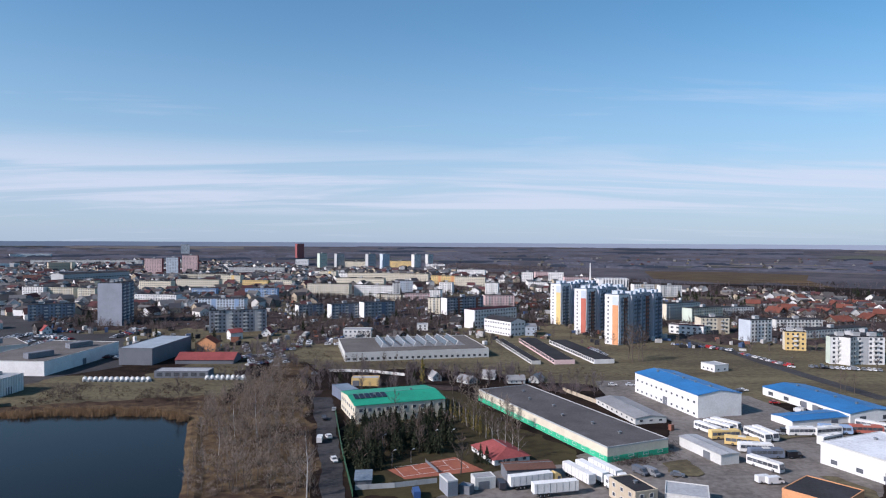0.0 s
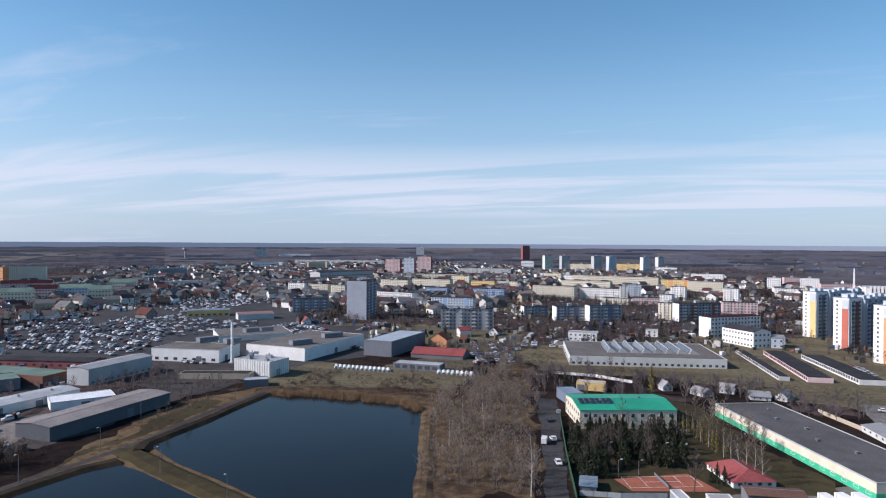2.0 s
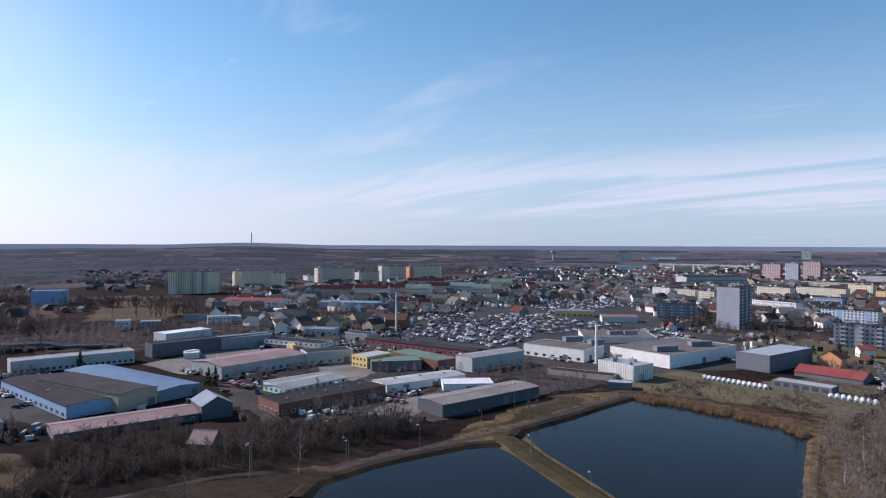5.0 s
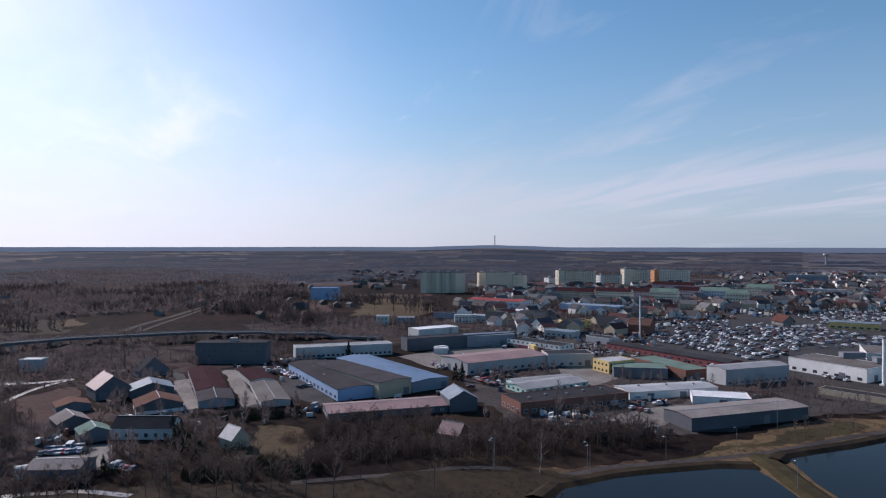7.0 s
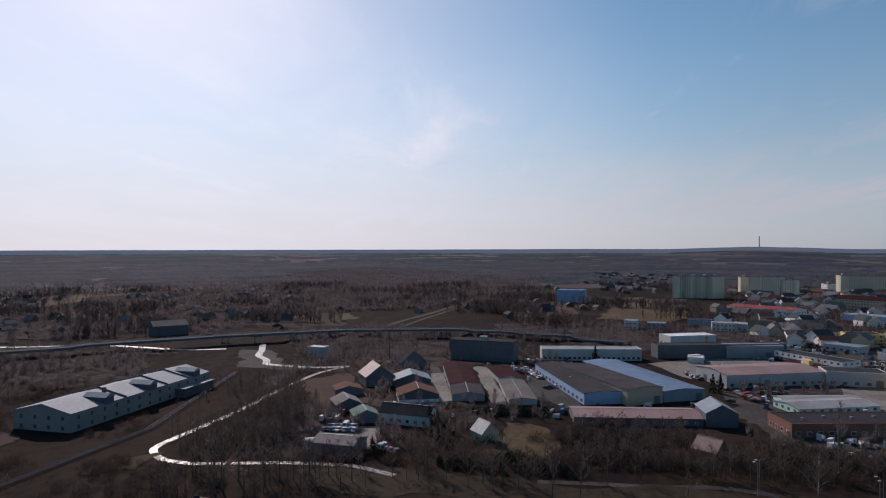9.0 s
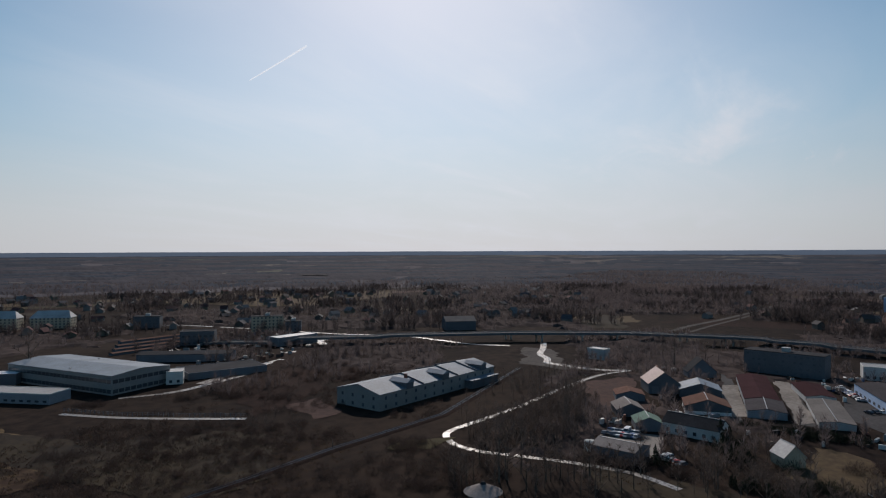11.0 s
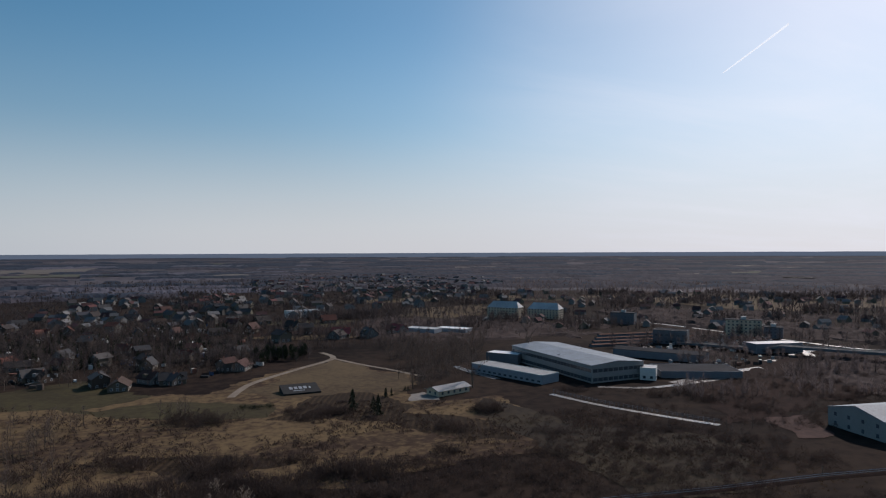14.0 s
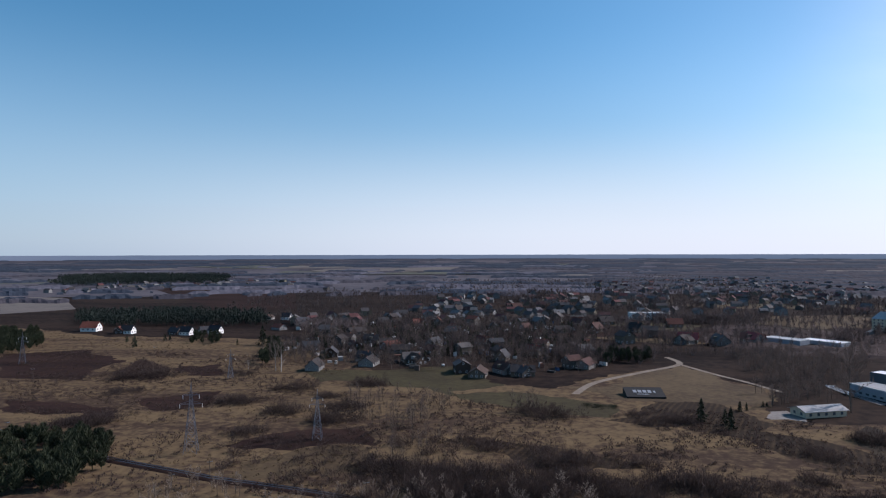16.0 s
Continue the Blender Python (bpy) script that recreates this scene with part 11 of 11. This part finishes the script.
thicket(-68.5, -282.4, 8.3, 5.8, 3, 489)
thicket(-77.6, -287.6, 6.4, 4.5, 3.8, 490)
thicket(-64.3, -294.8, 3, 2.1, 5.4, 491)
thicket(-55.3, -294.3, 2.6, 1.8, 2.7, 492)
thicket(-83.1, -284.9, 5.1, 3.6, 3.4, 493)
thicket(-143.5, -262.4, 6.4, 4.5, 6, 494)
thicket(-89.9, -270.8, 6.1, 4.3, 1.6, 495)
tree(-89.2, -288.4, 10.4, 'conifer', 496)
tree(-97.2, -276.9, 9.6, 'conifer', 497)
tree(-113, -311.1, 4.3, 'conifer', 498)
tree(-97.5, -284.3, 7.1, 'conifer', 499)
car_field([(-139, 453.1), (-105.9, 469.5), (-83.3, 376.8), (-108.1, 367.8)], 6.4, 20, 500, 'parked cars on a car park between blocks', 0.5)
car_field([(-336.4, 501.6), (-292.9, 497), (-261.9, 444.4), (-297.3, 443.3)], 6.4, 5, 501, 'parked cars on a car park between blocks', 0.5)
car_field([(-109.1, 474.7), (-60.6, 493.1), (-56.5, 460.7), (-99.2, 439.9)], 6.4, 10, 502, 'parked cars on a car park between blocks', 0.5)
car_field([(-210, 406.5), (-173.8, 419.9), (-162.4, 392.5), (-190.3, 380.9)], 6.4, 15, 503, 'parked cars on a car park between blocks', 0.5)
put_house(-64.3, 523.9, 72, 1.0, label='small house between blocks of flats')
put_house(-32.8, 488.3, 125, 1.0, label='small house between blocks of flats')
woods([(-260.7, 480.7), (-117.8, 485.5), (6.7, 473.1), (74, 398.9), (177.7, 401.7), (287.5, 650.6), (11.5, 826.9), (-434.8, 801.8)], 380, 506, 'tall', low=0.5, high=0.95, clump=0.3)
woods([(-467.2, 617.8), (350.2, 501.1), (806.3, 1155.4), (16.1, 1172.8), (-835.4, 1104.9)], 520, 507, 'far', low=0.5, high=0.9, clump=0.25)
thicket(-291, 19.2, 11.2, 7.9, 4, 508, label='dark evergreen hedge in a garden', material=NEEDLE)
thicket(-293.9, -3.4, 7.5, 5.3, 3.6, 509, label='dark evergreen hedge in a garden', material=NEEDLE)
thicket(-294.9, 7.9, 5, 3.5, 3.6, 510, label='dark evergreen hedge in a garden', material=NEEDLE)
thicket(-224.2, 18.4, 9.6, 6.7, 4.2, 511, label='dark evergreen hedge in a garden', material=NEEDLE)
thicket(-218.8, 28.7, 4.7, 3.3, 3.7, 512, label='dark evergreen hedge in a garden', material=NEEDLE)
thicket(-246.8, -6.6, 5.3, 3.7, 5.7, 513, label='dark evergreen hedge in a garden', material=NEEDLE)
thicket(-255.8, -12.5, 4.4, 3.1, 6, 514, label='dark evergreen hedge in a garden', material=NEEDLE)
thicket(-218.2, -1.7, 5.6, 3.9, 3.4, 515, label='dark evergreen hedge in a garden', material=NEEDLE)
thicket(-231.1, -31.2, 6, 4.2, 3.9, 516, label='dark evergreen hedge in a garden', material=NEEDLE)
thicket(-241.6, 8.3, 4.1, 2.9, 4.8, 517, label='dark evergreen hedge in a garden', material=NEEDLE)
thicket(-250.7, 45.7, 13.1, 8, 5.5, 518)
thicket(-224.8, 56.8, 11.9, 8, 4.6, 519)
thicket(-214.9, 31.8, 9.3, 6.5, 4.3, 520)
thicket(-272.3, 59.1, 9.5, 6.7, 4.3, 521)
thicket(-248.8, 28.5, 5.4, 3.7, 3.9, 522)
thicket(-219.2, 93, 9.2, 6.4, 4.4, 523)
thicket(-219.7, 71.8, 11.9, 8, 3.6, 524)
thicket(-225.2, -44.1, 11.8, 8, 4.2, 525)
thicket(-222.7, -22.2, 5.7, 4, 3.8, 526)
thicket(-215.4, 150.2, 9, 6.3, 6, 527)
thicket(-216.1, 136.8, 8.7, 6.1, 6, 528)
thicket(-221.1, 129.2, 7.7, 5.4, 5.9, 529)
thicket(-224.5, 119, 9.8, 6.8, 5.9, 530)
thicket(-235.5, 111.2, 8.9, 6.2, 5.2, 531)
thicket(-230.8, 100.2, 8.6, 6, 5.8, 532)
thicket(-214.9, 159.8, 5.7, 4, 6, 533)
woods([(-786.2, -204.4), (-788.2, -122.3), (-755.4, -25.7), (-933.5, 32.2), (-1340.3, 131.8), (-2140, -120.2), (-2142.1, -418.5), (-1791, -465.5)], 70, 534, 'far', low=0.6, high=1.1, clump=0.15)
woods([(-450, -765.6), (-668.2, -643.1), (-748.9, -348.5), (-726.5, -136.3), (-822.6, 82.5), (-1681.8, 239.2), (-1784.6, -334.5), (-1245.6, -861.4), (-867.9, -1476.4)], 190, 535, 'far', low=0.6, high=1.0, clump=0.25)
woods([(51.9, -717.7), (-165.7, -772.9), (-379.2, -665.6), (-592.8, -1040.1), (-564.1, -1730.5), (123.7, -1715.4)], 200, 536, 'far', low=0.5, high=1.0, clump=0.25, material=DARK_WOOD)
woods([(283.6, -705.8), (44.2, -611.1), (96.9, -1342.1), (336.6, -1201.3), (389, -998.5)], 150, 537, 'far', low=0.5, high=1.0, clump=0.25, material=DARK_WOOD)
woods([(-130.2, -655.1), (-316.5, -648.5), (-730.1, -1495.5), (-471.4, -2369.6)], 190, 538, 'far', low=0.5, high=1.0, clump=0.2, material=DARK_WOOD)
woods([(305.7, 902.7), (417, 888.4), (506.1, 754.4), (414.4, 617.5), (312.2, 633.6), (304.5, 807.3)], 900, 539, 'conifer', low=0.8, high=1.3)
woods([(-146.6, 484.5), (6.6, 462.7), (119.1, 643.3), (441.1, 657.3), (641.4, 956.3), (-73.4, 1023.2), (-517.2, 884), (-297.9, 509.1)], 1600, 540, 'conifer', low=0.7, high=1.2)
thicket(-205.6, -282, 8.9, 6.3, 2.7, 541)
thicket(-234.2, -252.2, 7.4, 5.1, 2.4, 542)
thicket(-250.4, -235.2, 8.8, 6.2, 2.9, 543)
thicket(-256.2, -209.8, 9.9, 6.9, 2.8, 544)
thicket(-175.8, -202.8, 9.2, 6.4, 2.1, 545)
thicket(-189, -171.7, 8.7, 6.1, 2.4, 546)
thicket(-148.7, -219, 7.9, 5.5, 2.2, 547)
thicket(-215, -119.1, 9.5, 6.6, 2.8, 548)
thicket(-374.9, -231.5, 11.3, 7.9, 2.7, 549)
thicket(-134.2, -197.7, 9.2, 6.4, 2.2, 550)
woods([(-244.1, -262.9), (-318.4, -260.7), (-359.8, -247.4), (-271.7, -193.6), (-234, -198.4)], 120, 551, 'tall', low=0.35, high=0.6)
woods([(-150.2, -340), (-212.3, -403.2), (-170.8, -318.4), (-151.2, -310.1)], 90, 552, 'tall', low=0.6, high=0.9)
far_houses([(-551.9, 216.1), (-1073.5, 420.5), (-995.8, 751.9), (-858, 960.1), (-628.8, 703.7), (-530.9, 414), (-436.5, 294.7)], 420, 31, 'mixed roofs of shops and works', 0.15, 1.3, plaster=SUNLIT_WALL)
far_houses([(-434.9, 486.9), (-274.6, 608.7), (-137.7, 712.6), (-243.8, 1258.9), (-599.4, 1076.8), (-808.9, 905.1)], 380, 32, 'low shops and houses of the town', 0.15, 1.2, plaster=SUNLIT_WALL)
woods([(-545.5, 213.6), (-1211.4, 474.5), (-1071.3, 808.9), (-944, 1056.3), (-628.8, 703.7), (-530.9, 414), (-436.5, 294.7)], 330, 553, 'far', low=0.5, high=0.9, clump=0.2, material=DARK_WOOD)
post_fence([(-193.7, -282.6), (-199.1, -254.8), (-210.1, -226.4), (-221.5, -201.9)], 1.5, 'low dark post and rail fence beside the wet track')
car_field([(-345.4, 135.2), (-345.4, 149.9), (-302, 140.2), (-293.8, 123.2), (-306, 119.8)], 6.6, 40, 91, 'cars parked beside the workshops', 0.3)
car_field([(-286, 193.1), (-266.1, 207.6), (-242.7, 189.4), (-245.5, 158)], 6.6, 70, 92, 'vehicles in a works yard', 0.35)
patch('weedy_patch', [(72.3, 213.1), (82.6, 217.7), (80.1, 205.9), (68.9, 200.8)], 'town', 'weedy grass at the edge of the yard', 'grass')
patch('weedy_patch', [(118.3, 200.5), (124.7, 202.6), (128.3, 187.3), (122.8, 179.3), (114.4, 183.1)], 'town', 'weedy grass beside the white warehouse', 'grass')
patch('weedy_patch', [(127.7, 249.3), (141.9, 251.7), (138.4, 243.7), (124.3, 240.7)], 'town', 'weedy strip between parked coaches', 'grass')
thicket(58.6, 215.1, 4.8, 3.3, 1.9, 554)
thicket(65.6, 216.8, 4.8, 3.4, 1.9, 555)
thicket(71.9, 219.2, 3.9, 2.8, 1.8, 556)
thicket(79.5, 233.3, 4.2, 2.9, 2.1, 557)
thicket(78.1, 223.4, 4, 2.8, 1.8, 558)
thicket(23.3, 265.5, 3.4, 2.4, 1.6, 559)
thicket(26.8, 255.1, 3.3, 2.3, 1.6, 560)
thicket(30.9, 244.7, 3.6, 2.5, 1.6, 561)
thicket(20.5, 274.1, 3.5, 2.5, 1.7, 562)
woods([(140, -420), (29, -400), (-64.2, -400), (-104.7, -702.3), (77.5, -748.7), (198.5, -661.6)], 64, 563, 'tall', low=0.5, high=1.0, clump=0.12, label='leafless garden trees between the houses')
woods([(-38.3, 253.6), (-33.9, 264.3), (1, 276.5), (4.6, 241.5), (4.3, 224.4), (-14, 218.9), (-28.5, 204.6)], 60, 564, 'tall', low=0.6, high=1.0, label='bare brown trees among conifers')
woods([(-285, -330), (-350, -300), (-450, -330), (-470, -240), (-360, -190), (-290, -200)], 22, 565, 'shrub', low=0.6, high=1.5, clump=0.35)
woods([(-120, -180), (-240, -170), (-330, -205), (-360, -250), (-230, -270), (-150, -235)], 22, 566, 'shrub', low=0.6, high=1.4, clump=0.42)
kiosk(-176.8, -72.6, 5.2, 2.4)
thicket(-231.9, -75.1, 3.2, 3.0, 4.6, 567, label='dark round evergreen bush in a garden', material=NEEDLE)
woods([(-246, -108), (-263, -104), (-312, -92), (-332, -86), (-297, -76), (-236, -63), (-226, -77), (-226, -96)], 19, 568, 'tall', low=0.55, high=1.05, label='dark leafless trees inside the bend of the lane')
woods([(-183, -92), (-211, -92), (-213, -57), (-207, -36), (-196, -26), (-178, -60)], 34, 569, 'tall', low=0.6, high=1.25, clump=0.2)
woods([(-212, 30), (-214, 90), (-222, 130), (-205, 150), (-196, 120), (-205, 90), (-206, 40)], 44, 570, 'tall', low=0.6, high=1.15, clump=0.2)
tree(-203, -70, 19, 'bare', 571)
tree(-214, -12, 15, 'bare', 572)
tree(-209, 12, 16, 'sparse', 573)
open_fields(72, 128, 640, 1280, 26, 701, ('soil', 'straw', 'heath', 'soil', 'olive', 'straw'))
open_fields(128, 176, 560, 1150, 20, 702, ('olive', 'straw', 'heath', 'green'))
groves(72, 128, 600, 1250, 46, 710, 1.0, 1.7, DARK_WOOD, 'grove of tall dark leafless trees')
groves(128, 178, 430, 1200, 44, 780, 0.8, 1.4, DARK_WOOD, 'grove of dark leafless trees')
groves(40, 74, 560, 1300, 34, 840, 0.7, 1.2, DARK_WOOD, 'dark leafless trees between the roofs')
groves(-14, 40, 470, 1250, 46, 890, 0.6, 1.0, DARK_WOOD, 'dark leafless trees between the blocks')
groves(-32, -14, 560, 1300, 20, 940, 0.6, 1.1, DARK_WOOD, 'dark leafless trees between the houses')
far_houses(sector(104, 150, 640, 1180), 1500, 41, 'small dark houses among trees', 0.3, 0.9)
far_houses(sector(76, 100, 700, 1200), 5000, 42, 'small houses among trees', 0.3, 0.9)
yard_goods([(-356, 128), (-480, 170), (-540, 300), (-470, 400), (-300, 320), (-217, 243), (-205, 176), (-217, 140), (-243, 113)], 26, 961)
yard_goods([(-280, -60), (-420, -60), (-430, 60), (-300, 110), (-272, 60), (-276, -30)], 50, 962)
yard_goods([(-480, 300), (-700, 420), (-860, 760), (-560, 1000), (-400, 640), (-320, 450)], 70, 963, 'stalls, kiosks and vans between the buildings', 1.6)
yard_goods([(-310, 440), (-100, 460), (100, 480), (240, 420), (420, 640), (260, 900), (-80, 1000), (-400, 900)], 110, 964, 'garages, kiosks and cars between the blocks', 1.5)
yard_goods([(20, 186), (125, 188), (178, 262), (146, 305), (100, 340), (82, 300), (92, 265), (82, 243)], 30, 965)
yard_goods([(-290, -280), (-430, -310), (-480, -390), (-400, -440), (-320, -380)], 60, 966, 'rubble and sheds of the works')
yard_goods([(-420, 300), (-530, 430), (-560, 650), (-500, 700), (-420, 500), (-345, 505), (-320, 350)], 34, 967, 'white stalls and vans among the parked cars', 1.5)
rng = random.Random(977)
for k in range(16):
    az, r = radians(160 + 32 * (k + rng.random()) / 16), 192 + 34 * rng.random()
    thicket(-r * math.sin(az), r * math.cos(az), 6 + 8 * rng.random(), 3.5 + 3 * rng.random(), 3.6 + 3 * rng.random(), 980 + k, label='tall dark thicket of leafless bushes')
woods([(330, -470), (150, -470), (70, -390), (-30, -290), (-10, -200), (146, -190), (260, -330)], 7, 990, 'tussock', low=0.9, high=2.0, clump=0.52, material=SHRUB, label='patches of low reddish brown scrub')
woods([(20, -330), (-110, -310), (-150, -240), (-120, -190), (0, -200)], 6, 991, 'tussock', low=0.9, high=1.9, clump=0.5, material=SHRUB, label='patches of low reddish brown scrub')
woods([(-40, -290), (-130, -300), (-190, -230), (-215, -170), (-140, -130), (-60, -200)], 6, 992, 'tussock', low=0.9, high=2.2, clump=0.45, material=SHRUB, label='patches of low dark brown scrub')
yard_goods([(140, -420), (29, -400), (-64.2, -400), (-104.7, -702.3), (77.5, -748.7), (198.5, -661.6)], 260, 968, 'sheds and cars in the gardens', 1.3)
patch('garden_lawn', [(-229, 11), (-224.5, 33.5), (-266, 35.5), (-269.5, 15)], 'straw', 'mown tan lawn inside dark hedges', 'grass', lift=0.07)
for points, seed in (([(-217, -9), (-213.5, 6), (-208.5, 33), (-211.5, 33.5), (-216.5, 6.5), (-220, -8.5)], 994), ([(-283, 10), (-284.5, 37), (-287.5, 37), (-286, 10)], 995), ([(-245, -2), (-266, -8), (-266, -11), (-244, -5)], 996)):
    woods(points, 2.6, seed, 'conifer', low=0.28, high=0.48, label='dark clipped conifer hedge round a garden')
for x, y, h, seed in ((-229.4, -32.1, 7, 997), (-266.6, -14, 9, 998), (-254.1, -12.5, 7, 999), (-420.6, 82.8, 11, 1000)):
    tree(x, y, h, 'conifer', seed)
drop_house_masters()
